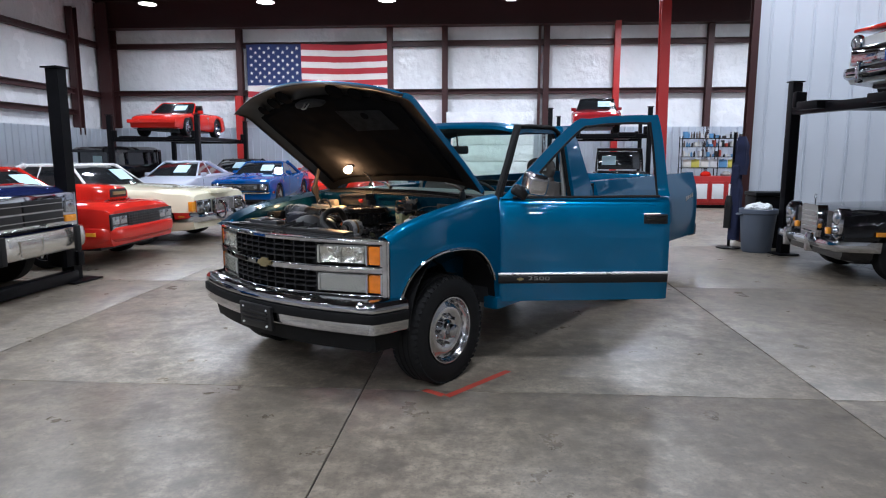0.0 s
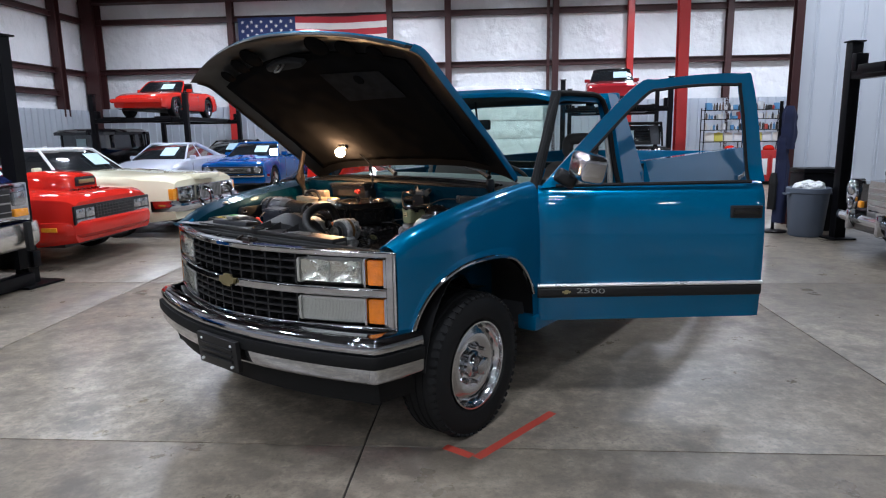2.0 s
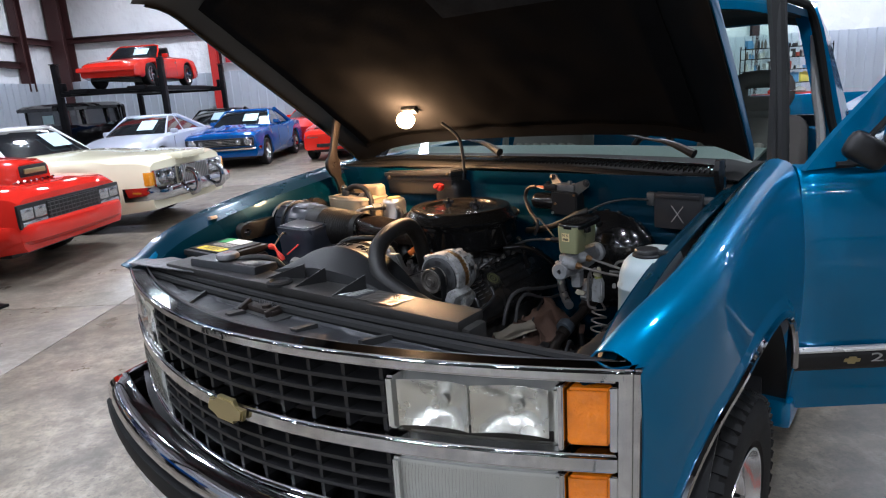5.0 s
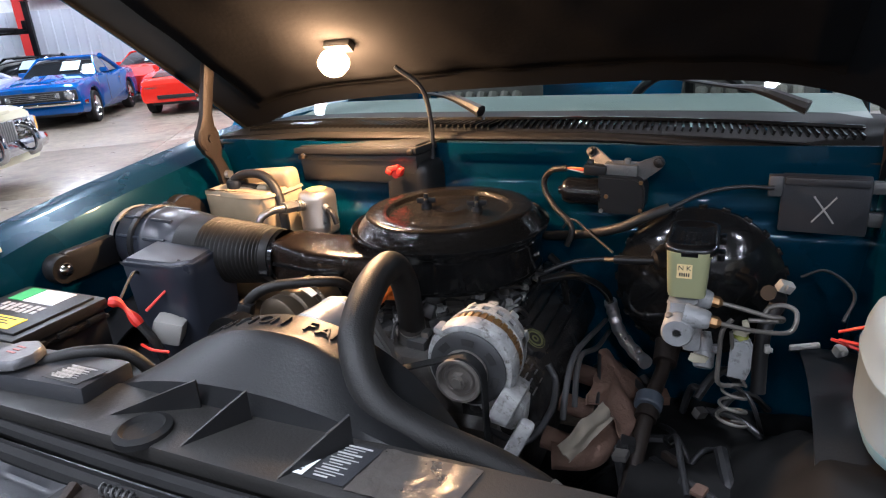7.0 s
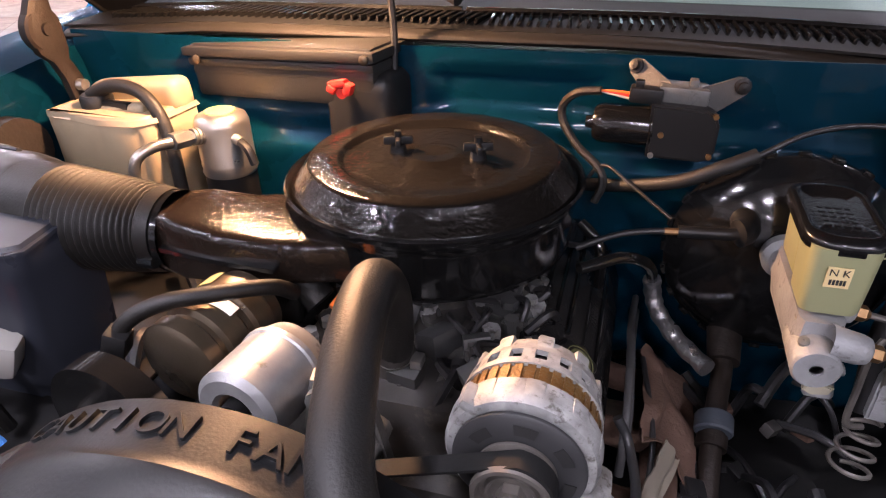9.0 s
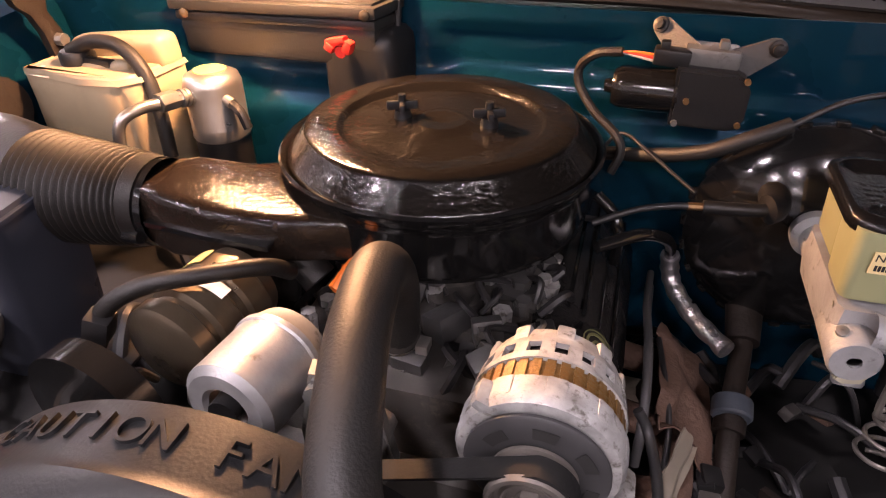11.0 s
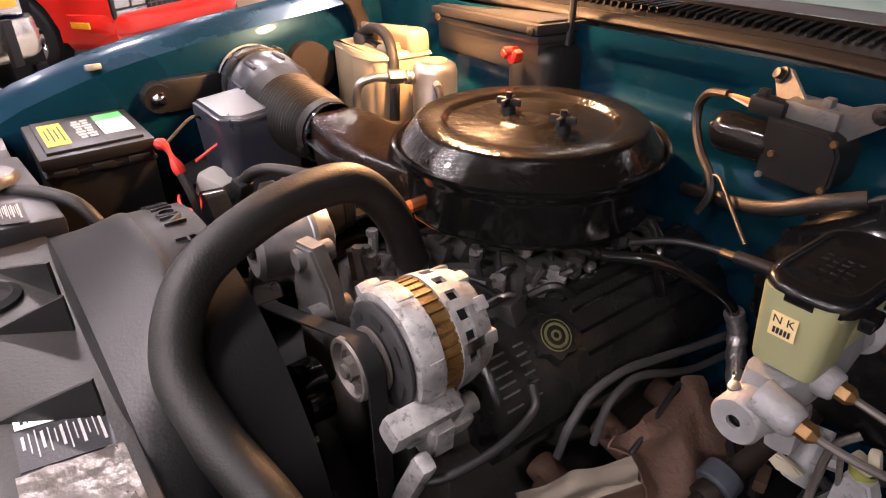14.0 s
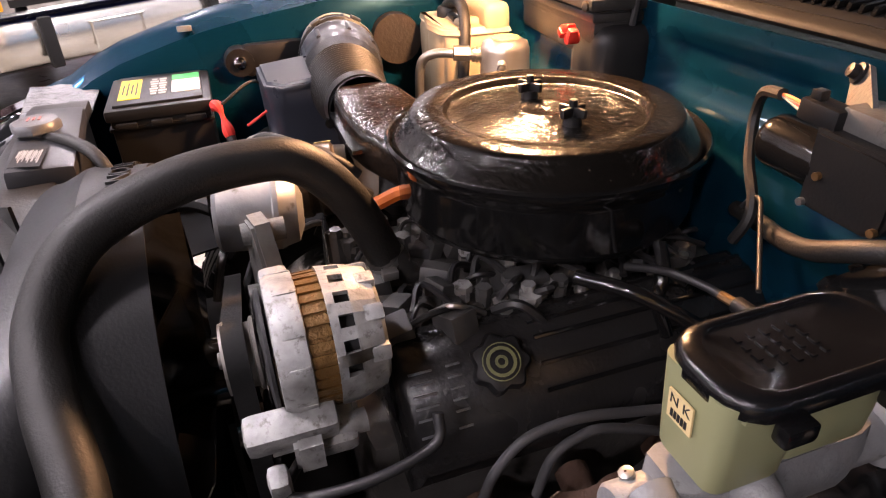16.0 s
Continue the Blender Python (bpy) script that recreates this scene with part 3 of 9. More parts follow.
for z0, z1 in ((0.888, 1.034), (0.702, 0.84)):
    bm = bmesh.new()
    for i in range(11):
        x = -0.43 + 0.86 * i / 10
        box(bm, (x, nose(x) + 0.03, (z0 + z1) / 2), (0.011, 0.05, z1 - z0))
    for i in range(1, 4):
        z = mix(z0, z1, i / 4)
        strip(bm, -0.44, 0.44, z - 0.0045, z + 0.0045, 0.0, 0.05, 16)
    strip(bm, -0.45, 0.45, z0, z1, -0.065, 0.075, 16)
    part("grille_lattice", bm, BLACK, grille, "black egg-crate grille insert")
bm = bmesh.new()
bow = [(-0.085, -0.020), (-0.045, -0.020), (-0.038, -0.042), (0.038, -0.042), (0.045, -0.020), (0.085, -0.020), (0.098, 0.020), (0.058, 0.020),
       (0.050, 0.042), (-0.026, 0.042), (-0.033, 0.020), (-0.073, 0.020)]
plate(bm, [(x * 0.78, y * 0.74) for x, y in bow], 0.014, pose(0.004, -0.79, 0.868, 90), 0.004)
part("emblem", bm, GOLD, grille, "gold cross-shaped emblem")
for s in (-1, 1):
    for z0, z1, kind in ((0.896, 1.014, "headlight"), (0.714, 0.83, "parking_light")):
        bm = bmesh.new()
        strip(bm, s * 0.445, s * 0.765, z0, z1, -0.012 if kind == "parking_light" else -0.05, 0.06, 10)
        strip(bm, s * 0.445, s * 0.45, z0, z1, 0.0, 0.05, 2)
        strip(bm, s * 0.76, s * 0.765, z0, z1, 0.0, 0.05, 2)
        bmesh.ops.bevel(bm, geom=bm.edges[:], offset=0.006, segments=2, affect="EDGES")
        lamp = part(kind, bm, LAMP_BACK, truck, "clear glass headlight" if kind == "headlight" else "ribbed clear parking light")
        bm = bmesh.new()
        ribs = 0.0 if kind == "headlight" else 0.003
        sheet(bm, lambda u, v: Vector((s * mix(0.447, 0.763, u), nose(mix(0.447, 0.763, u)) - 0.004 - ribs * math.sin(u * 2 * math.pi * 46) - 0.006 * (1 - (2 * v - 1) ** 4), mix(z0 + 0.003, z1 - 0.003, v))), 368 if ribs else 24, 6)
        part("lens", bm, FOG_LENS if kind == "headlight" else RIB_LENS, lamp, "clear lens")
        bm = bmesh.new()
        for x0, x1 in ((0.767, 0.776), (0.852, 0.866)):
            strip(bm, s * x0, s * x1, z0 - 0.006, z1 + 0.008, 0.010, 0.05, 2)
        bmesh.ops.bevel(bm, geom=bm.edges[:], offset=0.002, segments=2, affect="EDGES")
        part("lamp_bezel", bm, CHROME, lamp, "chrome lamp bezel")
        if kind == "headlight":
            for x in (0.53, 0.675):
                bm = bmesh.new()
                sheet(bm, lambda u, v: Vector((s * (x + mix(-0.070, 0.070, u)), nose(x + mix(-0.070, 0.070, u)) + 0.006 + 0.042 * (1 - (2 * u - 1) ** 2) * (1 - 0.7 * (2 * v - 1) ** 2), mix(z0 + 0.008, z1 - 0.008, v))), 16, 12, 0.001)
                lathe(bm, [(0.012, 0.036), (0.014, 0.02), (0.010, 0.008), (0.001, 0.004)], (s * x, nose(x) + 0.008, (z0 + z1) / 2 - 0.003), (0, 1, 0), 14)
                part("reflector", bm, REFLECTOR, lamp, "bright hollow reflector")
        bm = bmesh.new()
        strip(bm, s * 0.779, s * 0.850, z0 + 0.002, z1 + 0.002, 0.004, 0.05, 6)
        bmesh.ops.bevel(bm, geom=bm.edges[:], offset=0.005, segments=2, affect="EDGES")
        part("marker_lamp", bm, AMBER, truck, "amber side marker lamp")
bm = bmesh.new()
strip(bm, -0.85, 0.85, 0.60, 1.03, -0.07, 0.10, 30)
part("grille_backing", bm, BLACK, grille)


def bumper_y(x):
    return -0.845 + 0.17 * (abs(x) / 0.9) ** 2 + (0.28 * ((abs(x) - 0.9) / 0.085) ** 1.5 if abs(x) > 0.9 else 0)


def bumper_band(bm, prof, limit=1.0):
    xs = [-0.974, -0.97, -0.962, -0.95, -0.935, -0.915, -0.9] + [i / 10 for i in range(-8, 9)] + [0.9, 0.915, 0.935, 0.95, 0.962, 0.97, 0.974]
    rings = []
    for x in [x for x in xs if abs(x) < limit]:
        y = bumper_y(x)
        d = Vector((-(bumper_y(x + 0.001) - bumper_y(x - 0.001)) / 0.002, 1, 0)).normalized()
        rings.append([Vector((x, y, 0)) + d * a + Vector((0, 0, z)) for a, z in prof])
    return loft(bm, rings)


bumper = new("front_bumper")
bumper.parent = truck
bm = bmesh.new()
bumper_band(bm, [(0.006, 0.607), (0.0, 0.614), (-0.002, 0.630), (0.001, 0.648), (0.008, 0.664), (0.022, 0.678), (0.042, 0.686), (0.07, 0.689), (0.07, 0.676), (0.02, 0.607)])
bumper_band(bm, [(0.024, 0.468), (0.012, 0.474), (0.003, 0.49), (0.0, 0.545), (0.02, 0.545), (0.03, 0.468)])
part("chrome_bar", bm, CHROME, bumper, "chrome bumper bar", 50)
bm = bmesh.new()
bumper_band(bm, [(-0.010, 0.548), (-0.012, 0.556), (-0.012, 0.597), (-0.010, 0.605), (0.018, 0.605), (0.018, 0.548)])
part("rubber_strip", bm, PILLAR_BLACK, bumper, "black rubber bumper strip", 50)
bm = bmesh.new()
box(bm, (-0.01, -0.862, 0.505), (0.34, 0.025, 0.165), turn(4, 0, 0), 0.006)
for dz in (-0.03, 0.0, 0.03):
    box(bm, (-0.01, -0.879, 0.505 + dz), (0.27, 0.01, 0.012), turn(4, 0, 0), 0.003)
part("plate_bracket", bm, BLACK, bumper, "empty black licence plate bracket")
for dx in (-0.09, 0.09):
    for dz in (-0.055, 0.055):
        bm = bmesh.new()
        cyl(bm, (-0.01 + dx * 1.4, -0.870, 0.505 + dz), (-0.01 + dx * 1.4, -0.882, 0.505 + dz), 0.007, seg=10)
        part("bracket_screw", bm, PAPER, bumper)
bm = bmesh.new()
bumper_band(bm, [(0.12, 0.335), (0.09, 0.345), (0.075, 0.40), (0.06, 0.472), (0.09, 0.472), (0.12, 0.36)], 0.972)
part("valance", bm, PILLAR_BLACK, bumper, "black lower air dam")

# cab
HING_Y = 0.62


def cab_glass(u, v):
    """Windshield: u across, v up."""
    x = mix(-1, 1, u) * mix(0.84, 0.745, v)
    k = (x / 0.84) ** 2
    return Vector((x, mix(0.66 + 0.14 * k, 1.17 + 0.06 * k, v), mix(1.275, 1.835, v) + 0.02 * (1 - k) * v))


bm = bmesh.new()
sheet(bm, cab_glass, 20, 12)
windshield = part("windshield", bm, GLASS, truck, "tinted curved windshield")
windshield.visible_shadow = False
cab = new("cab")
cab.parent = truck
bm = bmesh.new()


def roof(u, v):
    y = mix(1.15, 2.22, u)
    a = mix(-1, 1, v)
    x = 0.775 * a
    z = 1.875 - 0.02 * abs(a) ** 2 - 0.05 * abs(a) ** 8
    z -= 0.03 * max(0, (0.12 - u) / 0.12) ** 2 + 0.05 * max(0, (u - 0.85) / 0.15) ** 2
    return Vector((x, y + 0.07 * a * a * (1 - u), z))


slab(bm, roof, 20, 30, (0, 0, -0.03))
part("roof", bm, TEAL, cab, "", 60)
bm = bmesh.new()
slab(bm, lambda u, v: roof(mix(0.03, 0.97, u), mix(0.03, 0.97, v)) - Vector((0, 0, 0.034)), 12, 16, (0, 0, -0.012))
part("headliner", bm, HEADLINER, cab, "dark cloth headliner", 60)
for s in (1, -1):
    bm = bmesh.new()
    sec = [(0.0, 0.0), (0.04, 0.008), (0.036, 0.055), (0.0, 0.06), (-0.02, 0.022)]
    base, top = Vector((0.865, 0.74, 1.27)), Vector((0.742, 1.215, 1.835))
    loft(bm, [[Vector((s * (p.x + a), p.y + b, p.z)) for a, b in sec] for p in (base, base.lerp(top, 0.5) + Vector((0.015, -0.01, 0.015)), top)])
    part("windshield_pillar", bm, PILLAR_BLACK, cab, "black windshield pillar")
    bm = bmesh.new()
    # rear quarter behind the door opening
    rear = [(0.99, 1.90, 0.50), (0.995, 1.90, 0.95), (0.95, 1.92, 1.25), (0.83, 1.96, 1.72), (0.785, 1.98, 1.845)]
    back = [(0.98, 2.33, 0.50), (0.985, 2.33, 0.95), (0.94, 2.34, 1.25), (0.81, 2.25, 1.72), (0.755, 2.2, 1.85)]
    inn = [(x - 0.10, y, z) for x, y, z in back]
    inf = [(x - 0.10, y, z) for x, y, z in rear]
    loft(bm, [[Vector((s * p[i][0], p[i][1], p[i][2])) for p in (rear, back, inn, inf)] for i in range(5)])
    part("rear_pillar", bm, TEAL, cab)
    bm = bmesh.new()
    box(bm, (s * 0.93, 1.26, 0.46), (0.13, 1.34, 0.10), bevel=0.02)
    part("rocker_panel", bm, TEAL, cab)
bm = bmesh.new()
box(bm, (0, 2.30, 0.86), (1.9, 0.06, 0.80), bevel=0.02)
box(bm, (0, 2.27, 1.825), (1.50, 0.06, 0.075), bevel=0.02)
part("cab_back", bm, TEAL, cab)
bm = bmesh.new()
box(bm, (0, 1.5, 0.47), (1.8, 1.7, 0.06))
box(bm, (0, 0.62, 0.78), (1.8, 0.05, 0.66))
part("cab_floor", bm, GREY_PLASTIC, cab)
bm = bmesh.new()
sheet(bm, lambda u, v: Vector((mix(-0.72, 0.72, u) * (1 - 0.06 * v), 2.30 - 0.05 * v, mix(1.27, 1.79, v))), 4, 4)
part("rear_window", bm, GLASS, cab)
bm = bmesh.new()
sheet(bm, lambda u, v: Vector((mix(-0.80, 0.80, u), mix(0.74, 1.10, v), curve_at([(0, 1.276), (0.3, 1.282), (0.62, 1.295), (0.8, 1.297), (0.88, 1.28), (1, 1.05)], v) - 0.01 * (2 * u - 1) ** 2)), 20, 12, 0.01)
box(bm, (0, 0.9, 1.05), (1.6, 0.3, 0.3), None, 0.04)
part("dashboard", bm, DASH, cab, "grey dashboard")
bm = bmesh.new()
hub_c, tilt = Vector((0.38, 1.28, 1.18)), turn(-62, 0, 0)
ringp = [hub_c + tilt @ Vector((0.19 * math.cos(2 * math.pi * i / 32), 0.19 * math.sin(2 * math.pi * i / 32), 0)) for i in range(33)]
tube(bm, ringp, 0.015, 8, 1)
cyl(bm, hub_c + Vector((0, -0.02, -0.01)), hub_c + Vector((0, -0.2, -0.1)), 0.04, seg=12)
for a in (0.2, math.pi - 0.2, -math.pi / 2):
    cyl(bm, hub_c, hub_c + tilt @ Vector((0.18 * math.cos(a), 0.18 * math.sin(a), 0)), 0.016, seg=8)
part("steering_wheel", bm, BLACK, cab, "black steering wheel")
for s in (1, -1):
    seat = new("seat")
    seat.parent = cab
    bm = bmesh.new()
    loft(bm, [[(s * 0.55 + w * c, y + d * k, z) for c, k in ((-1, -0.6), (-0.85, -1), (0.85, -1), (1, -0.6), (1, 1), (-1, 1))]
              for z, w, d, y in ((0.72, 0.25, 0.07, 1.80), (0.9, 0.26, 0.085, 1.84), (1.15, 0.25, 0.08, 1.90), (1.30, 0.24, 0.06, 1.95), (1.34, 0.19, 0.035, 1.965))])
    bmesh.ops.bevel(bm, geom=bm.edges[:], offset=0.012, segments=2, affect="EDGES")
    back = part("backrest", bm, CLOTH_DARK, seat, "taupe cloth seat back with tan pleats", 60)
    for k in range(7):
        bm = bmesh.new()
        x = s * 0.55 + 0.056 * (k - 3)
        tube(bm, [(x, 1.735, 0.80), (x, 1.755, 1.0), (x, 1.81, 1.16), (x, 1.84, 1.21)], 0.023, 8, 4)
        part("pleat", bm, CLOTH, back)
    bm = bmesh.new()
    ring = [(s * 0.58 + 0.105 * math.copysign(abs(math.cos(a)) ** 0.6, math.cos(a)), 1.965, 1.455 + 0.062 * math.copysign(abs(math.sin(a)) ** 0.6, math.sin(a))) for a in [2 * math.pi * i / 24 for i in range(25)]]
    tube(bm, ring, 0.044, 10, 1)
    box(bm, (s * 0.58, 1.965, 1.352), (0.26, 0.07, 0.06), None, 0.025, 3)
    part("headrest", bm, CLOTH_DARK, seat, "taupe headrest with a hole through it", 60)
    bm = bmesh.new()
    box(bm, (s * 0.55, 1.56, 0.68), (0.54, 0.56, 0.17), turn(6, 0, 0), 0.05, 4)
    part("cushion", bm, CLOTH, seat, "", 60)
    bm = bmesh.new()
    tube(bm, [(s * 0.79, 1.97, 1.70), (s * 0.82, 1.93, 1.45), (s * 0.86, 1.90, 1.2), (s * 0.86, 1.88, 0.7)], 0.020, 8, 6)
    part("door_pillar_trim", bm, TRIM_GREY, cab, "light grey pillar trim")
bm = bmesh.new()
box(bm, (0, 1.42, 1.63), (0.24, 0.03, 0.075), None, 0.02)
cyl(bm, (0, 1.42, 1.66), (0, 1.40, 1.80), 0.008, seg=6)
part("rear_view_mirror", bm, BLACK, cab)
# top shelf of the bumper, dark behind the bar
bm = bmesh.new()
strip(bm, -0.86, 0.86, 0.655, 0.672, 0.03, 0.12, 24)
part("bumper_filler", bm, BLACK, bumper, "black filler panel")
bm = bmesh.new()
tube(bm, [(0.905, 0.72, 1.0), (0.895, 0.75, 1.27), (0.845, 0.95, 1.53), (0.782, 1.205, 1.79), (0.775, 1.30, 1.822), (0.772, 1.62, 1.828), (0.778, 1.84, 1.815), (0.808, 1.92, 1.70), (0.885, 1.90, 1.35), (0.955, 1.885, 1.05), (0.965, 1.88, 0.55)], 0.019, 8, 6)
part("door_seal", bm, PILLAR_BLACK, cab, "black rubber door opening seal")
# bed
bed = new("cargo_bed")
bed.parent = truck
for s in (1, -1):
    bm = bmesh.new()

    def bedside(u, v, s=s):
        y = mix(2.40, 5.50, u)
        low = 0.52
        if abs(y - 3.37) < 0.46:
            low = 0.42 + math.sqrt(max(0.0, 0.5 ** 2 - (y - 3.37) ** 2))
        z = mix(low, 1.33 + 0.02 * u, min(1, v / 0.8))
        x = side_x(1, z) + (0.005 if z > 1.0 else 0)
        if v > 0.8:
            x -= 0.09 * (v - 0.8) / 0.2
        return Vector((s * x, y, z))
    sheet(bm, bedside, 60, 20, 0.004)
    part("bed_side", bm, TEAL, bed, "", 50)
for k in range(4):
    bm = bmesh.new()
    box(bm, (0.998, 5.06 + 0.075 * k, 1.02 + 0.012 * k), (0.006, 0.05, 0.055 if k in (0, 3) else 0.038), turn(20, 0, 0), 0.002)
    part("side_badge", bm, STEEL, bed, "pale script badge")
bm = bmesh.new()
box(bm, (0, 5.48, 1.0), (1.75, 0.05, 0.62), bevel=0.01)
part("tailgate", bm, TEAL, bed)
bm = bmesh.new()
box(bm, (0, 3.95, 0.70), (1.7, 3.05, 0.05))
box(bm, (0, 2.43, 1.0), (1.8, 0.05, 0.62))
part("bed_floor", bm, BLACK, bed)
bm = bmesh.new()
box(bm, (0, 5.68, 0.56), (1.86, 0.22, 0.17), bevel=0.03)
part("rear_bumper", bm, GLOSS_BLACK, truck, "dark step rear bumper")
bm = bmesh.new()
for s in (-1, 1):
    box(bm, (s * 0.42, 2.3, 0.42), (0.09, 5.8, 0.16), bevel=0.01)
cyl(bm, (-0.8, 0.03, 0.37), (0.8, 0.03, 0.37), 0.045, seg=12)
cyl(bm, (-0.8, 3.37, 0.37), (0.8, 3.37, 0.37), 0.045, seg=12)
part("chassis", bm, BLACK, truck)

# driver door, swung open
door = new("door")
door.parent = truck
door.matrix_local = pose(0.985, HING_Y, 0, 0, 0, -57.7) @ pose(0, 0, 0)
# door frame: local y runs from the hinge to the latch, local x is outwards


def door_x(z):
    return side_x(1, z) - 0.985


DL = 1.255
bm = bmesh.new()


def door_skin(u, v):
    z = mix(0.47 + 0.05 * u, 1.265 + 0.015 * u, v)
    x = door_x(z)
    y = mix(0.0, DL, u)
    edge = min(u, 1 - u)
    if edge < 0.02:
        x -= 0.012
    x -= 0.034 * max(0, (z - 1.20) / 0.075) ** 2
    return Vector((x, y, z))


slab(bm, door_skin, 40, 60, (-0.05, 0, 0))
part("door_shell", bm, TEAL, door, "", 50)
WIN = [(0.13, 1.265), (0.55, 1.73), (0.70, 1.80), (1.05, 1.815), (1.10, 1.76), (1.165, 1.29)]
OUT = [(0.01, 1.255), (0.50, 1.79), (0.68, 1.855), (1.08, 1.875), (1.165, 1.81), (1.255, 1.285)]


def ring_points(keys, n=10):
    pts = smooth_path([(0, y, z) for y, z in keys], n)
    return pts


bm = bmesh.new()
ip, op = ring_points(WIN), ring_points(OUT)
rings = []
for i, o in zip(ip, op):
    a, b = Vector((door_x(i.z), i.y, i.z)), Vector((door_x(o.z), o.y, o.z))
    rings.append([a, b, b + Vector((-0.035, 0, 0)), a + Vector((-0.035, 0, 0))])
loft(bm, rings)
part("window_frame", bm, TEAL, door, "", 50)
bm = bmesh.new()
tube(bm, [(door_x(p.z) + 0.002, p.y, p.z) for p in ip], 0.009, 6, 1)
tube(bm, [(door_x(1.275) + 0.004, 0.10, 1.268), (door_x(1.28) + 0.004, 1.18, 1.285)], 0.011, 6, 1)
part("window_seal", bm, RUBBER, door, "black rubber window seal")
bm = bmesh.new()
box(bm, (door_x(1.13) + 0.002, 1.15, 1.12), (0.03, 0.17, 0.07), bevel=0.008)
recess = part("handle_recess", bm, BLACK, door, "black door handle")
fit_bm = bmesh.new()
box(fit_bm, (door_x(1.13) + 0.016, 1.15, 1.125), (0.012, 0.14, 0.035), bevel=0.005)
part("pull_flap", fit_bm, GLOSS_BLACK, recess)
bm = bmesh.new()
sheet(bm, lambda u, v: Vector((door_x(0.68) + 0.012 * (1 - (2 * v - 1) ** 4) + 0.003, mix(0.0, DL - 0.005, u), mix(0.615, 0.685, v) + 0.035 * u)), 20, 6, 0.003)
moulding = part("side_moulding", bm, BLACK, door, "black side moulding with a bright edge")
bm = bmesh.new()
tube(bm, [(door_x(0.69) + 0.018, 0.0, 0.692), (door_x(0.70) + 0.018, DL - 0.005, 0.726)], 0.011, 8, 1)
part("bright_edge", bm, BRIGHT_TRIM, moulding)
writing("number_badge", "2500", 0.056, pose(door_x(0.66) + 0.016, 0.305, 0.662, 90, 0, 90) @ Matrix.Diagonal((1.5, 0.72, 1, 1)), TRIM_GREY, moulding, "raised chrome number", depth=0.002)
bm = bmesh.new()
plate(bm, [(x * 0.28, y * 0.28) for x, y in bow], 0.004, pose(door_x(0.66) + 0.014, 0.165, 0.655, 90, 0, 90))
part("door_emblem", bm, GOLD, moulding, "small gold emblem")
# mirror
bm = bmesh.new()
box(bm, (0.025, 0.15, 1.315), (0.05, 0.13, 0.085), turn(-30, 0, 0), 0.03, 3)
mirror = part("mirror_arm", bm, BLACK, door, "black mirror base")
bm = bmesh.new()
box(bm, (0.165, 0.255, 1.385), (0.23, 0.15, 0.15), turn(-10, 6, 12), 0.045, 4)
part("mirror_shell", bm, WHEEL_CHROME, mirror, "chrome door mirror shell")

# passenger door, closed
pdoor = new("passenger_door")
pdoor.parent = truck
pdoor.matrix_local = pose(-0.985, HING_Y, 0)


def flip(p):
    return Vector((-p.x, p.y, p.z))


bm = bmesh.new()
slab(bm, lambda u, v: flip(door_skin(u, v)), 30, 20, (0.06, 0, 0))
part("door_shell", bm, TEAL, pdoor, "", 50)
bm = bmesh.new()
loft(bm, [[flip(p) for p in ring] for ring in rings])
part("window_frame", bm, TEAL, pdoor, "", 50)
bm = bmesh.new()
for i in range(len(ip) - 1):
    a, b = ip[i], ip[i + 1]
    za, zb = 1.268 + 0.015 * a.y / DL, 1.268 + 0.015 * b.y / DL
    quad = [bm.verts.new(p) for p in (flip(Vector((door_x(a.z) - 0.015, a.y, a.z))), flip(Vector((door_x(b.z) - 0.015, b.y, b.z))), flip(Vector((door_x(zb) - 0.015, b.y, zb))), flip(Vector((door_x(za) - 0.015, a.y, za))))]
    if (quad[0].co - quad[3].co).length > 0.004:
        bm.faces.new(quad)
pane = part("window_pane", bm, GLASS, pdoor, "closed side window")
pane.visible_shadow = False
bm = bmesh.new()
box(bm, (-0.165, 0.255, 1.385), (0.23, 0.15, 0.15), turn(-10, -6, -12), 0.045, 4)
box(bm, (-0.02, 0.17, 1.315), (0.06, 0.16, 0.09), turn(-25, 0, 0), 0.02)
part("mirror_shell", bm, WHEEL_CHROME, pdoor, "chrome door mirror shell")

# hood, raised about its rear hinge
def hood_rear(a):
    """How far forward of the hinge line the hood's rear edge lies across it."""
    return -0.135 * (1 - min(1.0, abs(a)) ** 6)


hood = new("hood")
hood.parent = truck
hood.matrix_local = pose(0, 0.655, 1.285, -43.5) @ pose(0, 0, 0, 0, -1.5, -1.0)


def hood_skin(dz, grow=0.0):
    def f(u, v):
        a = mix(-1, 1, v)
        x = (0.825 + 0.035 * u) * a
        front = nose(0.9 * x) + 0.045 - 0.655
        y = mix(hood_rear(a), front, u)
        z = soft_at(HOOD_CREST, y + 0.655) - 1.285 + 0.03 * (1 - a * a) - 0.01 * abs(a) ** 6
        if u > 0.88:
            z -= 0.065 * ((u - 0.88) / 0.12) ** 2
        return Vector((x * (1 - grow), y * (1 - grow / 5), z + dz))
    return f


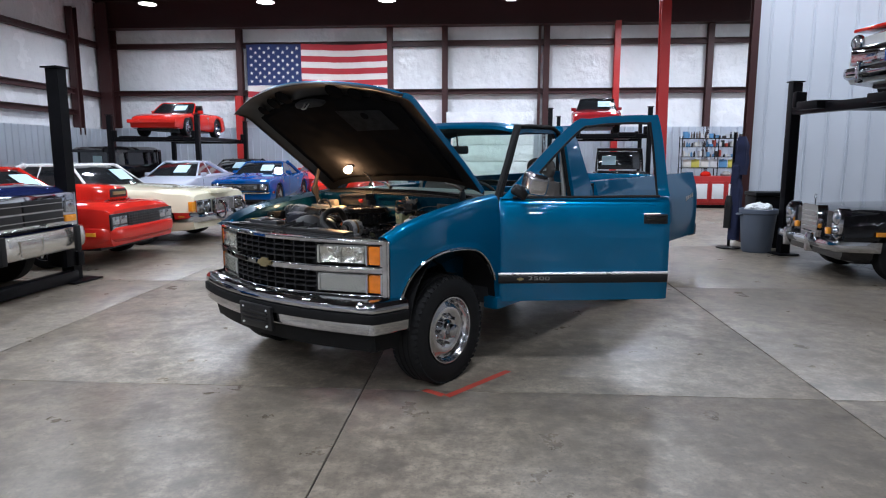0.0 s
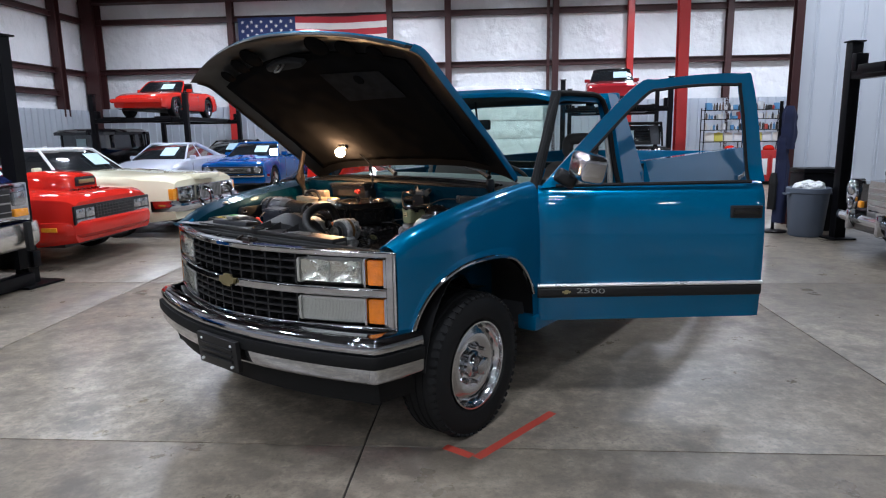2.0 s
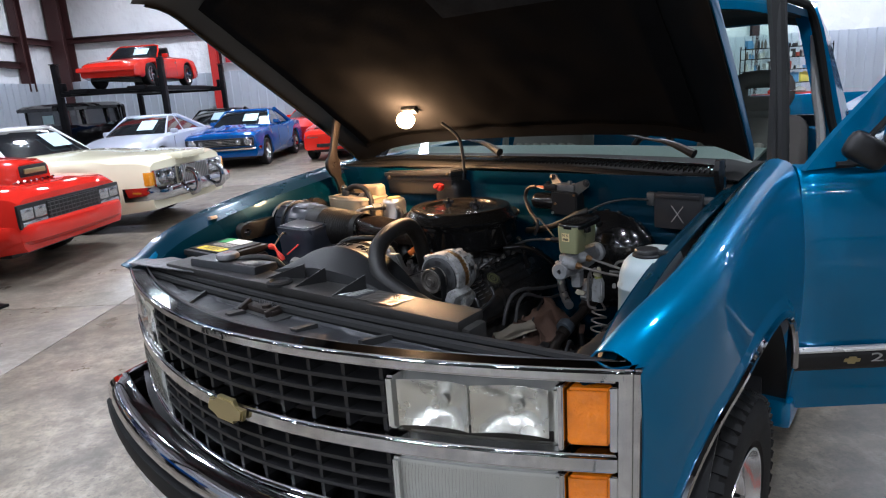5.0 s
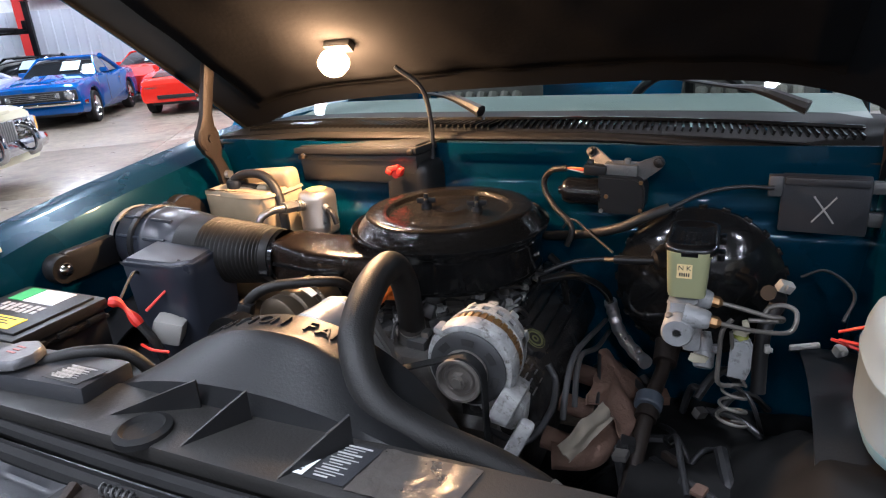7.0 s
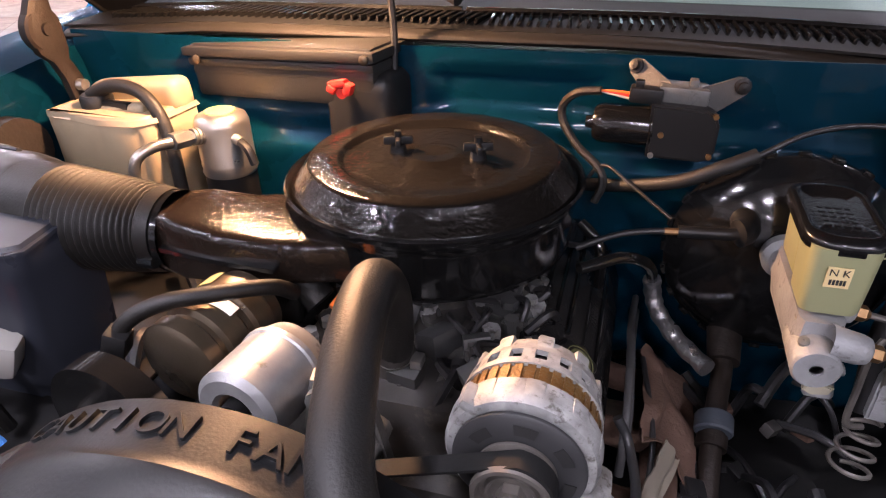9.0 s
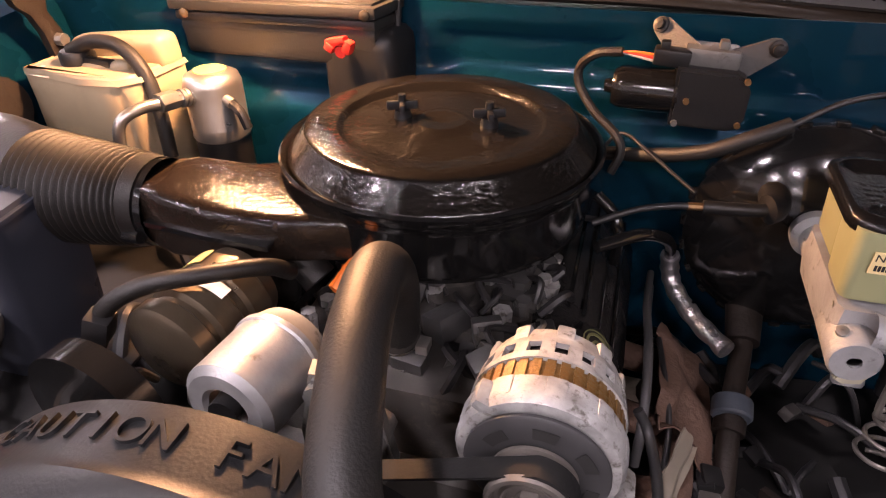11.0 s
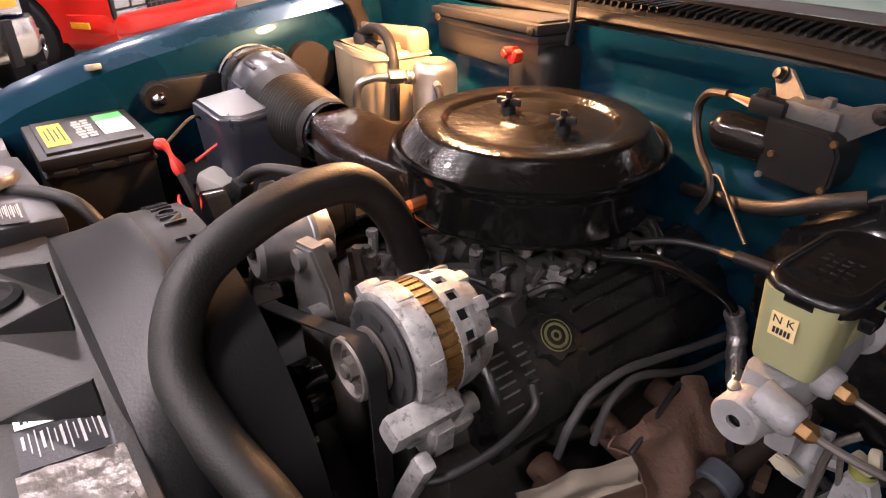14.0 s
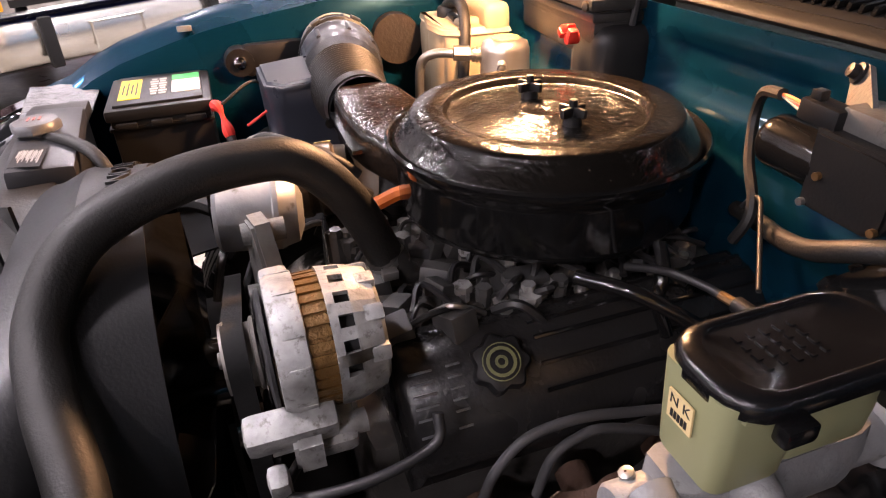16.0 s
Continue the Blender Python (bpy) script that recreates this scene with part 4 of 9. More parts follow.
bm = bmesh.new()
slab(bm, hood_skin(0), 34, 34, (0, 0, -0.012))
part("hood_skin", bm, TEAL, hood, "", 50)
bm = bmesh.new()
slab(bm, hood_skin(-0.0135, -0.006), 34, 34, (0, 0, -0.02))
part("hood_inner_panel", bm, INNER_BLACK, hood, "black inner hood frame", 50)
for s in (-1, 1):
    bm = bmesh.new()

    def flange(u, v, s=s):
        p = hood_skin(0.0)(mix(0.02, 0.97, u), 1.0 if s > 0 else 0.0)
        return p + Vector((s * (0.007 + 0.002 * math.sin(math.pi * v)), 0, mix(0.002, -0.042, v)))
    sheet(bm, flange, 30, 4, 0.003)
    edge = part("hood_edge", bm, TEAL, hood, "", 60)
    bm = bmesh.new()

    def lining(u, v, s=s):
        p = hood_skin(0.0)(mix(0.02, 0.97, u), 1.0 if s > 0 else 0.0)
        return p + Vector((s * mix(0.0045, 0.0005, v), 0, mix(-0.034, -0.0435, v)))
    sheet(bm, lining, 30, 2, 0.002)
    part("edge_lining", bm, INNER_BLACK, edge, "", 60)
bm = bmesh.new()
loft(bm, [[(x * k, -1.215 + 0.03 * (x / 0.16) ** 2 + dy, z) for x in (-0.16, -0.08, 0.0, 0.08, 0.16)] + [(x * k, -1.165 + dy, z) for x in (0.16, -0.16)]
          for z, k, dy in ((-0.19, 1.0, 0.0), (-0.215, 0.9, 0.004), (-0.222, 0.7, 0.008))])
striker = part("latch_plate", bm, INNER_BLACK, hood, "black hood latch plate", 40)
bm = bmesh.new()
tube(bm, [(-0.02, -1.19, -0.215), (-0.02, -1.19, -0.262), (-0.012, -1.19, -0.27), (0.012, -1.19, -0.27), (0.02, -1.19, -0.262), (0.02, -1.19, -0.215)], 0.005, 8, 3)
part("striker_loop", bm, STEEL, striker)
for x0, y0, w in ((-0.42, -1.185, 0.05), (-0.27, -1.225, 0.06), (0.27, -1.225, 0.06), (0.44, -1.18, 0.05), (-0.60, -1.13, 0.04), (0.60, -1.13, 0.04)):
    bm = bmesh.new()
    zc = hood_skin(-0.034)(0.93, 0.5 + x0 / 1.7).z
    lathe(bm, [(0.001, 0.0), (w * 0.8, 0.0), (w, 0.006), (w * 1.12, 0.004), (w * 1.15, 0.012)], (x0, y0, zc - 0.012), (0, -0.12, 1), 20)
    part("frame_opening", bm, LINER, hood, "dark oval opening in the inner frame")
bm = bmesh.new()


def liner(u, v):
    p = hood_skin(-0.045, 0.0)(mix(0.06, 0.84, u), mix(0.07, 0.93, v))
    p.z += 0.006 * noise.noise(p * 9) + (0.012 if min(u, 1 - u, v, 1 - v) < 0.03 else 0)
    return p


slab(bm, liner, 60, 60, (0, 0, -0.006))
liner_ob = part("hood_liner", bm, LINER, hood, "black felt hood insulation", 60)
# bare grey patch where the insulation is cut away
PATCH_AT = [(0.105, -1.035), (0.535, -1.012), (0.565, -0.805), (0.135, -0.805)]


def patch(u, v):
    a = Vector((*PATCH_AT[0], 0)).lerp(Vector((*PATCH_AT[1], 0)), u)
    b = Vector((*PATCH_AT[3], 0)).lerp(Vector((*PATCH_AT[2], 0)), u)
    p = a.lerp(b, v)
    s = hood_skin(-0.045, 0.0)
    tu = (p.y - hood_rear(p.x / 0.845)) / (nose(0.9 * p.x) + 0.045 - 0.655 - hood_rear(p.x / 0.845))
    return Vector((p.x, p.y, s(tu, p.x / 1.69 + 0.5).z - 0.017))


bm = bmesh.new()
slab(bm, patch, 20, 12, (0, 0, 0.003))
patch_ob = part("liner_patch", bm, PATCH, liner_ob, "bare grey patch in the insulation")
bm = bmesh.new()
hole = patch(0.55, 0.25)
lathe(bm, [(0.001, 0.0), (0.03, 0.0), (0.032, 0.004)], hole - Vector((0, 0, 0.005)), (0, 0, 1), 16)
part("patch_hole", bm, LINER, patch_ob)

# ---- engine bay ----
BAY = truck
AMBER_PLASTIC = material("yellowed_plastic", (0.30, 0.235, 0.155), 0.42, 0, 0.3, 14, 0.08, 60, wear=(0.22, 0.15, 0.08), wear_amount=0.25, wear_scale=18)
WASHER_PLASTIC = material("milky_plastic", (0.27, 0.315, 0.32), 0.38, 0, 0.2, 9, 0.05, 60, wear=(0.20, 0.21, 0.19), wear_amount=0.3)
OLIVE = material("olive_plastic", (0.27, 0.275, 0.15), 0.45, 0, 0.1, 9)
COPPER = material("varnished_windings", (0.19, 0.10, 0.034), 0.35, 0.5, 0.3, 60, 0.4, 300)
DUCT = material("worn_duct_enamel", (0.013, 0.009, 0.007), 0.15, 0, 0.5, 12, 0.25, 180, wear=(0.045, 0.03, 0.02), wear_amount=0.35, wear_scale=60, spread=0.06, spec=0.4)
SHROUD = material("dull_shroud_plastic", (0.0088, 0.0092, 0.010), 0.42, 0, 0.35, 7, 0.1, 300, spec=0.36)
FAN_GREY = material("dark_fan_steel", (0.045, 0.045, 0.047), 0.5, 0.4, 0.2, 20)
PULLEY_STEEL = material("dull_pulley_steel", (0.17, 0.155, 0.14), 0.48, 0.6, 0.3, 30, 0.2, 160)
BRONZE = material("oily_dark_metal", (0.12, 0.092, 0.064), 0.3, 0.75, 0.3, 20, 0.1, 160)
DARK_STEEL = material('grey_phosphate_steel', (0.10, 0.10, 0.10), 0.5, 0.6, 0.3, 20, 0.2, 120)
FOIL = material("crinkled_foil", (0.62, 0.62, 0.63), 0.30, 0.95, 0.15, 30, 1.0, 110)
ORANGE = material("orange_plastic", (0.75, 0.16, 0.02), 0.5)
RED_DULL = material("faded_red_print", (0.34, 0.13, 0.12), 0.6)
RED = material("red_plastic", (0.62, 0.03, 0.02), 0.45)
YELLOW = material("yellow_label", (0.78, 0.58, 0.02), 0.5)
YELLOW_DULL = material("faded_yellow_label", (0.42, 0.33, 0.12), 0.6)
PAPER_DULL = material("worn_white_print", (0.36, 0.36, 0.35), 0.6)
GREEN = material("green_label", (0.03, 0.33, 0.10), 0.5)
BLUE = material("blue_plastic", (0.03, 0.2, 0.6), 0.5)
CABLE = material("black_cable", (0.014, 0.014, 0.015), 0.45, 0, 0.3, 20, 0.1, 300)
OLIVE_DULL = material("worn_cap_print", (0.13, 0.135, 0.06), 0.6, 0, 0.5, 90)
GREASY = material("greasy_iron", (0.09, 0.085, 0.08), 0.36, 0.4, 0.5, 14, 0.4, 60, wear=(0.16, 0.14, 0.12), wear_amount=0.4, wear_scale=30)
TIN = material("heat_shield_tin", (0.23, 0.20, 0.16), 0.5, 0.3, 0.2, 15, 0.2, 60, wear=(0.2, 0.09, 0.05), wear_amount=0.3)
WARM_GREY = material("dusty_plastic", (0.020, 0.0188, 0.0175), 0.42, 0, 0.2, 8, 0.15, 260)
STICKER = material("foil_sticker", (0.17, 0.155, 0.14), 0.30, 0.7, 0.3, 40, 1.0, 40)
BRACE_GREY = material("pitted_grey_metal", (0.16, 0.165, 0.172), 0.40, 0.55, 0.6, 24, 1.0, 55, wear=(0.05, 0.05, 0.052), wear_amount=0.5, wear_scale=50)
CAP_GREY = material("dull_cap_metal", (0.15, 0.15, 0.155), 0.42, 0.4, 0.4, 24, 0.15, 200)
CAST_GREY = material("pale_cast_metal", (0.27, 0.275, 0.28), 0.55, 0.2, 0.6, 24, 0.25, 200, wear=(0.10, 0.095, 0.09), wear_amount=0.45, wear_scale=45)
CREAM_PLATE = material("stained_cream_paint", (0.34, 0.31, 0.23), 0.6, 0, 0.3, 20, 0.1, 200, wear=(0.20, 0.10, 0.05), wear_amount=0.3, wear_scale=30)
CAST_DIRTY = material("dirty_cast_metal", (0.065, 0.064, 0.062), 0.6, 0.15, 0.6, 24, 0.25, 200)
CAST_DARK = material("weathered_cast_metal", (0.13, 0.128, 0.122), 0.5, 0.35, 0.6, 24, 0.25, 200, wear=(0.05, 0.045, 0.04), wear_amount=0.45, wear_scale=45)
GALV = material("spangled_galvanised_steel", (0.33, 0.33, 0.33), 0.42, 0.55, 0.5, 30, 0.12, 160, wear=(0.14, 0.125, 0.11), wear_amount=0.35, wear_scale=40)
BRASS = material("dull_brass", (0.26, 0.145, 0.065), 0.4, 0.8, 0.2, 40, 0.1, 200)
LID_RUBBER = material("satin_black_lid", (0.006, 0.006, 0.0065), 0.20, 0, 0.3, 12, 0.08, 240, spec=0.45)
COVER_BLACK = material("oily_cover_enamel", (0.014, 0.0135, 0.0135), 0.26, 0, 0.4, 12, 0.22, 150, spec=0.35, spread=0.12)
RIB_RUBBER = material("intake_hose_rubber", (0.008, 0.0072, 0.0066), 0.45, 0, 0.3, 14, 0.15, 300, spec=0.3)
CANISTER = material("blue_grey_plastic", (0.022, 0.025, 0.034), 0.30, 0, 0.12, 7, 0.0, 300, spec=0.55)


def bay(name, bm, mat, parent=None, label="", angle=38):
    return part(name, bm, mat, parent or BAY, label, angle)


# firewall and cowl
bm = bmesh.new()


def firewall_skin(u, v):
    x, z = mix(-0.80, 0.80, u), mix(0.62, 1.262, v)
    y = 0.425 + 0.05 * max(0.0, abs(x) - 0.45)
    y += curve_at([(0.6, -0.03), (1.085, -0.03), (1.105, -0.008), (1.14, -0.008), (1.155, 0.0), (1.3, 0.0)], z)
    if -0.06 < x < 0.20 and 1.165 < z < 1.225:
        y += 0.012
    return Vector((x, y, z))


# firewall teal is darkened in its colour for the shaded bay
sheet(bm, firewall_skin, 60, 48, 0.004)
firewall = bay("firewall", bm, TEAL_SHADED, None, "teal painted firewall", 50)
bm = bmesh.new()


def cowl_lip(u, v):
    x = mix(-0.82, 0.82, u)
    drop = 0.045 * max(0, (x - 0.2) / 0.6) ** 1.6 + 0.02 * max(0, (-x - 0.5) / 0.3)
    a = mix(0, math.pi, v)
    return Vector((x, 0.455 - 0.028 * math.sin(a) + 0.02 * v, 1.262 + 0.022 * (1 - math.cos(a)) / 2 - drop))


sheet(bm, cowl_lip, 40, 10, 0.004)
part("cowl_seal", bm, SEAL, firewall, "black rubber cowl seal")
bm = bmesh.new()


def cowl_top(u, v):
    x = mix(-0.83, 0.83, u)
    k = (x / 0.83) ** 2
    drop = 0.03 * max(0, (x - 0.2) / 0.6) ** 1.6 + 0.015 * max(0, (-x - 0.5) / 0.3)
    return Vector((x, mix(0.455, 0.69 + 0.13 * k, v), mix(1.283, 1.296, min(1, v * 2)) - drop * (1 - 0.6 * v) - 0.02 * k * v))


sheet(bm, cowl_top, 40, 8, 0.004)
cowl = bay("cowl_panel", bm, PILLAR_BLACK, None, "black slotted cowl panel")
bm = bmesh.new()
for i in range(96):
    u = 0.05 + 0.9 * i / 95
    p, q = cowl_top(u, 0.10), cowl_top(u + 0.004, 0.34)
    c = (p + q) / 2 + Vector((0, 0, 0.004))
    box(bm, c, (0.0045, 0.058, 0.010), turn(3, 18, -12 if u < 0.5 else 6))
tagged(part("vent_slats", bm, GLOSS_BLACK, cowl), kind="stuff")
bm = bmesh.new()
for u0, u1 in ((0.04, 0.47), (0.475, 0.96)):
    tube(bm, [cowl_top(mix(u0, u1, k / 8), 0.37) + Vector((0, 0, 0.006)) for k in range(9)], 0.006, 6, 2)
part("vent_rim", bm, GLOSS_BLACK, cowl)
# wipers
for base, tip in ((Vector((0.66, 0.60, 1.31)), Vector((0.10, 0.78, 1.415))), (Vector((-0.06, 0.56, 1.315)), Vector((-0.62, 0.80, 1.40)))):
    bm = bmesh.new()
    mid = base.lerp(tip, 0.35) + Vector((0, -0.01, 0.012))
    tube(bm, [base, base.lerp(mid, 0.5) + Vector((0, 0, 0.012)), mid, tip], lambda t: mix(0.016, 0.005, min(1, t * 1.8)), 8, 6)
    wiper = bay("wiper", bm, BLACK, None, "black wiper arm resting on the windshield")
    bm = bmesh.new()
    d = (tip - base).normalized()
    tube(bm, [tip - d * 0.24 + Vector((0, 0.012, 0.0)), tip + Vector((0, 0.012, 0)), tip + d * 0.2 + Vector((0, 0.02, -0.01))], 0.006, 6, 4)
    part("wiper_blade", bm, RUBBER, wiper)
# hood hinges and prop wire
for s in (-1, 1):
    bm = bmesh.new()
    dx, dy = (0.0, 0.0) if s < 0 else (0.05, 0.11)
    steps = ((0.355, 1.155, 0.020), (0.345, 1.20, 0.018), (0.33, 1.232, 0.017), (0.322, 1.25, 0.030), (0.314, 1.288, 0.036), (0.314, 1.315, 0.026), (0.322, 1.345, 0.017), (0.345, 1.42, 0.017), (0.365, 1.475, 0.02))[:9 if s < 0 else 6]
    loft(bm, [[(s * 0.733 + dx + p * 0.007, y + dy + q * w, z) for p, q in ((-1, -1), (1, -1), (1.6, -0.6), (1.6, 0.6), (1, 1), (-1, 1))] for y, z, w in steps])
    hinge = bay("hood_hinge", bm, HINGE if s < 0 else BLACK, None, "brown steel hood hinge" if s < 0 else "black steel hood hinge")
    if s < 0:
        bm = bmesh.new()
        lathe(bm, [(0.001, 0.016), (0.010, 0.016), (0.011, 0.010), (0.034, 0.010), (0.038, 0.006), (0.038, -0.008)], (-0.733, 0.314, 1.288), (1, 0, 0), 26)
        part("pivot_disc", bm, HINGE, hinge, "", 30)
        bm = bmesh.new()
        cyl(bm, (-0.724, 0.347, 1.185), (-0.708, 0.347, 1.185), 0.011, seg=8)
        part("hinge_bolt", bm, STEEL, hinge)
bm = bmesh.new()
tube(bm, [(-0.13, 0.40, 1.19), (-0.128, 0.41, 1.30), (-0.14, 0.40, 1.39), (-0.19, 0.37, 1.445)], 0.006, 8, 6)
bay("lamp_wire", bm, CABLE, None, "black wire up to the hood lamp")

# hood lamp
LAMP_AT = Vector((-0.309, 0.305, 1.462))
bm = bmesh.new()
box(bm, LAMP_AT + Vector((0.0, 0.03, 0.035)), (0.07, 0.03, 0.02), turn(-35, 0, 0), 0.006)
hood_lamp = bay("hood_lamp", bm, BLACK, None, "small hood lamp with a bare lit bulb")
bm = bmesh.new()
lathe(bm, [(0.001, 0.036), (0.017, 0.031), (0.029, 0.014), (0.031, 0.0), (0.026, -0.019), (0.013, -0.033), (0.001, -0.036)], LAMP_AT, (1, 0, 0), 18)
part("bulb", bm, glow("bulb_glow", (1.0, 0.66, 0.36), 190.0), hood_lamp, "lit warm bulb").visible_shadow = False
bulb_light = bpy.data.lights.new("hood_bulb", "POINT")
bulb_light.energy, bulb_light.color, bulb_light.shadow_soft_size = 12.0, (1.0, 0.54, 0.28), 0.022
bulb_ob = new("hood_bulb", bulb_light)
bulb_ob.matrix_world = TRUCK @ Matrix.Translation(LAMP_AT - Vector((0, 0.004, 0.004)))

# heater box with ribs and red plug
HEATER = Matrix.Translation((-0.338, 0.374, 1.248)) @ turn(0, -3, -10.3)


def on_heater(bm, c, size, rot=None, bevel=0.0):
    return box(bm, HEATER @ Vector(c), size, HEATER.to_3x3().to_4x4() @ (rot or Matrix()), bevel)


bm = bmesh.new()
on_heater(bm, (0, 0.07, -0.034), (0.39, 0.12, 0.095), None, 0.01)
heater = bay("heater_box", bm, WARM_GREY, None, "ribbed black heater box on the firewall")
for z, h, d in ((0.0, 0.016, 0.0), (-0.0185, 0.014, 0.006), (-0.0365, 0.014, 0.010), (-0.0545, 0.014, 0.014)):
    bm = bmesh.new()
    on_heater(bm, (0, 0.065 + d, z), (0.408 - 2 * d, 0.13, h), None, 0.004)
    part("box_rib", bm, WARM_GREY, heater)
bm = bmesh.new()
box(bm, (-0.200, 0.338, 1.217), (0.036, 0.016, 0.013), turn(0, -12, -10), 0.005)
box(bm, (-0.181, 0.335, 1.211), (0.015, 0.016, 0.020), turn(0, 20, -10), 0.005)
box(bm, (-0.210, 0.335, 1.209), (0.016, 0.014, 0.012), turn(0, 30, -10), 0.004)
cyl(bm, (-0.194, 0.352, 1.203), (-0.194, 0.333, 1.203), 0.009, seg=10)
part("plug", bm, RED, heater, "red plug")
for x, z in ((-0.150, 1.248), (-0.505, 1.238)):
    bm = bmesh.new()
    lathe(bm, [(0.008, 0.0), (0.008, 0.004), (0.004, 0.006), (0.001, 0.006)], HEATER @ Vector((x + 0.338, -0.001, z - 1.250)), (0, -1, 0), 8)
    part("screw", bm, BRONZE, heater)
bm = bmesh.new()
box(bm, (-0.175, 0.405, 1.13), (0.13, 0.10, 0.20), turn(0, 0, -10), 0.03, 3)
part("blower_case", bm, BLACK, heater, "black blower case")

# coolant bottle
bm = bmesh.new()
ring = [(-0.738, 0.285), (-0.726, 0.262), (-0.67, 0.255), (-0.60, 0.238), (-0.53, 0.245), (-0.505, 0.275), (-0.50, 0.385), (-0.735, 0.39)]
loft(bm, [[(mix(-0.62, x, k), mix(0.31, y, k), z) for x, y in ring] for z, k in ((0.86, 0.8), (0.90, 0.9), (1.0, 0.95), (1.11, 1.0), (1.15, 1.0), (1.162, 0.95))])
bmesh.ops.bevel(bm, geom=[e for e in bm.edges if e.calc_length() > 0.03], offset=0.011, segments=3, affect="EDGES")
box(bm, (-0.60, 0.36, 1.170), (0.19, 0.055, 0.06), turn(0, -5, 0), 0.022, 4)
box(bm, (-0.62, 0.315, 1.158), (0.15, 0.05, 0.02), turn(0, -6, 0), 0.009, 3)
jug = bay("coolant_bottle", bm, AMBER_PLASTIC, None, "yellowed plastic coolant bottle", 60)
bm = bmesh.new()
lathe(bm, [(0.001, 0.022), (0.024, 0.022), (0.028, 0.016), (0.028, 0.0)], (-0.655, 0.31, 1.161), (0, 0, 1), 18)
box(bm, (-0.605, 0.30, 1.169), (0.06, 0.016, 0.012), turn(0, 0, -8), 0.004)
part("cap", bm, BLACK, jug, "black bottle cap")
bm = bmesh.new()
tube(bm, [(-0.66, 0.305, 1.182), (-0.61, 0.305, 1.200), (-0.555, 0.30, 1.196), (-0.515, 0.29, 1.165), (-0.495, 0.28, 1.11), (-0.487, 0.27, 1.03)], 0.0115, 12, 6)
part("bottle_hose", bm, HOSE, jug, "black rubber hose")

# accumulator
bm = bmesh.new()
A0 = Vector((-0.428, 0.337, 0.004))
lathe(bm, [(0.046, 1.045), (0.048, 1.05), (0.046, 1.056), (0.048, 1.064), (0.047, 1.066), (0.047, 1.134), (0.043, 1.147), (0.030, 1.154), (0.001, 1.155)], A0, (0, 0, 1), 28)
accu = bay("accumulator", bm, ALU, None, "aluminium air-conditioning accumulator", 50)
bm = bmesh.new()
lathe(bm, [(0.045, 0.93), (0.0455, 1.045)], A0, (0, 0, 1), 24)
part("band", bm, BLACK, accu)
bm = bmesh.new()
lathe(bm, [(0.001, 1.1566), (0.026, 1.1562), (0.027, 1.1545)], A0, (0, 0, 1), 20)
part("sticker", bm, YELLOW_DULL, accu, "round faded yellow sticker")
bm = bmesh.new()
cyl(bm, (-0.440, 0.305, 1.125), (-0.452, 0.275, 1.130), 0.011, seg=8)
cyl(bm, (-0.455, 0.275, 1.130), (-0.463, 0.245, 1.132), 0.015, seg=6)
tube(bm, [(-0.463, 0.245, 1.132), (-0.480, 0.215, 1.131), (-0.497, 0.193, 1.115), (-0.502, 0.187, 1.07), (-0.502, 0.187, 1.0)], 0.009, 10, 6)
part("pipe", bm, ALU, accu, "bare aluminium pipe and fittings")
bm = bmesh.new()
cyl(bm, A0 + Vector((0.03, -0.02, 1.118)), A0 + Vector((0.052, -0.03, 1.112)), 0.009, seg=10)
part("switch_port", bm, ALU, accu)
for k in range(4):
    bm = bmesh.new()
    p0, p1 = Vector((-0.440, 0.305, 1.125)), Vector((-0.452, 0.275, 1.130))
    c0 = p0.lerp(p1, 0.1 + 0.22 * k)
    d0 = (p1 - p0).normalized()
    cyl(bm, c0 - d0 * 0.0025, c0 + d0 * 0.0025, 0.0145, seg=14)
    part("pipe_ring", bm, ALU, accu)
bm = bmesh.new()
tube(bm, [A0 + Vector((0.05, -0.03, 1.112)), A0 + Vector((0.07, -0.04, 1.105)), A0 + Vector((0.08, -0.042, 1.08))], 0.008, 8, 4)
part("switch_plug", bm, BLACK, accu)

# air intake: canister, ribbed hose, duct
bm = bmesh.new()
C0, C1 = Vector((-0.765, 0.078, 1.090)), Vector((-0.535, 0.048, 1.096))
ax = (C1 - C0)
lathe(bm, [(0.001, 0), (0.066, 0.0), (0.078, 0.012), (0.080, 0.10), (0.084, 0.105), (0.084, 0.118), (0.080, 0.122), (0.079, 0.19), (0.076, 0.215), (0.07, ax.length)], C0, ax, 32)
canister = bay("air_canister", bm, CANISTER, None, "blue-grey plastic air cleaner canister with black straps", 50)
bm = bmesh.new()
top = [(-0.607, -0.115), (-0.465, -0.115), (-0.432, -0.085), (-0.430, 0.03), (-0.61, 0.03)]
loft(bm, [[(mix(-0.54, x, k), mix(-0.03, y, k), z + (0.012 if y > 0 else 0)) for x, y in top] for z, k in ((0.88, 0.86), (1.07, 0.97), (1.108, 1.0), (1.120, 0.95))])
bmesh.ops.bevel(bm, geom=[e for e in bm.edges if e.calc_length() > 0.02], offset=0.006, segments=2, affect="EDGES")
part("resonator_box", bm, CANISTER, canister, "", 50)
bm = bmesh.new()
lathe(bm, [(0.081, 0.068), (0.0865, 0.070), (0.0865, 0.084), (0.081, 0.086)], C0, ax, 32)
strap = part("strap", bm, BLACK, canister, "black plastic strap", 40)
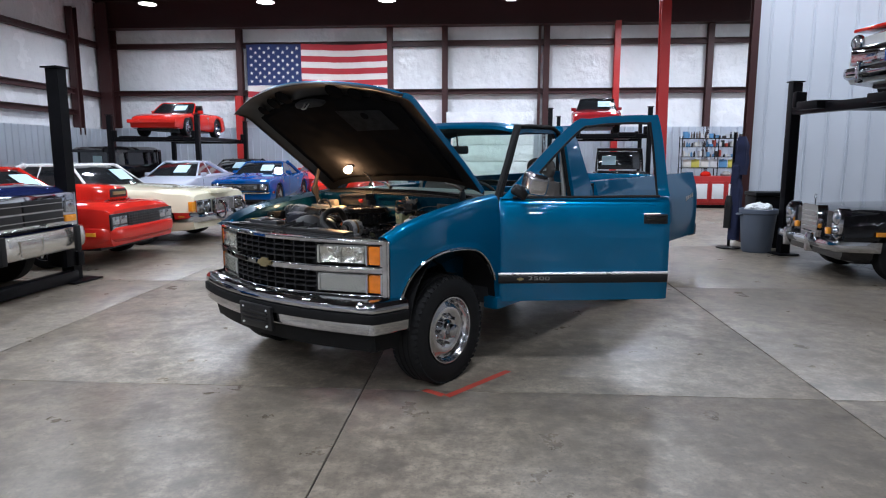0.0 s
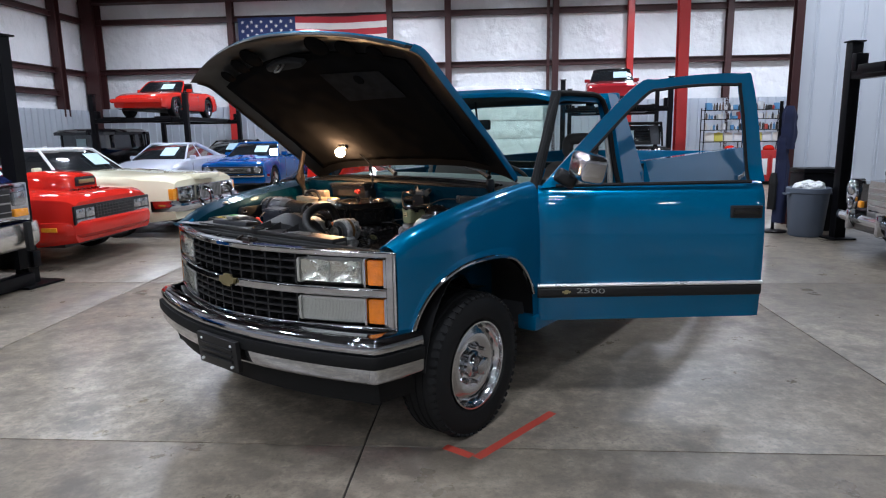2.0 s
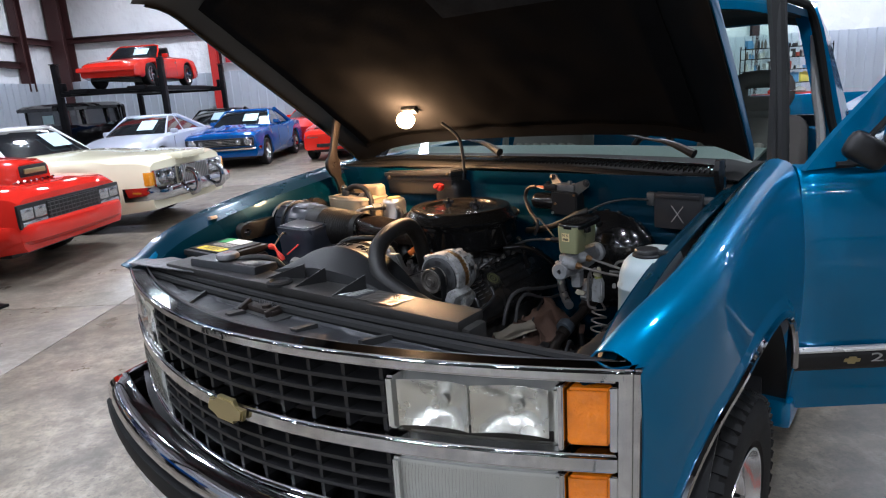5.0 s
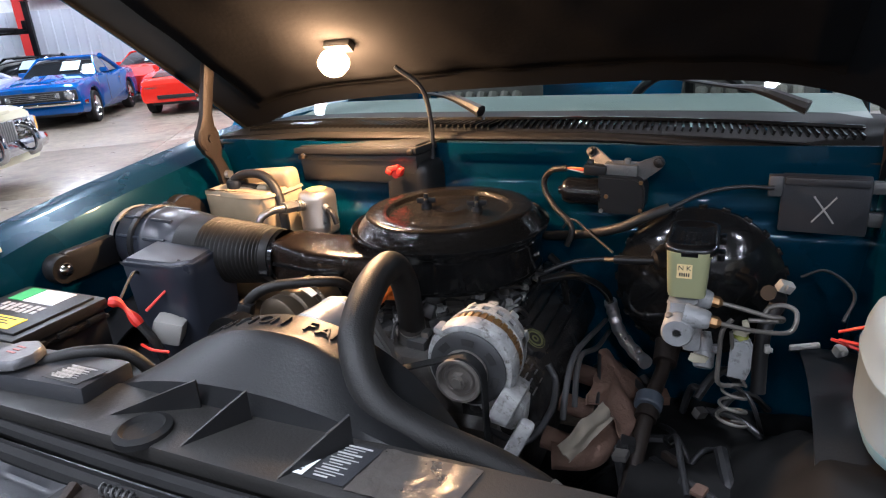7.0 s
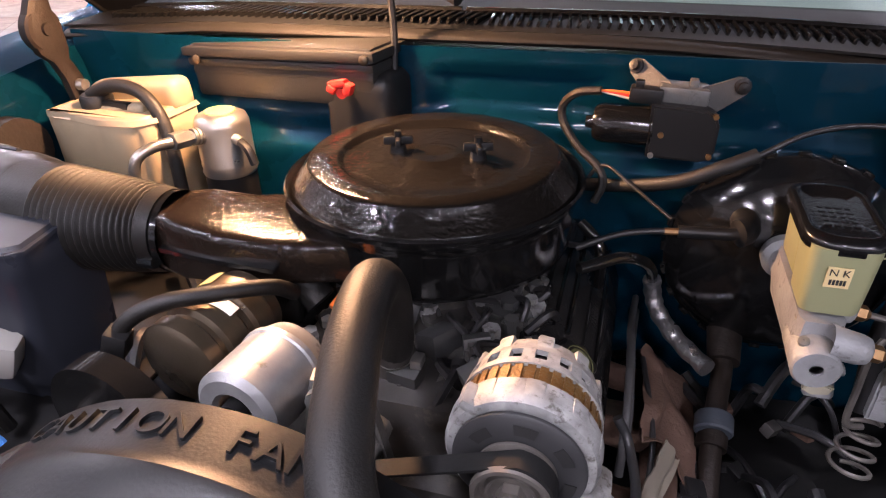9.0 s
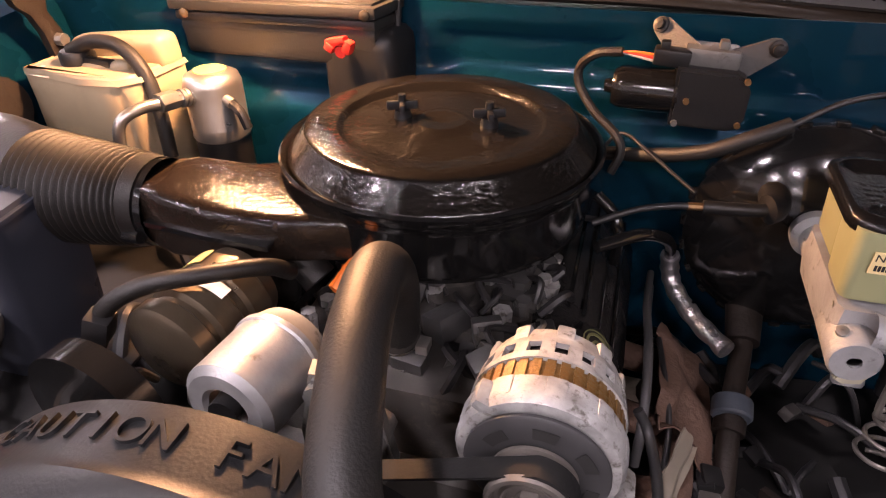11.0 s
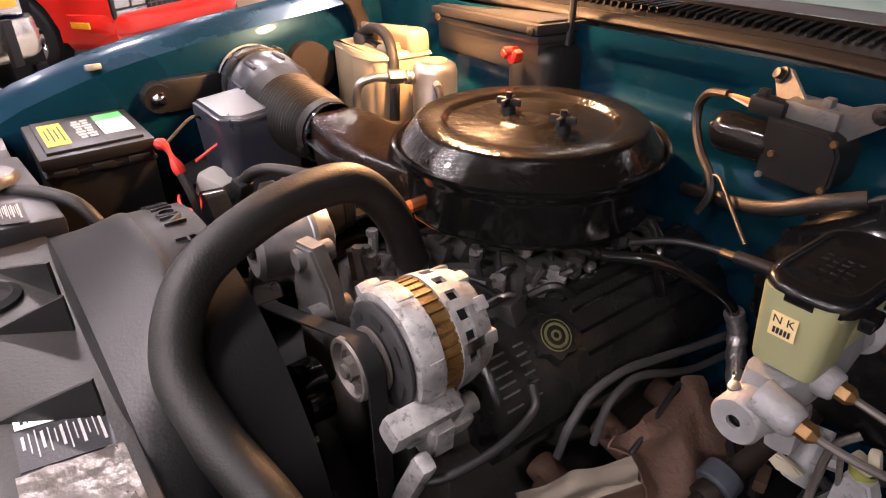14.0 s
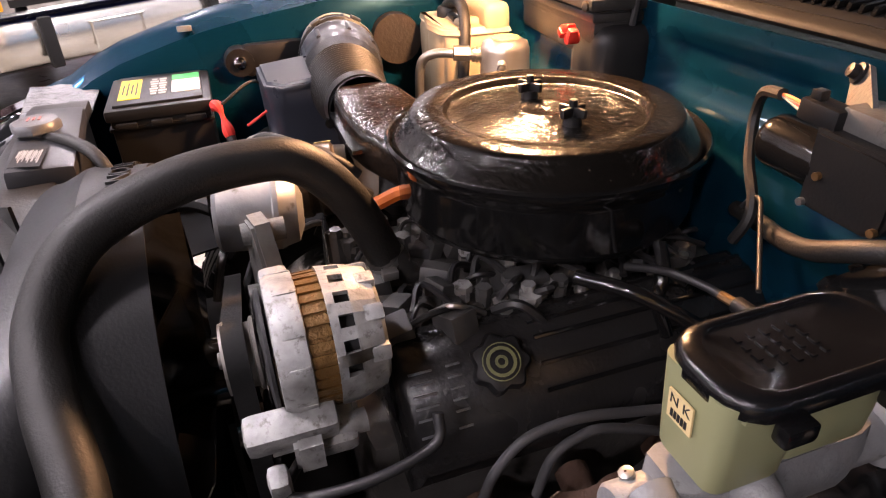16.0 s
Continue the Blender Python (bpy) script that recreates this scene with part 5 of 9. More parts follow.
for k in (-0.5, 0.5):
    bm = bmesh.new()
    box(bm, C0.lerp(C1, 0.33) + Vector((0, 0.089 * math.sin(k), 0.089 * math.cos(k))), (0.020, 0.022, 0.007), turn(-math.degrees(k), 0, 0), 0.003)
    part("clip", bm, GREY_PLASTIC, strap)
for a in (-1.15, -0.55, 0.25, 0.95):
    bm = bmesh.new()
    q0, q1 = C0.lerp(C1, 0.06), C0.lerp(C1, 0.80)
    tube(bm, [q + 0.079 * Vector((0, math.sin(a), math.cos(a))) for q in (q0, q1)], 0.0045, 8, 1)
    part("moulded_rib", bm, CANISTER, canister)
bm = bmesh.new()
lathe(bm, [(0.060, -0.016), (0.079, -0.014), (0.082, 0.0), (0.079, 0.004)], C0, ax, 32)
part("end_ring", bm, TRIM_GREY, canister, "pale end ring", 40)
bm = bmesh.new()
path = smooth_path([(-0.545, 0.046, 1.092), (-0.46, 0.035, 1.098), (-0.37, 0.026, 1.103), (-0.30, 0.024, 1.105)], 9)
tube(bm, path, lambda t: mix(0.076, 0.053, t) * (1 + (0.045 * math.sin(2 * math.pi * 24 * t) if 0.26 < t < 0.90 else 0.03)), 28, 9, False)
ribhose = bay("ribbed_hose", bm, RIB_RUBBER, None, "ribbed black rubber intake hose", 80)
bm = bmesh.new()
tube(bm, [(-0.325, 0.025, 1.104), (-0.29, 0.025, 1.105)], 0.0535, 28, 4, False)
cyl(bm, (-0.32, -0.026, 1.085), (-0.295, -0.03, 1.088), 0.008, seg=8)
part("clamp", bm, GLOSS_BLACK, ribhose)
bm = bmesh.new()


def duct_ring(p, w, h, d):
    """A rounded section: w half depth in plan, h half height, round the way d."""
    d = Vector(d).normalized()
    side = Vector((-d.y, d.x, 0)).normalized()
    pts = []
    for i in range(24):
        a = 2 * math.pi * i / 24
        c, s = math.cos(a), math.sin(a)
        pts.append(Vector(p) + side * w * math.copysign(abs(c) ** 0.30, c) + Vector((0, 0, h * math.copysign(abs(s) ** 0.30, s))))
    return pts


loft(bm, [duct_ring((-0.30, 0.025, 1.105), 0.041, 0.040, (1, 0.05, 0)), duct_ring((-0.286, 0.026, 1.105), 0.046, 0.043, (1, 0.05, 0)), duct_ring((-0.265, 0.028, 1.104), 0.054, 0.044, (1, 0.05, 0)),
          duct_ring((-0.21, 0.038, 1.100), 0.064, 0.036, (1, 0.12, 0)), duct_ring((-0.16, 0.055, 1.098), 0.076, 0.032, (1, 0.35, 0)),
          duct_ring((-0.09, 0.09, 1.095), 0.088, 0.030, (1, 0.55, 0))])
duct = bay("intake_duct", bm, DUCT, None, "glossy black intake duct with a side seam", 35)
bm = bmesh.new()
loft(bm, [[Vector(p) + Vector((0, -w - 0.004, 0.005)), Vector(p) + Vector((0, -w - 0.004, -0.001)), Vector(p) + Vector((0, -w + 0.01, -0.001)), Vector(p) + Vector((0, -w + 0.01, 0.005))]
          for p, w in (((-0.285, 0.027, 1.105), 0.053), ((-0.21, 0.038, 1.100), 0.065), ((-0.16, 0.055, 1.098), 0.082), ((-0.13, 0.07, 1.097), 0.096))])
part("seam", bm, GLOSS_BLACK, duct)

# air cleaner
AC = Vector((0.001, 0.196, 0))


def shrink(profile, k=0.975):
    return [(r * k, z) for r, z in profile]


bm = bmesh.new()
lathe(bm, shrink([(0.10, 1.030), (0.12, 1.040), (0.176, 1.048), (0.192, 1.056), (0.1955, 1.066), (0.1965, 1.118), (0.199, 1.126), (0.204, 1.132), (0.2085, 1.140), (0.2095, 1.146), (0.2065, 1.149), (0.2035, 1.146), (0.200, 1.140)]), AC, (0, 0, 1), 72)
airc = bay("air_cleaner", bm, GLOSS_BLACK, None, "round glossy black engine air cleaner", 50)
bm = bmesh.new()
lathe(bm, shrink([(0.199, 1.138), (0.199, 1.143), (0.1965, 1.146), (0.194, 1.148), (0.1758, 1.1715), (0.1738, 1.1745), (0.1695, 1.176), (0.135, 1.1755), (0.1315, 1.174),
                  (0.128, 1.168), (0.124, 1.1665), (0.10, 1.167), (0.050, 1.169), (0.042, 1.1702), (0.036, 1.1725), (0.028, 1.172), (0.001, 1.168)]), AC, (0, 0, 1), 80)
lid = part("lid", bm, LID_BLACK, airc, "worn black lid with a recessed ring", 50)
for x in (-0.052, 0.061):
    bm = bmesh.new()
    p = Vector((x, 0.201, 1.167))
    cyl(bm, p, p + Vector((0, 0, 0.012)), 0.012, 0.010, 10)
    cyl(bm, p + Vector((0, 0, 0.010)), p + Vector((0, 0, 0.032)), 0.006, 0.005, 10)
    for k in (0, 90):
        box(bm, p + Vector((0, 0, 0.018)), (0.040, 0.007, 0.012), turn(0, 0, 20 + k), 0.003)
    part("wing_nut", bm, BLACK, airc, "black star-shaped wing nut")
bm = bmesh.new()
lathe(bm, [(0.09, 0.90), (0.095, 0.94), (0.095, 0.99), (0.105, 1.0), (0.105, 1.04)], AC, (0, 0, 1), 24)
part("throttle_body", bm, GREASY, airc)

# engine: valve covers, intake, block
engine = new("engine")
engine.parent = BAY
for s in (1, -1):
    bm = bmesh.new()
    prof = [(0.115, 0.93), (0.135, 0.985), (0.16, 1.004), (0.205, 0.992), (0.245, 0.945), (0.268, 0.885), (0.25, 0.86), (0.12, 0.87)]
    loft(bm, [[(s * (x + dx), y, z + dz) for x, z in prof] for y, dx, dz in ((-0.075, -0.008, -0.012), (-0.062, 0, 0), (0.40, 0, 0), (0.415, -0.008, -0.012))])
    bmesh.ops.bevel(bm, geom=[e for e in bm.edges if e.calc_length() > 0.2], offset=0.008, segments=2, affect="EDGES")
    cover = part("valve_cover", bm, COVER_BLACK, engine, "black valve cover", 60)
    bm = bmesh.new()
    bm.free()
    for i in range(6):
        for y0 in (-0.048, -0.012):
            bm = bmesh.new()
            fx = 0.211 + 0.0078 * i
            fz = curve_at([(0.205, 0.992), (0.245, 0.945), (0.268, 0.885)], fx) + 0.002
            box(bm, (s * fx, y0, fz - 0.001), (0.0025, 0.026 if y0 < -0.03 else 0.016, 0.004), turn(0, s * 50, 0), 0.0008)
            part("cover_fin", bm, BRACE_GREY, cover)
    for k in range(6):
        fx = 0.150 + 0.019 * k
        fz = curve_at([(0.135, 0.985), (0.16, 1.004), (0.205, 0.992), (0.245, 0.945), (0.268, 0.885)], fx)
        bm = bmesh.new()
        tube(bm, [(s * fx, 0.085, fz), (s * fx, 0.24, fz), (s * fx, 0.39, fz)], 0.0028, 6, 1)
        part("cover_rib", bm, GLOSS_BLACK, cover)
bm = bmesh.new()
CAP_AT, CAP_WAY = Vector((0.212, 0.04, 0.968)), Vector((0.62, -0.1, 0.78)).normalized()
rings = []
for h, r in ((0.0, 0.026), (0.003, 0.031), (0.018, 0.031), (0.022, 0.028), (0.0225, 0.024), (0.0235, 0.022), (0.0235, 0.006)):
    lobe = 0.10 if r > 0.025 else 0.0
    rings.append([CAP_AT + CAP_WAY * h + frame_of(CAP_WAY) @ Vector((r * (1 + lobe * math.cos(7 * a)) * math.cos(a), r * (1 + lobe * math.cos(7 * a)) * math.sin(a), 0)) for a in [2 * math.pi * k / 56 for k in range(56)]])
loft(bm, rings)
oil = part("oil_cap", bm, BLACK, engine, "black scalloped oil filler cap")
bm = bmesh.new()
for r, q in ((0.021, 0.0012), (0.0165, 0.0035), (0.007, 0.003)):
    lathe(bm, [(r - q, 0.0242), (r - q, 0.0252), (r, 0.0252), (r, 0.0242)], (0.212, 0.04, 0.968), (0.62, -0.1, 0.78), 20)
part("cap_emblem", bm, OLIVE_DULL, oil)
bm = bmesh.new()
box(bm, (0, 0.17, 0.92), (0.26, 0.5, 0.12), None, 0.02)
manifold = part("intake_manifold", bm, GREASY, engine, "oily iron intake manifold")
bm = bmesh.new()
box(bm, (0, 0.17, 0.74), (0.40, 0.56, 0.28), None, 0.03)
part("engine_block", bm, GREASY, engine, "oily iron engine block")
for i in range(8):
    y = -0.02 + 0.055 * i
    for s in (1, -1):
        bm = bmesh.new()
        cyl(bm, (s * 0.06, y, 0.97), (s * 0.15, y, 0.90), 0.020, 0.017, 10)
        part("runner", bm, GREASY, manifold)
rng = random.Random(4)
for i in range(72):
    bm = bmesh.new()
    x, y = rng.uniform(-0.11, 0.17), rng.uniform(-0.08, 0.14)
    z = 0.985 + rng.uniform(-0.02, 0.03)
    if i % 3 == 0:
        cyl(bm, (x, y, z - 0.03), (x + rng.uniform(-0.01, 0.01), y, z + 0.012), rng.uniform(0.006, 0.014), seg=8)
        cyl(bm, (x, y, z + 0.010), (x, y, z + 0.020), rng.uniform(0.008, 0.012), seg=6)
    elif i % 3 == 1:
        box(bm, (x, y, z - 0.008), (rng.uniform(0.02, 0.05), rng.uniform(0.015, 0.04), rng.uniform(0.02, 0.04)), turn(rng.uniform(-20, 20), rng.uniform(-20, 20), rng.uniform(0, 90)), 0.003)
    else:
        p = Vector((x, y, z))
        tube(bm, [p, p + Vector((rng.uniform(-0.04, 0.04), 0.02, 0.02)), p + Vector((rng.uniform(-0.06, 0.06), 0.06, rng.uniform(-0.03, 0.02)))], rng.uniform(0.003, 0.006), 6, 5)
    part("intake_fitting", bm, (ALLOY if i % 2 else GREASY, DARK_STEEL, STEEL if i % 7 == 0 else CABLE)[i % 3], engine)
for i in range(96):
    bm = bmesh.new()
    x, y, z = rng.uniform(0.075, 0.165), rng.uniform(-0.06, 0.36), rng.uniform(0.96, 1.008)
    if i % 4 == 0:
        cyl(bm, (x, y, z - 0.03), (x + rng.uniform(-0.01, 0.02), y, z + 0.010), rng.uniform(0.006, 0.013), seg=8)
        cyl(bm, (x, y, z + 0.006), (x, y, z + 0.016), rng.uniform(0.008, 0.012), seg=6)
    elif i % 4 == 1:
        p = Vector((x, y, z))
        tube(bm, [p, p + Vector((rng.uniform(-0.03, 0.03), 0.02, 0.02)), p + Vector((rng.uniform(-0.04, 0.05), 0.06, rng.uniform(-0.03, 0.01)))], rng.uniform(0.003, 0.006), 6, 5)
    else:
        box(bm, (x, y, z - 0.008), (rng.uniform(0.015, 0.04), rng.uniform(0.02, 0.06), rng.uniform(0.02, 0.04)), turn(rng.uniform(-25, 25), rng.uniform(-25, 25), rng.uniform(0, 90)), 0.005)
    part("intake_fitting", bm, (DARK_STEEL, CABLE, GREASY, GREASY if i % 8 else ALLOY)[i % 4], engine)
for i in range(7):
    bm = bmesh.new()
    p = Vector((0.150 + 0.012 * (i % 2), 0.02 + 0.05 * i, 1.0))
    lathe(bm, [(0.010, 0), (0.010, 0.004), (0.006, 0.005), (0.006, 0.012), (0.001, 0.013)], p, (0.2, 0, 1), 8)
    part("cover_bolt", bm, STEEL, engine)
# thermostat housing and upper hose
bm = bmesh.new()
lathe(bm, [(0.034, 0.0), (0.036, 0.02), (0.028, 0.03), (0.026, 0.07)], (0.008, -0.012, 0.955), (0.08, -0.25, 1), 20)
box(bm, (0.008, -0.012, 0.955), (0.11, 0.05, 0.02), turn(0, 0, 10), 0.008)
part("thermostat_housing", bm, GREASY, engine)
bm = bmesh.new()
HOSE_PATH = [(0.012, -0.022, 1.0), (0.032, -0.07, 1.11), (0.042, -0.12, 1.168), (0.052, -0.175, 1.182), (0.072, -0.255, 1.178), (0.100, -0.335, 1.150),
             (0.145, -0.375, 1.098), (0.21, -0.372, 1.058), (0.29, -0.352, 1.018), (0.36, -0.352, 0.985), (0.41, -0.385, 0.965)]
tube(bm, HOSE_PATH, 0.0235, 20, 8)
uphose = part("upper_hose", bm, HOSE, BAY, "thick black upper radiator hose", 80)
bm = bmesh.new()
tube(bm, [(0.011, -0.020, 0.998), (0.016, -0.032, 1.018)], 0.0255, 20, 2, False)
box(bm, (0.045, -0.032, 1.005), (0.014, 0.02, 0.012), None, 0.002)
part("hose_clamp", bm, STEEL, uphose, "steel hose clamp")
bm = bmesh.new()
tube(bm, [(0.35, -0.350, 0.990), (0.368, -0.356, 0.981)], 0.0258, 20, 2, False)
part("hose_clamp", bm, STEEL, uphose, "steel hose clamp")

# alternator
AL = Vector((0.192, 0.004, 1.047))
alt = new("alternator")
alt.parent = BAY
bm = bmesh.new()
lathe(bm, [(0.030, -0.188), (0.050, -0.188), (0.060, -0.190), (0.067, -0.189), (0.0705, -0.183), (0.070, -0.161), (0.064, -0.159)], AL, (0, 1, 0), 40)
front_case = part("front_housing", bm, ALLOY, alt, "stained cast aluminium housing", 40)
for i in range(10):
    bm = bmesh.new()
    a = 2 * math.pi * i / 10 + 0.2
    box(bm, AL + Vector((0.066 * math.cos(a), -0.171, 0.066 * math.sin(a))), (0.010, 0.022, 0.018), Matrix.Rotation(-a, 4, "Y"), 0.003)
    part("lug", bm, ALLOY, front_case)
bm = bmesh.new()
lathe(bm, [(0.063, -0.161), (0.065, -0.160), (0.065, -0.139), (0.063, -0.137)], AL, (0, 1, 0), 40)
stator = part("stator_core", bm, COPPER, alt, "brown varnished stator core")
for i in range(36):
    a = 2 * math.pi * i / 36
    bm = bmesh.new()
    box(bm, AL + Vector((0.065 * math.cos(a), -0.149, 0.065 * math.sin(a))), (0.004, 0.023, 0.0075), Matrix.Rotation(-a, 4, "Y"))
    part("winding", bm, COPPER, stator)
bm = bmesh.new()
n = 36
for i in range(n):
    a0, a1 = 2 * math.pi * i / n, 2 * math.pi * (i + 1) / n
    if i in (0, 2, 4, 6, 8, 10, 12, 14, 19, 21, 27, 29):
        rows = ((-0.138, 0.069, -0.130, 0.0685), (-0.116, 0.067, -0.092, 0.060))
    else:
        rows = ((-0.138, 0.069, -0.116, 0.067), (-0.116, 0.067, -0.092, 0.060))
    for y0, r0, y1, r1 in rows:
        ring0 = [AL + Vector((r * math.cos(a), y, r * math.sin(a))) for a, y, r in ((a0, y0, r0), (a1, y0, r0), (a1, y0, r0 - 0.006), (a0, y0, r0 - 0.006))]
        ring1 = [AL + Vector((r * math.cos(a), y, r * math.sin(a))) for a, y, r in ((a0, y1, r1), (a1, y1, r1), (a1, y1, r1 - 0.006), (a0, y1, r1 - 0.006))]
        loft(bm, [ring0, ring1])
bmesh.ops.remove_doubles(bm, verts=bm.verts[:], dist=0.0002)
lathe(bm, [(0.060, -0.094), (0.054, -0.088), (0.001, -0.086)], AL, (0, 1, 0), 40)
rear_case = part("rear_housing", bm, ALLOY, alt, "slotted cast aluminium rear housing", 40)
for a in (12, 48, 84, 120, 156):
    bm = bmesh.new()
    box(bm, AL + Vector((0.058 * math.cos(radians(a)), -0.098, 0.058 * math.sin(radians(a)))), (0.012, 0.020, 0.016), turn(0, -a, 0), 0.003)
    part("lug", bm, ALLOY, rear_case)
bm = bmesh.new()
lathe(bm, [(0.020, -0.200), (0.040, -0.2), (0.057, -0.198), (0.060, -0.196), (0.060, -0.193), (0.030, -0.192)], AL, (0, 1, 0), 40)
fan = part("cooling_fan", bm, FAN_GREY, alt, "dark grey steel cooling fan")
# added black sleeve: gives the housing's slots their inner shade by colour
bm = bmesh.new()
lathe(bm, [(0.056, -0.15), (0.058, -0.104)], AL, (0, 1, 0), 24)
part("rotor_shadow_sleeve", bm, INK, alt, "black sleeve standing in for the shade inside the housing")
for i in range(7):
    bm = bmesh.new()
    sheet(bm, lambda u, v: AL + Vector((mix(0.041, 0.052, v) * math.cos(0.35 + i * 0.9 + 0.42 * u), -0.2012, mix(0.041, 0.052, v) * math.sin(0.35 + i * 0.9 + 0.42 * u))), 6, 2, 0.0006)
    part("fan_slot", bm, INK, fan)
bm = bmesh.new()
lathe(bm, [(0.010, -0.226), (0.018, -0.226), (0.020, -0.230), (0.022, -0.230), (0.024, -0.226), (0.028, -0.226), (0.030, -0.235), (0.034, -0.235), (0.0355, -0.230), (0.031, -0.228), (0.031, -0.208), (0.0355, -0.206), (0.0355, -0.203), (0.010, -0.20)], AL, (0, 1, 0), 48)
cyl(bm, AL + Vector((0, -0.20, 0)), AL + Vector((0, -0.240, 0)), 0.008, seg=12)
cyl(bm, AL + Vector((0, -0.226, 0)), AL + Vector((0, -0.236, 0)), 0.013, seg=6)
part("pulley", bm, PULLEY_STEEL, alt, "dull steel pulley", 40)
bm = bmesh.new()
for p, s in (((0.232, -0.155, 0.988), (0.045, 0.06, 0.03)), ((0.252, -0.150, 0.975), (0.03, 0.05, 0.03)), ((0.256, -0.204, 0.915), (0.024, 0.020, 0.15)), ((0.254, -0.184, 1.002), (0.032, 0.085, 0.036)), ((0.145, -0.172, 1.097), (0.020, 0.030, 0.014))):
    box(bm, p, s, turn(0, 25, 0), 0.008)
    part("mounting_ear", bm, ALLOY, alt)
    bm = bmesh.new()
plate(bm, [(0.01, -0.066), (0.06, -0.03), (0.086, -0.052), (0.082, -0.085), (0.062, -0.10), (0.03, -0.094)], 0.026, pose(0.192, -0.160, 1.047, 90), 0.004)
part("housing_ear", bm, ALLOY, alt)
bm = bmesh.new()
cyl(bm, (0.252, -0.205, 0.985), (0.252, -0.115, 0.985), 0.012, seg=12)
part("mounting_sleeve", bm, ALLOY, alt)
# belt
bm = bmesh.new()
belt = [(0.192 + 0.0345 * math.cos(math.radians(a)), 1.047 + 0.0345 * math.sin(math.radians(a))) for a in range(0, 96, 8)]
for cx, cz, cr, b0, b1 in ((-0.03, 0.955, 0.040, 92, 200), (0.0, 0.80, 0.078, 185, 290), (0.19, 0.78, 0.040, 280, 356)):
    belt += [(cx + cr * math.cos(math.radians(mix(b0, b1, k / 9))), cz + cr * math.sin(math.radians(mix(b0, b1, k / 9)))) for k in range(10)]
rings = []
for i, (x, z) in enumerate(belt + belt[:1]):
    o = Vector((x - 0.11, 0, z - 0.92)).normalized() * 0.004
    rings.append([Vector((x, -0.228, z)), Vector((x, -0.208, z)), Vector((x, -0.208, z)) + o, Vector((x, -0.228, z)) + o])
loft(bm, rings, caps=False)
part("drive_belt", bm, RUBBER, engine, "black ribbed drive belt")
bm = bmesh.new()
for x, z, r, y in ((0.0, 0.80, 0.075, -0.23), (0.07, 0.93, 0.04, -0.22)):
    lathe(bm, [(0.01, y - 0.012), (r * 0.5, y - 0.012), (r * 0.9, y - 0.02), (r, y - 0.02), (r, y + 0.01), (0.02, y + 0.015)], (x, 0, z), (0, 1, 0), 32)
part("crank_pulley", bm, GLOSS_BLACK, engine)
bm = bmesh.new()
outline = [(-0.05, -0.16), (-0.055, -0.02), (-0.04, 0.05), (-0.008, 0.05), (0.018, 0.0), (0.03, -0.07), (0.012, -0.09), (0.0, -0.13), (-0.02, -0.17)]
plate(bm, outline, 0.022, pose(0.03, -0.160, 1.045, 90, 0, 12), 0.004)
cyl(bm, (0.04, -0.20, 1.01), (0.04, -0.145, 1.01), 0.016, seg=10)
cyl(bm, (0.005, -0.195, 1.075), (0.005, -0.145, 1.075), 0.014, seg=10)
part("alternator_bracket", bm, CAST_DARK, engine, "cast aluminium bracket")
# pump and compressor
bm = bmesh.new()
PS = Vector((-0.068, -0.222, 1.069))
lathe(bm, [(0.020, 0.004), (0.024, 0.0), (0.038, 0.0), (0.045, 0.006), (0.046, 0.07), (0.048, 0.072), (0.048, 0.078), (0.046, 0.08), (0.040, 0.10), (0.02, 0.108)], PS, (0.1, 1, -0.05), 32)
pump = part("steering_pump", bm, GALV, engine, "bare aluminium pump body", 40)
bm = bmesh.new()
cyl(bm, PS + Vector((0.0, 0.012, 0)), PS + Vector((0.0, -0.004, 0)), 0.014, seg=12)
part("shaft", bm, BLACK, pump)
bm = bmesh.new()
CP = Vector((-0.185, -0.15, 1.045))
lathe(bm, [(0.001, -0.005), (0.042, -0.005), (0.052, 0.002), (0.052, 0.02), (0.046, 0.024), (0.046, 0.030), (0.052, 0.034), (0.052, 0.06), (0.048, 0.064), (0.048, 0.072), (0.053, 0.076), (0.053, 0.10), (0.048, 0.104), (0.046, 0.12), (0.02, 0.13)], CP, (0.15, 1, 0.05), 32)
comp = part("compressor", bm, BRONZE, engine, "glossy dark air-conditioning compressor", 40)
bm = bmesh.new()
sheet(bm, lambda u, v: CP + Vector((0.15, 1, 0.05)) * mix(0.045, 0.06, v) + 0.0535 * Vector((math.sin(mix(-0.1, 0.75, u)), 0, math.cos(mix(-0.1, 0.75, u)))), 8, 2, 0.0005)
part("label", bm, PAPER, comp, "small white label")
bm = bmesh.new()
tube(bm, [CP + Vector((-0.075, -0.01, 0.0)), CP + Vector((-0.055, -0.005, 0.045)), CP + Vector((-0.02, 0.015, 0.066)), CP + Vector((0.03, 0.05, 0.066)), CP + Vector((0.07, 0.09, 0.055)), CP + Vector((0.08, 0.12, 0.03))], 0.0095, 14, 8)
part("pipe", bm, RIB_RUBBER, comp, "black rubber line over the compressor", 80)
bm = bmesh.new()
sheet(bm, lambda u, v: CP + Vector((0.15, 1, 0.05)) * mix(0.078, 0.10, v) + 0.0545 * Vector((math.sin(mix(-0.9, -0.2, u)), 0, math.cos(mix(-0.9, -0.2, u)))), 8, 2, 0.0005)
part("yellow_sticker", bm, YELLOW_DULL, comp, "faded yellow sticker")
bm = bmesh.new()
box(bm, CP + Vector((-0.06, -0.012, 0.030)), (0.026, 0.026, 0.030), turn(0, 20, 15), 0.005)
part("clutch_plug", bm, BLACK, comp)
bm = bmesh.new()
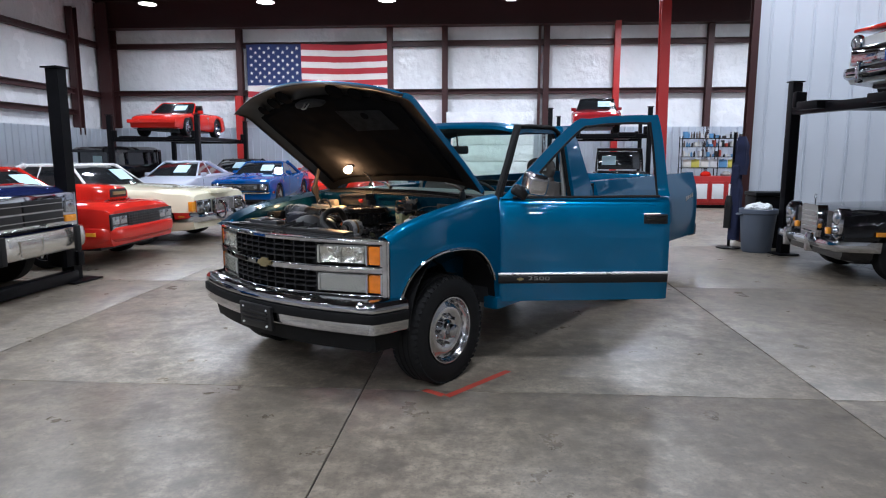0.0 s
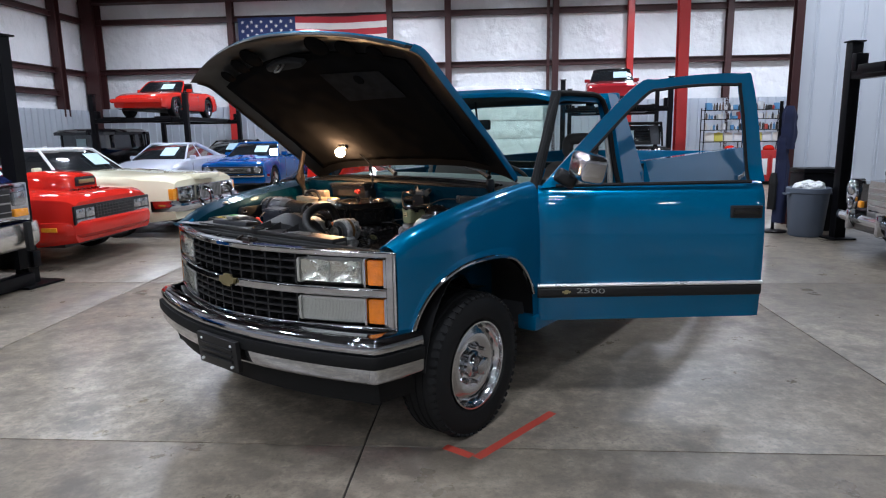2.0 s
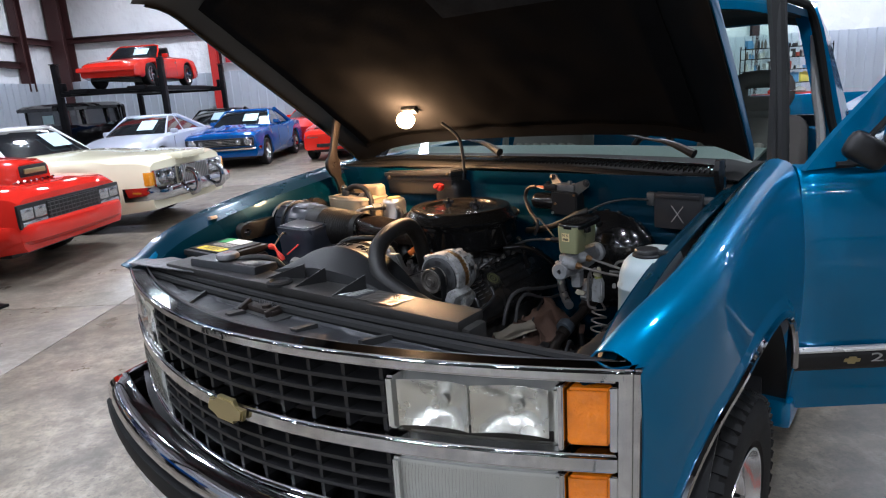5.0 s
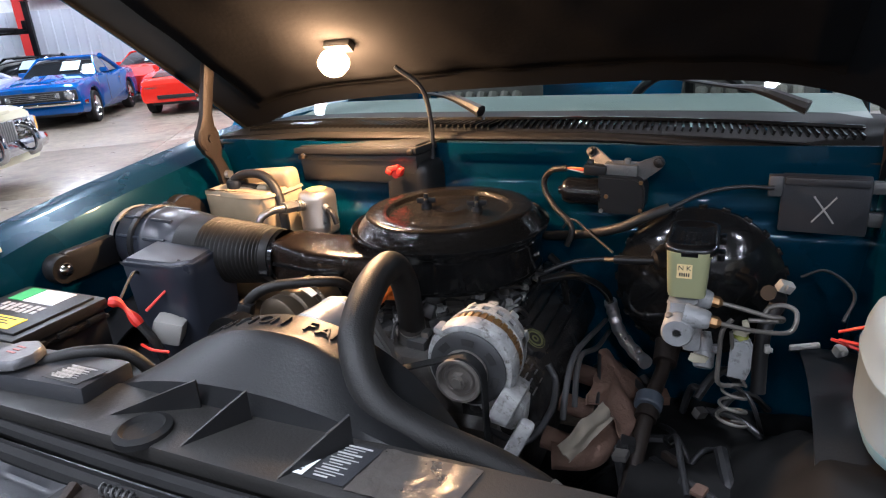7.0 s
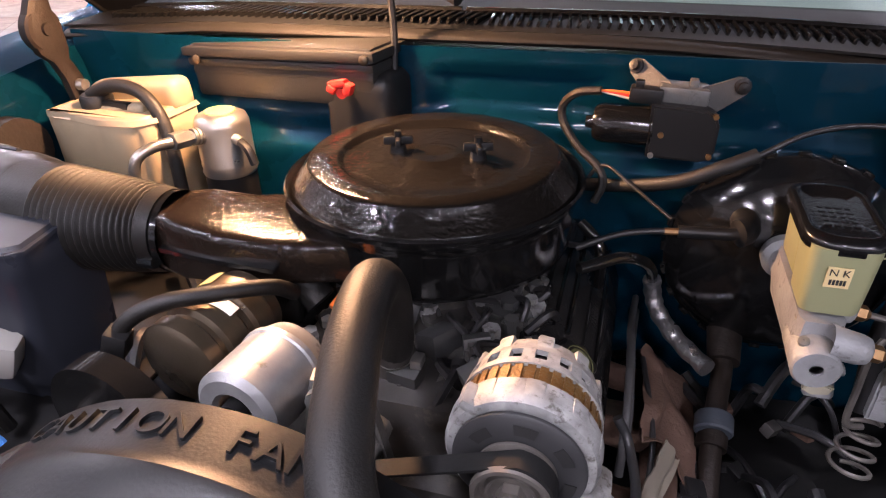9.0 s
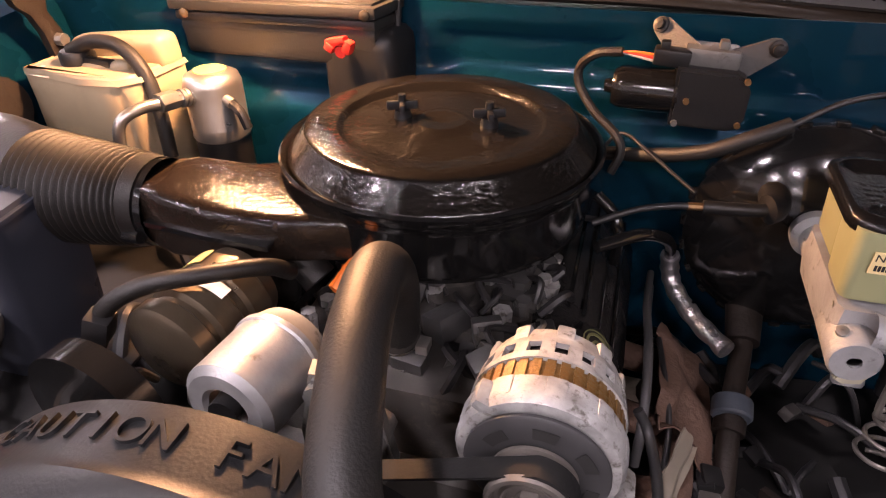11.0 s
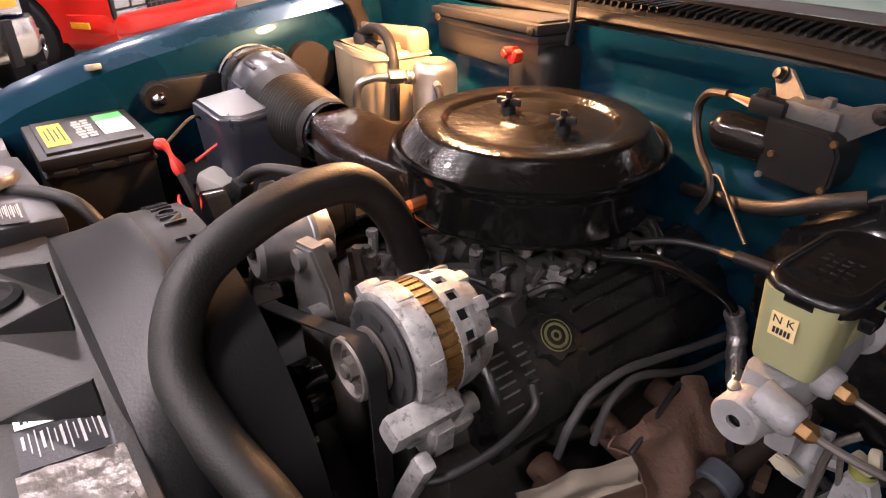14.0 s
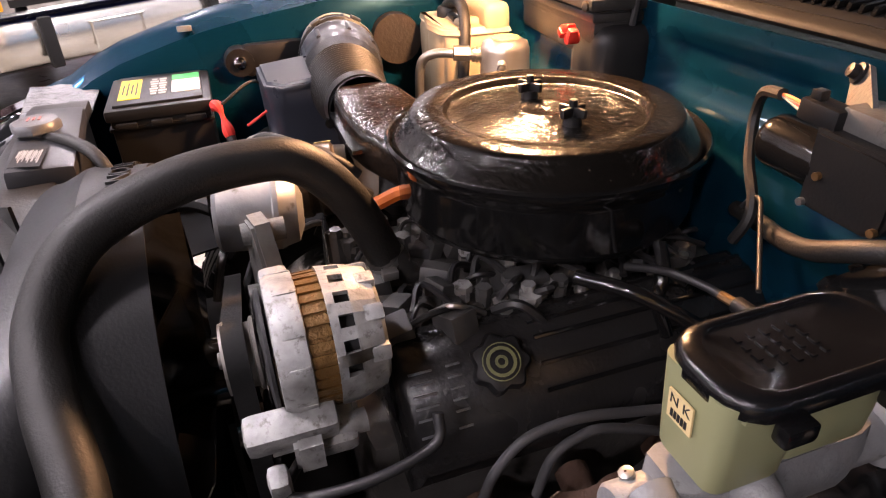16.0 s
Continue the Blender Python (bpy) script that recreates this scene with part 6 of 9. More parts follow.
lathe(bm, [(0.012, -0.004), (0.035, -0.006), (0.06, 0.0), (0.074, 0.0), (0.074, 0.03), (0.03, 0.03)], (-0.225, -0.225, 1.015), (0.12, 1, 0), 36)
part("idler_pulley", bm, GLOSS_BLACK, engine, "dark idler pulley", 40)
bm = bmesh.new()
tube(bm, [(-0.36, -0.33, 0.96), (-0.31, -0.26, 0.985), (-0.27, -0.2, 0.96)], 0.014, 8, 5)
part("small_hose", bm, HOSE, engine)
bm = bmesh.new()
tube(bm, [(-0.10, 0.02, 1.03), (-0.14, 0.03, 1.06), (-0.16, 0.03, 0.99)], 0.022, 10, 5)
part("small_hose", bm, HOSE, engine)
bm = bmesh.new()
tube(bm, [(-0.06, -0.02, 1.05), (-0.04, 0.02, 1.07), (0.0, 0.03, 1.05), (-0.08, 0.05, 1.03)], 0.010, 8, 5)
part("orange_conduit", bm, ORANGE, engine, "orange wire conduit")

# fan shroud
shroud = new("fan_shroud")
shroud.parent = BAY
bm = bmesh.new()
FX, FZ, FR = -0.028, 0.865, 0.29


def shroud_skin(u, v):
    a = mix(math.radians(-25), math.radians(205), u)
    ring = Vector((FX + FR * math.cos(a), 0, FZ + FR * math.sin(a)))
    base = Vector((FX + 0.46 * math.cos(a), 0, min(FZ + 0.40 * math.sin(a), 1.05)))
    keys = [(0.0, 1.0, -0.440), (0.30, 0.45, -0.425), (0.62, 0.0, -0.350), (0.66, -0.012, -0.343), (1.0, -0.022, -0.285)]
    k = curve_at([(q, w) for q, w, y in keys], v)
    y = curve_at([(q, y) for q, w, y in keys], v)
    p = ring.lerp(base, k) if k >= 0 else Vector((FX + FR * (1 + k) * math.cos(a), 0, FZ + FR * (1 + k) * math.sin(a)))
    return Vector((p.x, y, p.z))


sheet(bm, shroud_skin, 56, 30, 0.004)
part("shroud_shell", bm, SHROUD, shroud, "grey-black plastic fan shroud", 30)


def curved_writing(name, text, a0, step, size, mat, parent):
    """Letters set one by one round the shroud's rim."""
    for i, ch in enumerate(text):
        if ch == " ":
            continue
        a = math.radians(a0 - step * i)
        r = FR * 0.982 + 0.0015
        p = Vector((FX + r * math.cos(a), -0.313, FZ + r * math.sin(a)))
        m = Matrix.Translation(p) @ Matrix.Rotation(math.pi / 2 - a, 4, "Y")
        writing(name, ch, size, m, mat, parent, depth=0.002)


curved_writing("raised_letter", "CAUTION FAN", 122, 5.0, 0.034, SHROUD, shroud)
bm = bmesh.new()
cyl(bm, (FX, -0.33, 0.845), (FX, -0.22, 0.845), 0.06, seg=20)
engine_fan = part("fan", bm, GLOSS_BLACK, engine, "black engine cooling fan")
for i in range(7):
    bm = bmesh.new()
    a = 2 * math.pi * i / 7
    sheet(bm, lambda u, v, a=a: Vector((FX + mix(0.055, 0.235, u) * math.cos(a + 0.35 * v - 0.1), mix(-0.32, -0.27, v), 0.845 + mix(0.06, 0.235, u) * math.sin(a + 0.35 * v - 0.1))), 4, 3, 0.002)
    part("blade", bm, GLOSS_BLACK, engine_fan)

# radiator support with cover panels
support = new("radiator_support")
support.parent = BAY
bm = bmesh.new()
box(bm, (-0.08, -0.475, 1.066), (1.16, 0.10, 0.026), None, 0.006)
box(bm, (-0.08, -0.475, 0.87), (1.2, 0.07, 0.38), None, 0.01)
part("radiator_cover", bm, WARM_GREY, support, "dusty grey plastic radiator cover")
bm = bmesh.new()
box(bm, (-0.40, -0.452, 1.084), (0.30, 0.09, 0.035), turn(-4, 0, 4), 0.01)
part("cover_step", bm, GREY_PLASTIC, support)
for x0, y0, x1, y1 in ((-0.195, -0.490, -0.085, -0.436), (-0.050, -0.512, -0.003, -0.436), (0.100, -0.520, 0.150, -0.440)):
    bm = bmesh.new()
    run = math.hypot(x1 - x0, y1 - y0)
    plate(bm, [(0, 0), (run, 0), (run, 0.042), (run * 0.8, 0.034)], 0.004, pose(x0, y0, 1.078, 90, 0, math.degrees(math.atan2(y1 - y0, x1 - x0))))
    part("cover_fin", bm, BLACK, support)
bm = bmesh.new()
lathe(bm, [(0.036, 0), (0.036, 0.008), (0.028, 0.012), (0.024, 0.006), (0.001, 0.006)], (-0.115, -0.505, 1.076), (0, 0, 1), 24)
part("rubber_bumper", bm, RUBBER, support)
bm = bmesh.new()
tube(bm, [(-0.85, -0.50, 1.045), (-0.45, -0.525, 1.045), (0.0, -0.535, 1.045), (0.45, -0.525, 1.045), (0.85, -0.50, 1.045)], 0.011, 8, 10)
tube(bm, [(-0.85, -0.525, 1.035), (-0.45, -0.552, 1.035), (0.0, -0.562, 1.035), (0.45, -0.552, 1.035), (0.85, -0.525, 1.035)], 0.013, 8, 10)
part("front_seal", bm, RUBBER, support, "long black rubber seal")
for x0, x1, y0, y1, mat in ((0.106, 0.126, -0.506, -0.442, PAPER), (0.129, 0.180, -0.508, -0.440, GREY_PLASTIC), (0.183, 0.300, -0.512, -0.436, STICKER), (-0.335, -0.262, -0.480, -0.438, BLACK)):
    bm = bmesh.new()
    zl = 1.0805 if x0 > 0 else 1.1045

    def tag(u, v, x0=x0, x1=x1, y0=y0, y1=y1, mat=mat, zl=zl):
        lift = 0.004 * abs(noise.noise(Vector((u * 5, v * 5, x0)))) if mat is STICKER else 0
        return Vector((mix(x0, x1, u) + 0.012 * v, mix(y0, y1, v), zl + lift))
    sheet(bm, tag, 20, 14, 0.0006)
    sticker = part("warning_sticker", bm, mat, support, "creased silver sticker" if mat is STICKER else "printed label")
    if mat is not STICKER:
        bm = bmesh.new()
        for k in range(13):
            y = mix(y0 + 0.006, y1 - 0.006, k / 12)
            w = (x1 - x0) * (0.62 if mat is PAPER else 0.35 + 0.45 * ((k * 7) % 5) / 5)
            box(bm, ((x0 + x1) / 2 + 0.006 + 0.012 * (k / 12 - 0.5) - (0.0 if mat is PAPER else 0.2 * ((x1 - x0) - w)), y, zl + 0.0009), (w, 0.0010 + 0.0012 * (k % 3 == 0), 0.0006))
        part("print_bar", bm, INK if mat is PAPER else PAPER_DULL, sticker)
# sight shield behind the grille
bm = bmesh.new()


def shield(u, v):
    x = mix(-0.86, 0.86, u)
    y = mix(nose(x) + 0.045, -0.545 + 0.02 * (x / 0.86) ** 2, v)
    z = curve_at([(0, 1.054), (0.12, 1.046), (0.2, 1.030), (0.8, 1.020), (0.9, 1.030), (1, 1.036)], v)
    if 0.06 < abs(x) < 0.62 and 0.25 < v < 0.85:
        z -= 0.010 * (1 if int((abs(x) - 0.06) / 0.14) % 2 else 0)
    return Vector((x, y, z))


sheet(bm, shield, 80, 24, 0.004)
part("sight_shield", bm, GREY_PLASTIC, support, "grey plastic panel behind the grille")
bm = bmesh.new()
box(bm, (-0.09, -0.592, 1.022), (0.20, 0.055, 0.016), turn(0, 0, -4), 0.003)
part("latch_recess", bm, INK, support, "dark latch opening")
bm = bmesh.new()
box(bm, (-0.09, -0.590, 1.034), (0.13, 0.030, 0.020), turn(0, 0, -4), 0.006)
box(bm, (-0.145, -0.60, 1.036), (0.012, 0.045, 0.030), turn(18, 0, 10), 0.004)
box(bm, (-0.035, -0.598, 1.036), (0.012, 0.045, 0.026), turn(10, 0, -12), 0.004)
cyl(bm, (-0.07, -0.59, 1.04), (-0.07, -0.59, 1.052), 0.013, seg=12)
latch = part("hood_latch", bm, HINGE, support, "dark rusty hood latch")
bm = bmesh.new()
tube(bm, [(-0.115 + 0.0016 * k, -0.575 + 0.006 * math.cos(k * 1.05), 1.048 + 0.006 * math.sin(k * 1.05)) for k in range(36)], 0.0016, 6, 2)
part("latch_spring", bm, DARK_STEEL, latch)
for pts in ([(-0.335, -0.655), (-0.325, -0.652), (-0.385, -0.560), (-0.392, -0.563)], [(-0.15, -0.662), (-0.13, -0.664), (-0.118, -0.625), (-0.135, -0.62)], [(-0.445, -0.535), (-0.375, -0.545), (-0.37, -0.556), (-0.445, -0.546)],
            [(0.10, -0.655), (0.12, -0.655), (0.135, -0.60), (0.118, -0.60)], [(0.30, -0.63), (0.312, -0.628), (0.35, -0.562), (0.336, -0.562)]):
    bm = bmesh.new()
    plate(bm, pts, 0.016, pose(0, 0, 1.022))
    part("shield_slot", bm, INK, support, "dark slot in the panel")
for x in (-0.55, -0.30, 0.25, 0.42, 0.60):
    bm = bmesh.new()
    box(bm, (x, -0.585, 1.0), (0.014, 0.012, 0.03), turn(0, 0, 25), 0.002)
    part("shield_clip", bm, BLACK, support)
bm = bmesh.new()
lathe(bm, [(0.034, -0.006), (0.036, -0.004), (0.036, 0.006), (0.033, 0.010), (0.020, 0.012), (0.001, 0.012)], (-0.405, -0.463, 1.114), (0, 0, 1), 8)
cyl(bm, (-0.405, -0.463, 1.05), (-0.405, -0.463, 1.108), 0.022, seg=16)
rcap = part("radiator_cap", bm, CAP_GREY, support, "grey octagonal radiator cap")
bm = bmesh.new()
for k in range(3):
    box(bm, (-0.405, -0.471 + 0.008 * k, 1.1266), (0.018 - 0.004 * (k % 2), 0.003, 0.0008))
part("cap_print", bm, RED_DULL, rcap, "red warning print")
bm = bmesh.new()
tube(bm, [(-0.385, -0.448, 1.100), (-0.34, -0.41, 1.104), (-0.29, -0.37, 1.085), (-0.25, -0.34, 1.0)], 0.010, 10, 6)
part("overflow_hose", bm, HOSE, support)
bm = bmesh.new()


def brace(u, v):
    return Vector((mix(-0.84, -0.50, u) - 0.02 * v, mix(-0.56, -0.425, v) + 0.03 * u * (1 - v), 1.070 + 0.004 * noise.noise(Vector((u * 6, v * 6, 1))) - 0.01 * v))


sheet(bm, brace, 14, 10, 0.003)
part("support_brace", bm, BRACE_GREY, support, "pitted grey metal corner brace")
# battery
bm = bmesh.new()
box(bm, (-0.662, -0.298, 0.97), (0.215, 0.176, 0.18), None, 0.006)
battery = bay("battery", bm, BLACK, None, "black car battery with yellow and green labels")
bm = bmesh.new()
box(bm, (-0.662, -0.298, 1.070), (0.228, 0.188, 0.022), None, 0.006)
box(bm, (-0.662, -0.298, 1.083), (0.196, 0.158, 0.006), None, 0.002)
box(bm, (-0.662, -0.298, 1.044), (0.224, 0.184, 0.008), None, 0.003)
for k in (-0.06, 0.0, 0.06):
    box(bm, (-0.545, -0.298 + k, 1.052), (0.010, 0.036, 0.010), None, 0.002)
part("battery_lid", bm, BLACK, battery)
for x, y, sx, sy, mat in ((-0.660, -0.350, 0.135, 0.038, YELLOW), (-0.650, -0.248, 0.085, 0.052, PAPER), (-0.716, -0.248, 0.040, 0.052, GREEN), (-0.66, -0.300, 0.10, 0.03, PAPER_DULL)):
    bm = bmesh.new()
    if mat is PAPER_DULL:
        for k in range(14):
            if k:
                part("battery_print", bm, mat, battery)
                bm = bmesh.new()
            box(bm, (x - 0.055 + 0.017 * (k // 2), y - 0.007 + 0.016 * (k % 2), 1.0868), (0.011, 0.010 + 0.003 * (k % 3), 0.0008))
    else:
        box(bm, (x, y, 1.0866), (sx, sy, 0.0012))
    if mat is YELLOW:
        for k in range(4):
            bar = bmesh.new()
            box(bar, (x, y - 0.012 + 0.008 * k, 1.0875), (sx * (0.7 if k % 2 else 0.5), 0.003, 0.0006))
            part("print_bar", bar, INK, battery)
    part("battery_print" if mat is PAPER_DULL else "battery_label", bm, mat, battery)
bm = bmesh.new()
tube(bm, [(-0.545, -0.205, 1.072), (-0.53, -0.195, 1.066), (-0.515, -0.19, 1.045), (-0.50, -0.185, 1.02)], lambda t: 0.008 + 0.0035 * math.sin(t * 9), 8, 5)
part("positive_boot", bm, RED, battery, "red battery cable boot")
bm = bmesh.new()
tube(bm, [(-0.50, -0.185, 1.02), (-0.475, -0.18, 0.98), (-0.46, -0.17, 0.9)], 0.009, 8, 5)
tube(bm, [(-0.53, -0.195, 1.07), (-0.56, -0.12, 1.10), (-0.57, -0.09, 1.02)], 0.003, 6, 6)
part("battery_cable", bm, HOSE, battery)
bm = bmesh.new()
tube(bm, [(-0.49, -0.20, 0.985), (-0.45, -0.21, 0.985), (-0.42, -0.20, 0.98)], 0.003, 6, 6)
part("red_wire", bm, RED, battery)
bm = bmesh.new()
tube(bm, [(-0.52, -0.15, 1.03), (-0.50, -0.11, 1.06)], 0.003, 6, 4)
part("red_wire", bm, RED, battery)
bm = bmesh.new()
box(bm, (-0.49, -0.13, 0.985), (0.06, 0.05, 0.05), turn(0, 20, 30), 0.01)
part("grey_relay", bm, TRIM_GREY, BAY)
bm = bmesh.new()
cyl(bm, (-0.43, -0.215, 0.955), (-0.41, -0.215, 0.93), 0.006, seg=8)
part("blue_connector", bm, BLUE, battery)
# things on the passenger inner fender
bm = bmesh.new()
cyl(bm, (-0.80, -0.135, 1.09), (-0.755, -0.135, 1.09), 0.034, 0.030, 18)
box(bm, (-0.775, -0.06, 1.09), (0.03, 0.13, 0.07), None, 0.012)
horn = bay("fender_bumper_mount", bm, BLACK, None, "black rubber mount on the inner fender")
bm = bmesh.new()
lathe(bm, [(0.016, 0), (0.014, 0.008), (0.008, 0.013), (0.001, 0.014)], (-0.756, -0.135, 1.09), (1, 0, 0), 14)
part("bolt", bm, CHROME, horn, "shiny bolt head")
bm = bmesh.new()
cyl(bm, (-0.80, 0.22, 1.10), (-0.745, 0.215, 1.105), 0.06, 0.055, 20)
bay("fender_grommet", bm, HINGE, None, "dark brown oval cover on the inner fender")
bm = bmesh.new()
box(bm, (-0.818, -0.233, 1.160), (0.022, 0.030, 0.012), turn(0, -10, 0), 0.003)
bay("fender_clip", bm, STEEL, None, "steel clip on the fender flange")

# brake booster and master cylinder
BO = Vector((0.480, 0.0, 1.006))
bm = bmesh.new()
lathe(bm, [(0.001, 0.255), (0.035, 0.257), (0.07, 0.265), (0.125, 0.288), (0.146, 0.305), (0.153, 0.315), (0.158, 0.318), (0.158, 0.328), (0.151, 0.332), (0.142, 0.385), (0.10, 0.392)], BO, (0, 1, 0), 48)
booster = bay("brake_booster", bm, GLOSS_BLACK, None, "glossy black brake booster", 50)
bm = bmesh.new()
for i in range(24):
    bm = bmesh.new()
    a = 2 * math.pi * i / 24
    box(bm, BO + Vector((0.159 * math.cos(a), 0.323, 0.159 * math.sin(a))), (0.008, 0.014, 0.016), Matrix.Rotation(-a, 4, "Y"), 0.002)
    part("crimp_tab", bm, GLOSS_BLACK, booster)
bm = bmesh.new()
tube(bm, [(0.418, 0.290, 1.078), (0.414, 0.248, 1.080), (0.398, 0.234, 1.079), (0.365, 0.231, 1.078), (0.330, 0.229, 1.077)], lambda t: 0.019 if t < 0.42 else 0.0085, 12, 6)
part("vacuum_hose", bm, BLACK, booster, "black vacuum hose")
bm = bmesh.new()
tube(bm, [(0.330, 0.229, 1.077), (0.312, 0.226, 1.077)], 0.005, 8, 2)
part("brass_fitting", bm, BRASS, booster, "small brass fitting")
mc = new("master_cylinder")
mc.parent = BAY
bm = bmesh.new()
lathe(bm, [(0.007, 0.004), (0.007, 0.0), (0.022, 0.0), (0.0245, 0.003), (0.0245, 0.062), (0.021, 0.070), (0.021, 0.225), (0.030, 0.230), (0.030, 0.245)], (0.466, 0.014, 1.043), (0.02, 1, 0.01), 28)
loft(bm, [[(0.470 + x * w, y, 1.052 + z) for x, z in ((-1, 0.0), (-0.9, 0.030), (0.9, 0.030), (1, 0.0), (0.8, -0.028), (-0.8, -0.028))] for y, w in ((0.045, 0.020), (0.055, 0.025), (0.195, 0.025), (0.21, 0.020))])
body = part("cylinder_body", bm, CAST_GREY, mc, "cast aluminium master cylinder", 40)
for y, z in ((0.034, 1.069), (0.101, 1.074)):
    bm = bmesh.new()
    p0, way = Vector((0.474, y, z)), Vector((1, -0.05, -0.14)).normalized()
    lathe(bm, [(0.019, 0.0), (0.0175, 0.012), (0.0165, 0.030), (0.014, 0.038), (0.011, 0.040)], p0, way, 20)
    port = part("outlet_boss", bm, CAST_GREY, body, "cast outlet boss", 40)
    bm = bmesh.new()
    lathe(bm, [(0.0095, 0.036), (0.0095, 0.050), (0.006, 0.054), (0.004, 0.056)], p0, way, 6)
    part("pipe_nut", bm, BRASS, port, "dull brass pipe nut", 30)
for y, z in ((0.032, 1.064), (0.062, 1.074)):
    bm = bmesh.new()
    lathe(bm, [(0.006, 0.0), (0.006, 0.004), (0.003, 0.005), (0.001, 0.005)], (0.452, y, z), (-0.2, -0.4, 1), 10)
    part("stud", bm, STEEL, body)
bm = bmesh.new()


def chamber(x0, x1, y0, y1, z0, z1, taper, r=0.012):
    """A tapered tank with rounded upright edges."""
    rings = []
    for z, k in ((z0, 1 - taper), (mix(z0, z1, 0.06), 1 - taper * 0.7), (mix(z0, z1, 0.5), 1 - taper * 0.35), (z1, 1.0)):
        ring = []
        cx, cy = (x0 + x1) / 2, (y0 + y1) / 2
        for sx, sy, b in ((-1, -1, 180), (1, -1, 270), (1, 1, 0), (-1, 1, 90)):
            for j in range(5):
                a = math.radians(b + 22.5 * j)
                ring.append((cx + k * (sx * ((x1 - x0) / 2 - r) + r * math.cos(a)), cy + k * (sy * ((y1 - y0) / 2 - r) + r * math.sin(a)), z))
        rings.append(ring)
    return rings


loft(bm, chamber(0.441, 0.507, 0.050, 0.118, 1.088, 1.166, 0.16))
loft(bm, chamber(0.442, 0.506, 0.100, 0.186, 1.100, 1.166, 0.12))
box(bm, (0.476, 0.128, 1.160), (0.068, 0.138, 0.010), None, 0.004)
reservoir = part("reservoir", bm, OLIVE, mc, "olive plastic fluid reservoir", 40)
bm = bmesh.new()
loft(bm, [[(mix(0.476, x, k), mix(0.128, y, k), z) for x, y, _ in chamber(0.435, 0.517, 0.050, 0.206, 0, 1, 0, 0.030)[3]]
          for z, k in ((1.158, 0.97), (1.160, 1.0), (1.168, 1.005), (1.172, 0.985), (1.1745, 0.94), (1.176, 0.84), (1.1755, 0.79), (1.1735, 0.765), (1.1735, 0.40))])
for y in (0.085, 0.165):
    box(bm, (0.521, y, 1.155), (0.012, 0.024, 0.014), None, 0.003)
lidm = part("reservoir_lid", bm, LID_RUBBER, mc, "black rubber-edged lid", 50)
bm = bmesh.new()
for k in range(20):
    box(bm, (0.460 + 0.009 * (k % 4), 0.092 + 0.011 * (k // 4), 1.1741), (0.0065 - 0.002 * (k % 3 == 1), 0.0042, 0.0008))
part("lid_print", bm, LID_RUBBER, lidm)
bm = bmesh.new()
box(bm, (0.470, 0.0492, 1.136), (0.023, 0.0015, 0.024), turn(4, 0, 0))
part("tag", bm, material("cream_label", (0.75, 0.58, 0.30), 0.6), reservoir, "cream label with letters")
writing("letters", "N K", 0.0115, pose(0.470, 0.0480, 1.1415, 94), INK, reservoir, depth=0.0003)
bm = bmesh.new()
for k in range(5):
    box(bm, (0.4635 + 0.0033 * k, 0.0486, 1.1305), (0.0022, 0.0008, 0.006))
part("print_bar", bm, INK, reservoir)
# brake pipes
bm = bmesh.new()
tube(bm, [(0.528, 0.099, 1.066), (0.552, 0.102, 1.060), (0.600, 0.110, 1.046), (0.617, 0.116, 1.043), (0.621, 0.122, 1.036), (0.612, 0.128, 1.030), (0.57, 0.126, 1.028)], 0.0040, 8, 5)
tube(bm, [(0.528, 0.032, 1.061), (0.56, 0.045, 1.050), (0.60, 0.067, 1.038), (0.628, 0.085, 1.034), (0.637, 0.095, 1.045), (0.636, 0.105, 1.062), (0.62, 0.110, 1.068), (0.60, 0.112, 1.062), (0.592, 0.11, 1.05)], 0.0040, 8, 5)
coil = []
for k in range(60):
    a = k / 60 * 2 * math.pi * 3.3
    coil.append((0.557 + (0.017 + 0.008 * k / 60) * math.cos(a), 0.08 + (0.017 + 0.008 * k / 60) * math.sin(a), 0.930 - 0.085 * k / 60 - 0.006 * math.sin(a)))
tube(bm, [(0.545, 0.05, 1.04), (0.55, 0.06, 1.0), (0.56, 0.08, 0.955)] + coil, 0.0029, 8, 2)
bay("brake_pipe", bm, PULLEY_STEEL, None, "coiled steel brake pipes")
bm = bmesh.new()
box(bm, (0.484, 0.095, 1.005), (0.030, 0.04, 0.05), turn(0, 0, 8), 0.010)
cyl(bm, (0.500, 0.135, 0.990), (0.506, 0.112, 0.962), 0.015, 0.017, 14)
lathe(bm, [(0.017, 0.0), (0.017, 0.022), (0.014, 0.026), (0.008, 0.026), (0.007, 0.018), (0.001, 0.018)], (0.506, 0.114, 0.962), (0.0, -0.6, -0.8), 18)
cyl(bm, (0.506, 0.118, 0.967), (0.532, 0.120, 0.972), 0.009, 0.008, 6)
bay("brake_valve", bm, CAST_GREY, None, "aluminium brake valve block")
bm = bmesh.new()
plate(bm, [(-0.016, -0.036), (0.012, -0.036), (0.017, -0.020), (0.017, 0.022), (0.011, 0.034), (-0.010, 0.034), (-0.015, 0.018)], 0.016, pose(0.562, 0.070, 0.990, 90, 0, -8), 0.003)
box(bm, (0.562, 0.058, 0.992), (0.030, 0.006, 0.010), None, 0.002)
bracket = bay("pipe_bracket", bm, CAST_GREY, None, "cast pipe bracket with pale clips")
bm = bmesh.new()
box(bm, (0.558, 0.066, 1.034), (0.022, 0.012, 0.014), turn(0, 25, 10), 0.004)
box(bm, (0.566, 0.062, 1.046), (0.010, 0.012, 0.022), turn(0, -15, 10), 0.004)
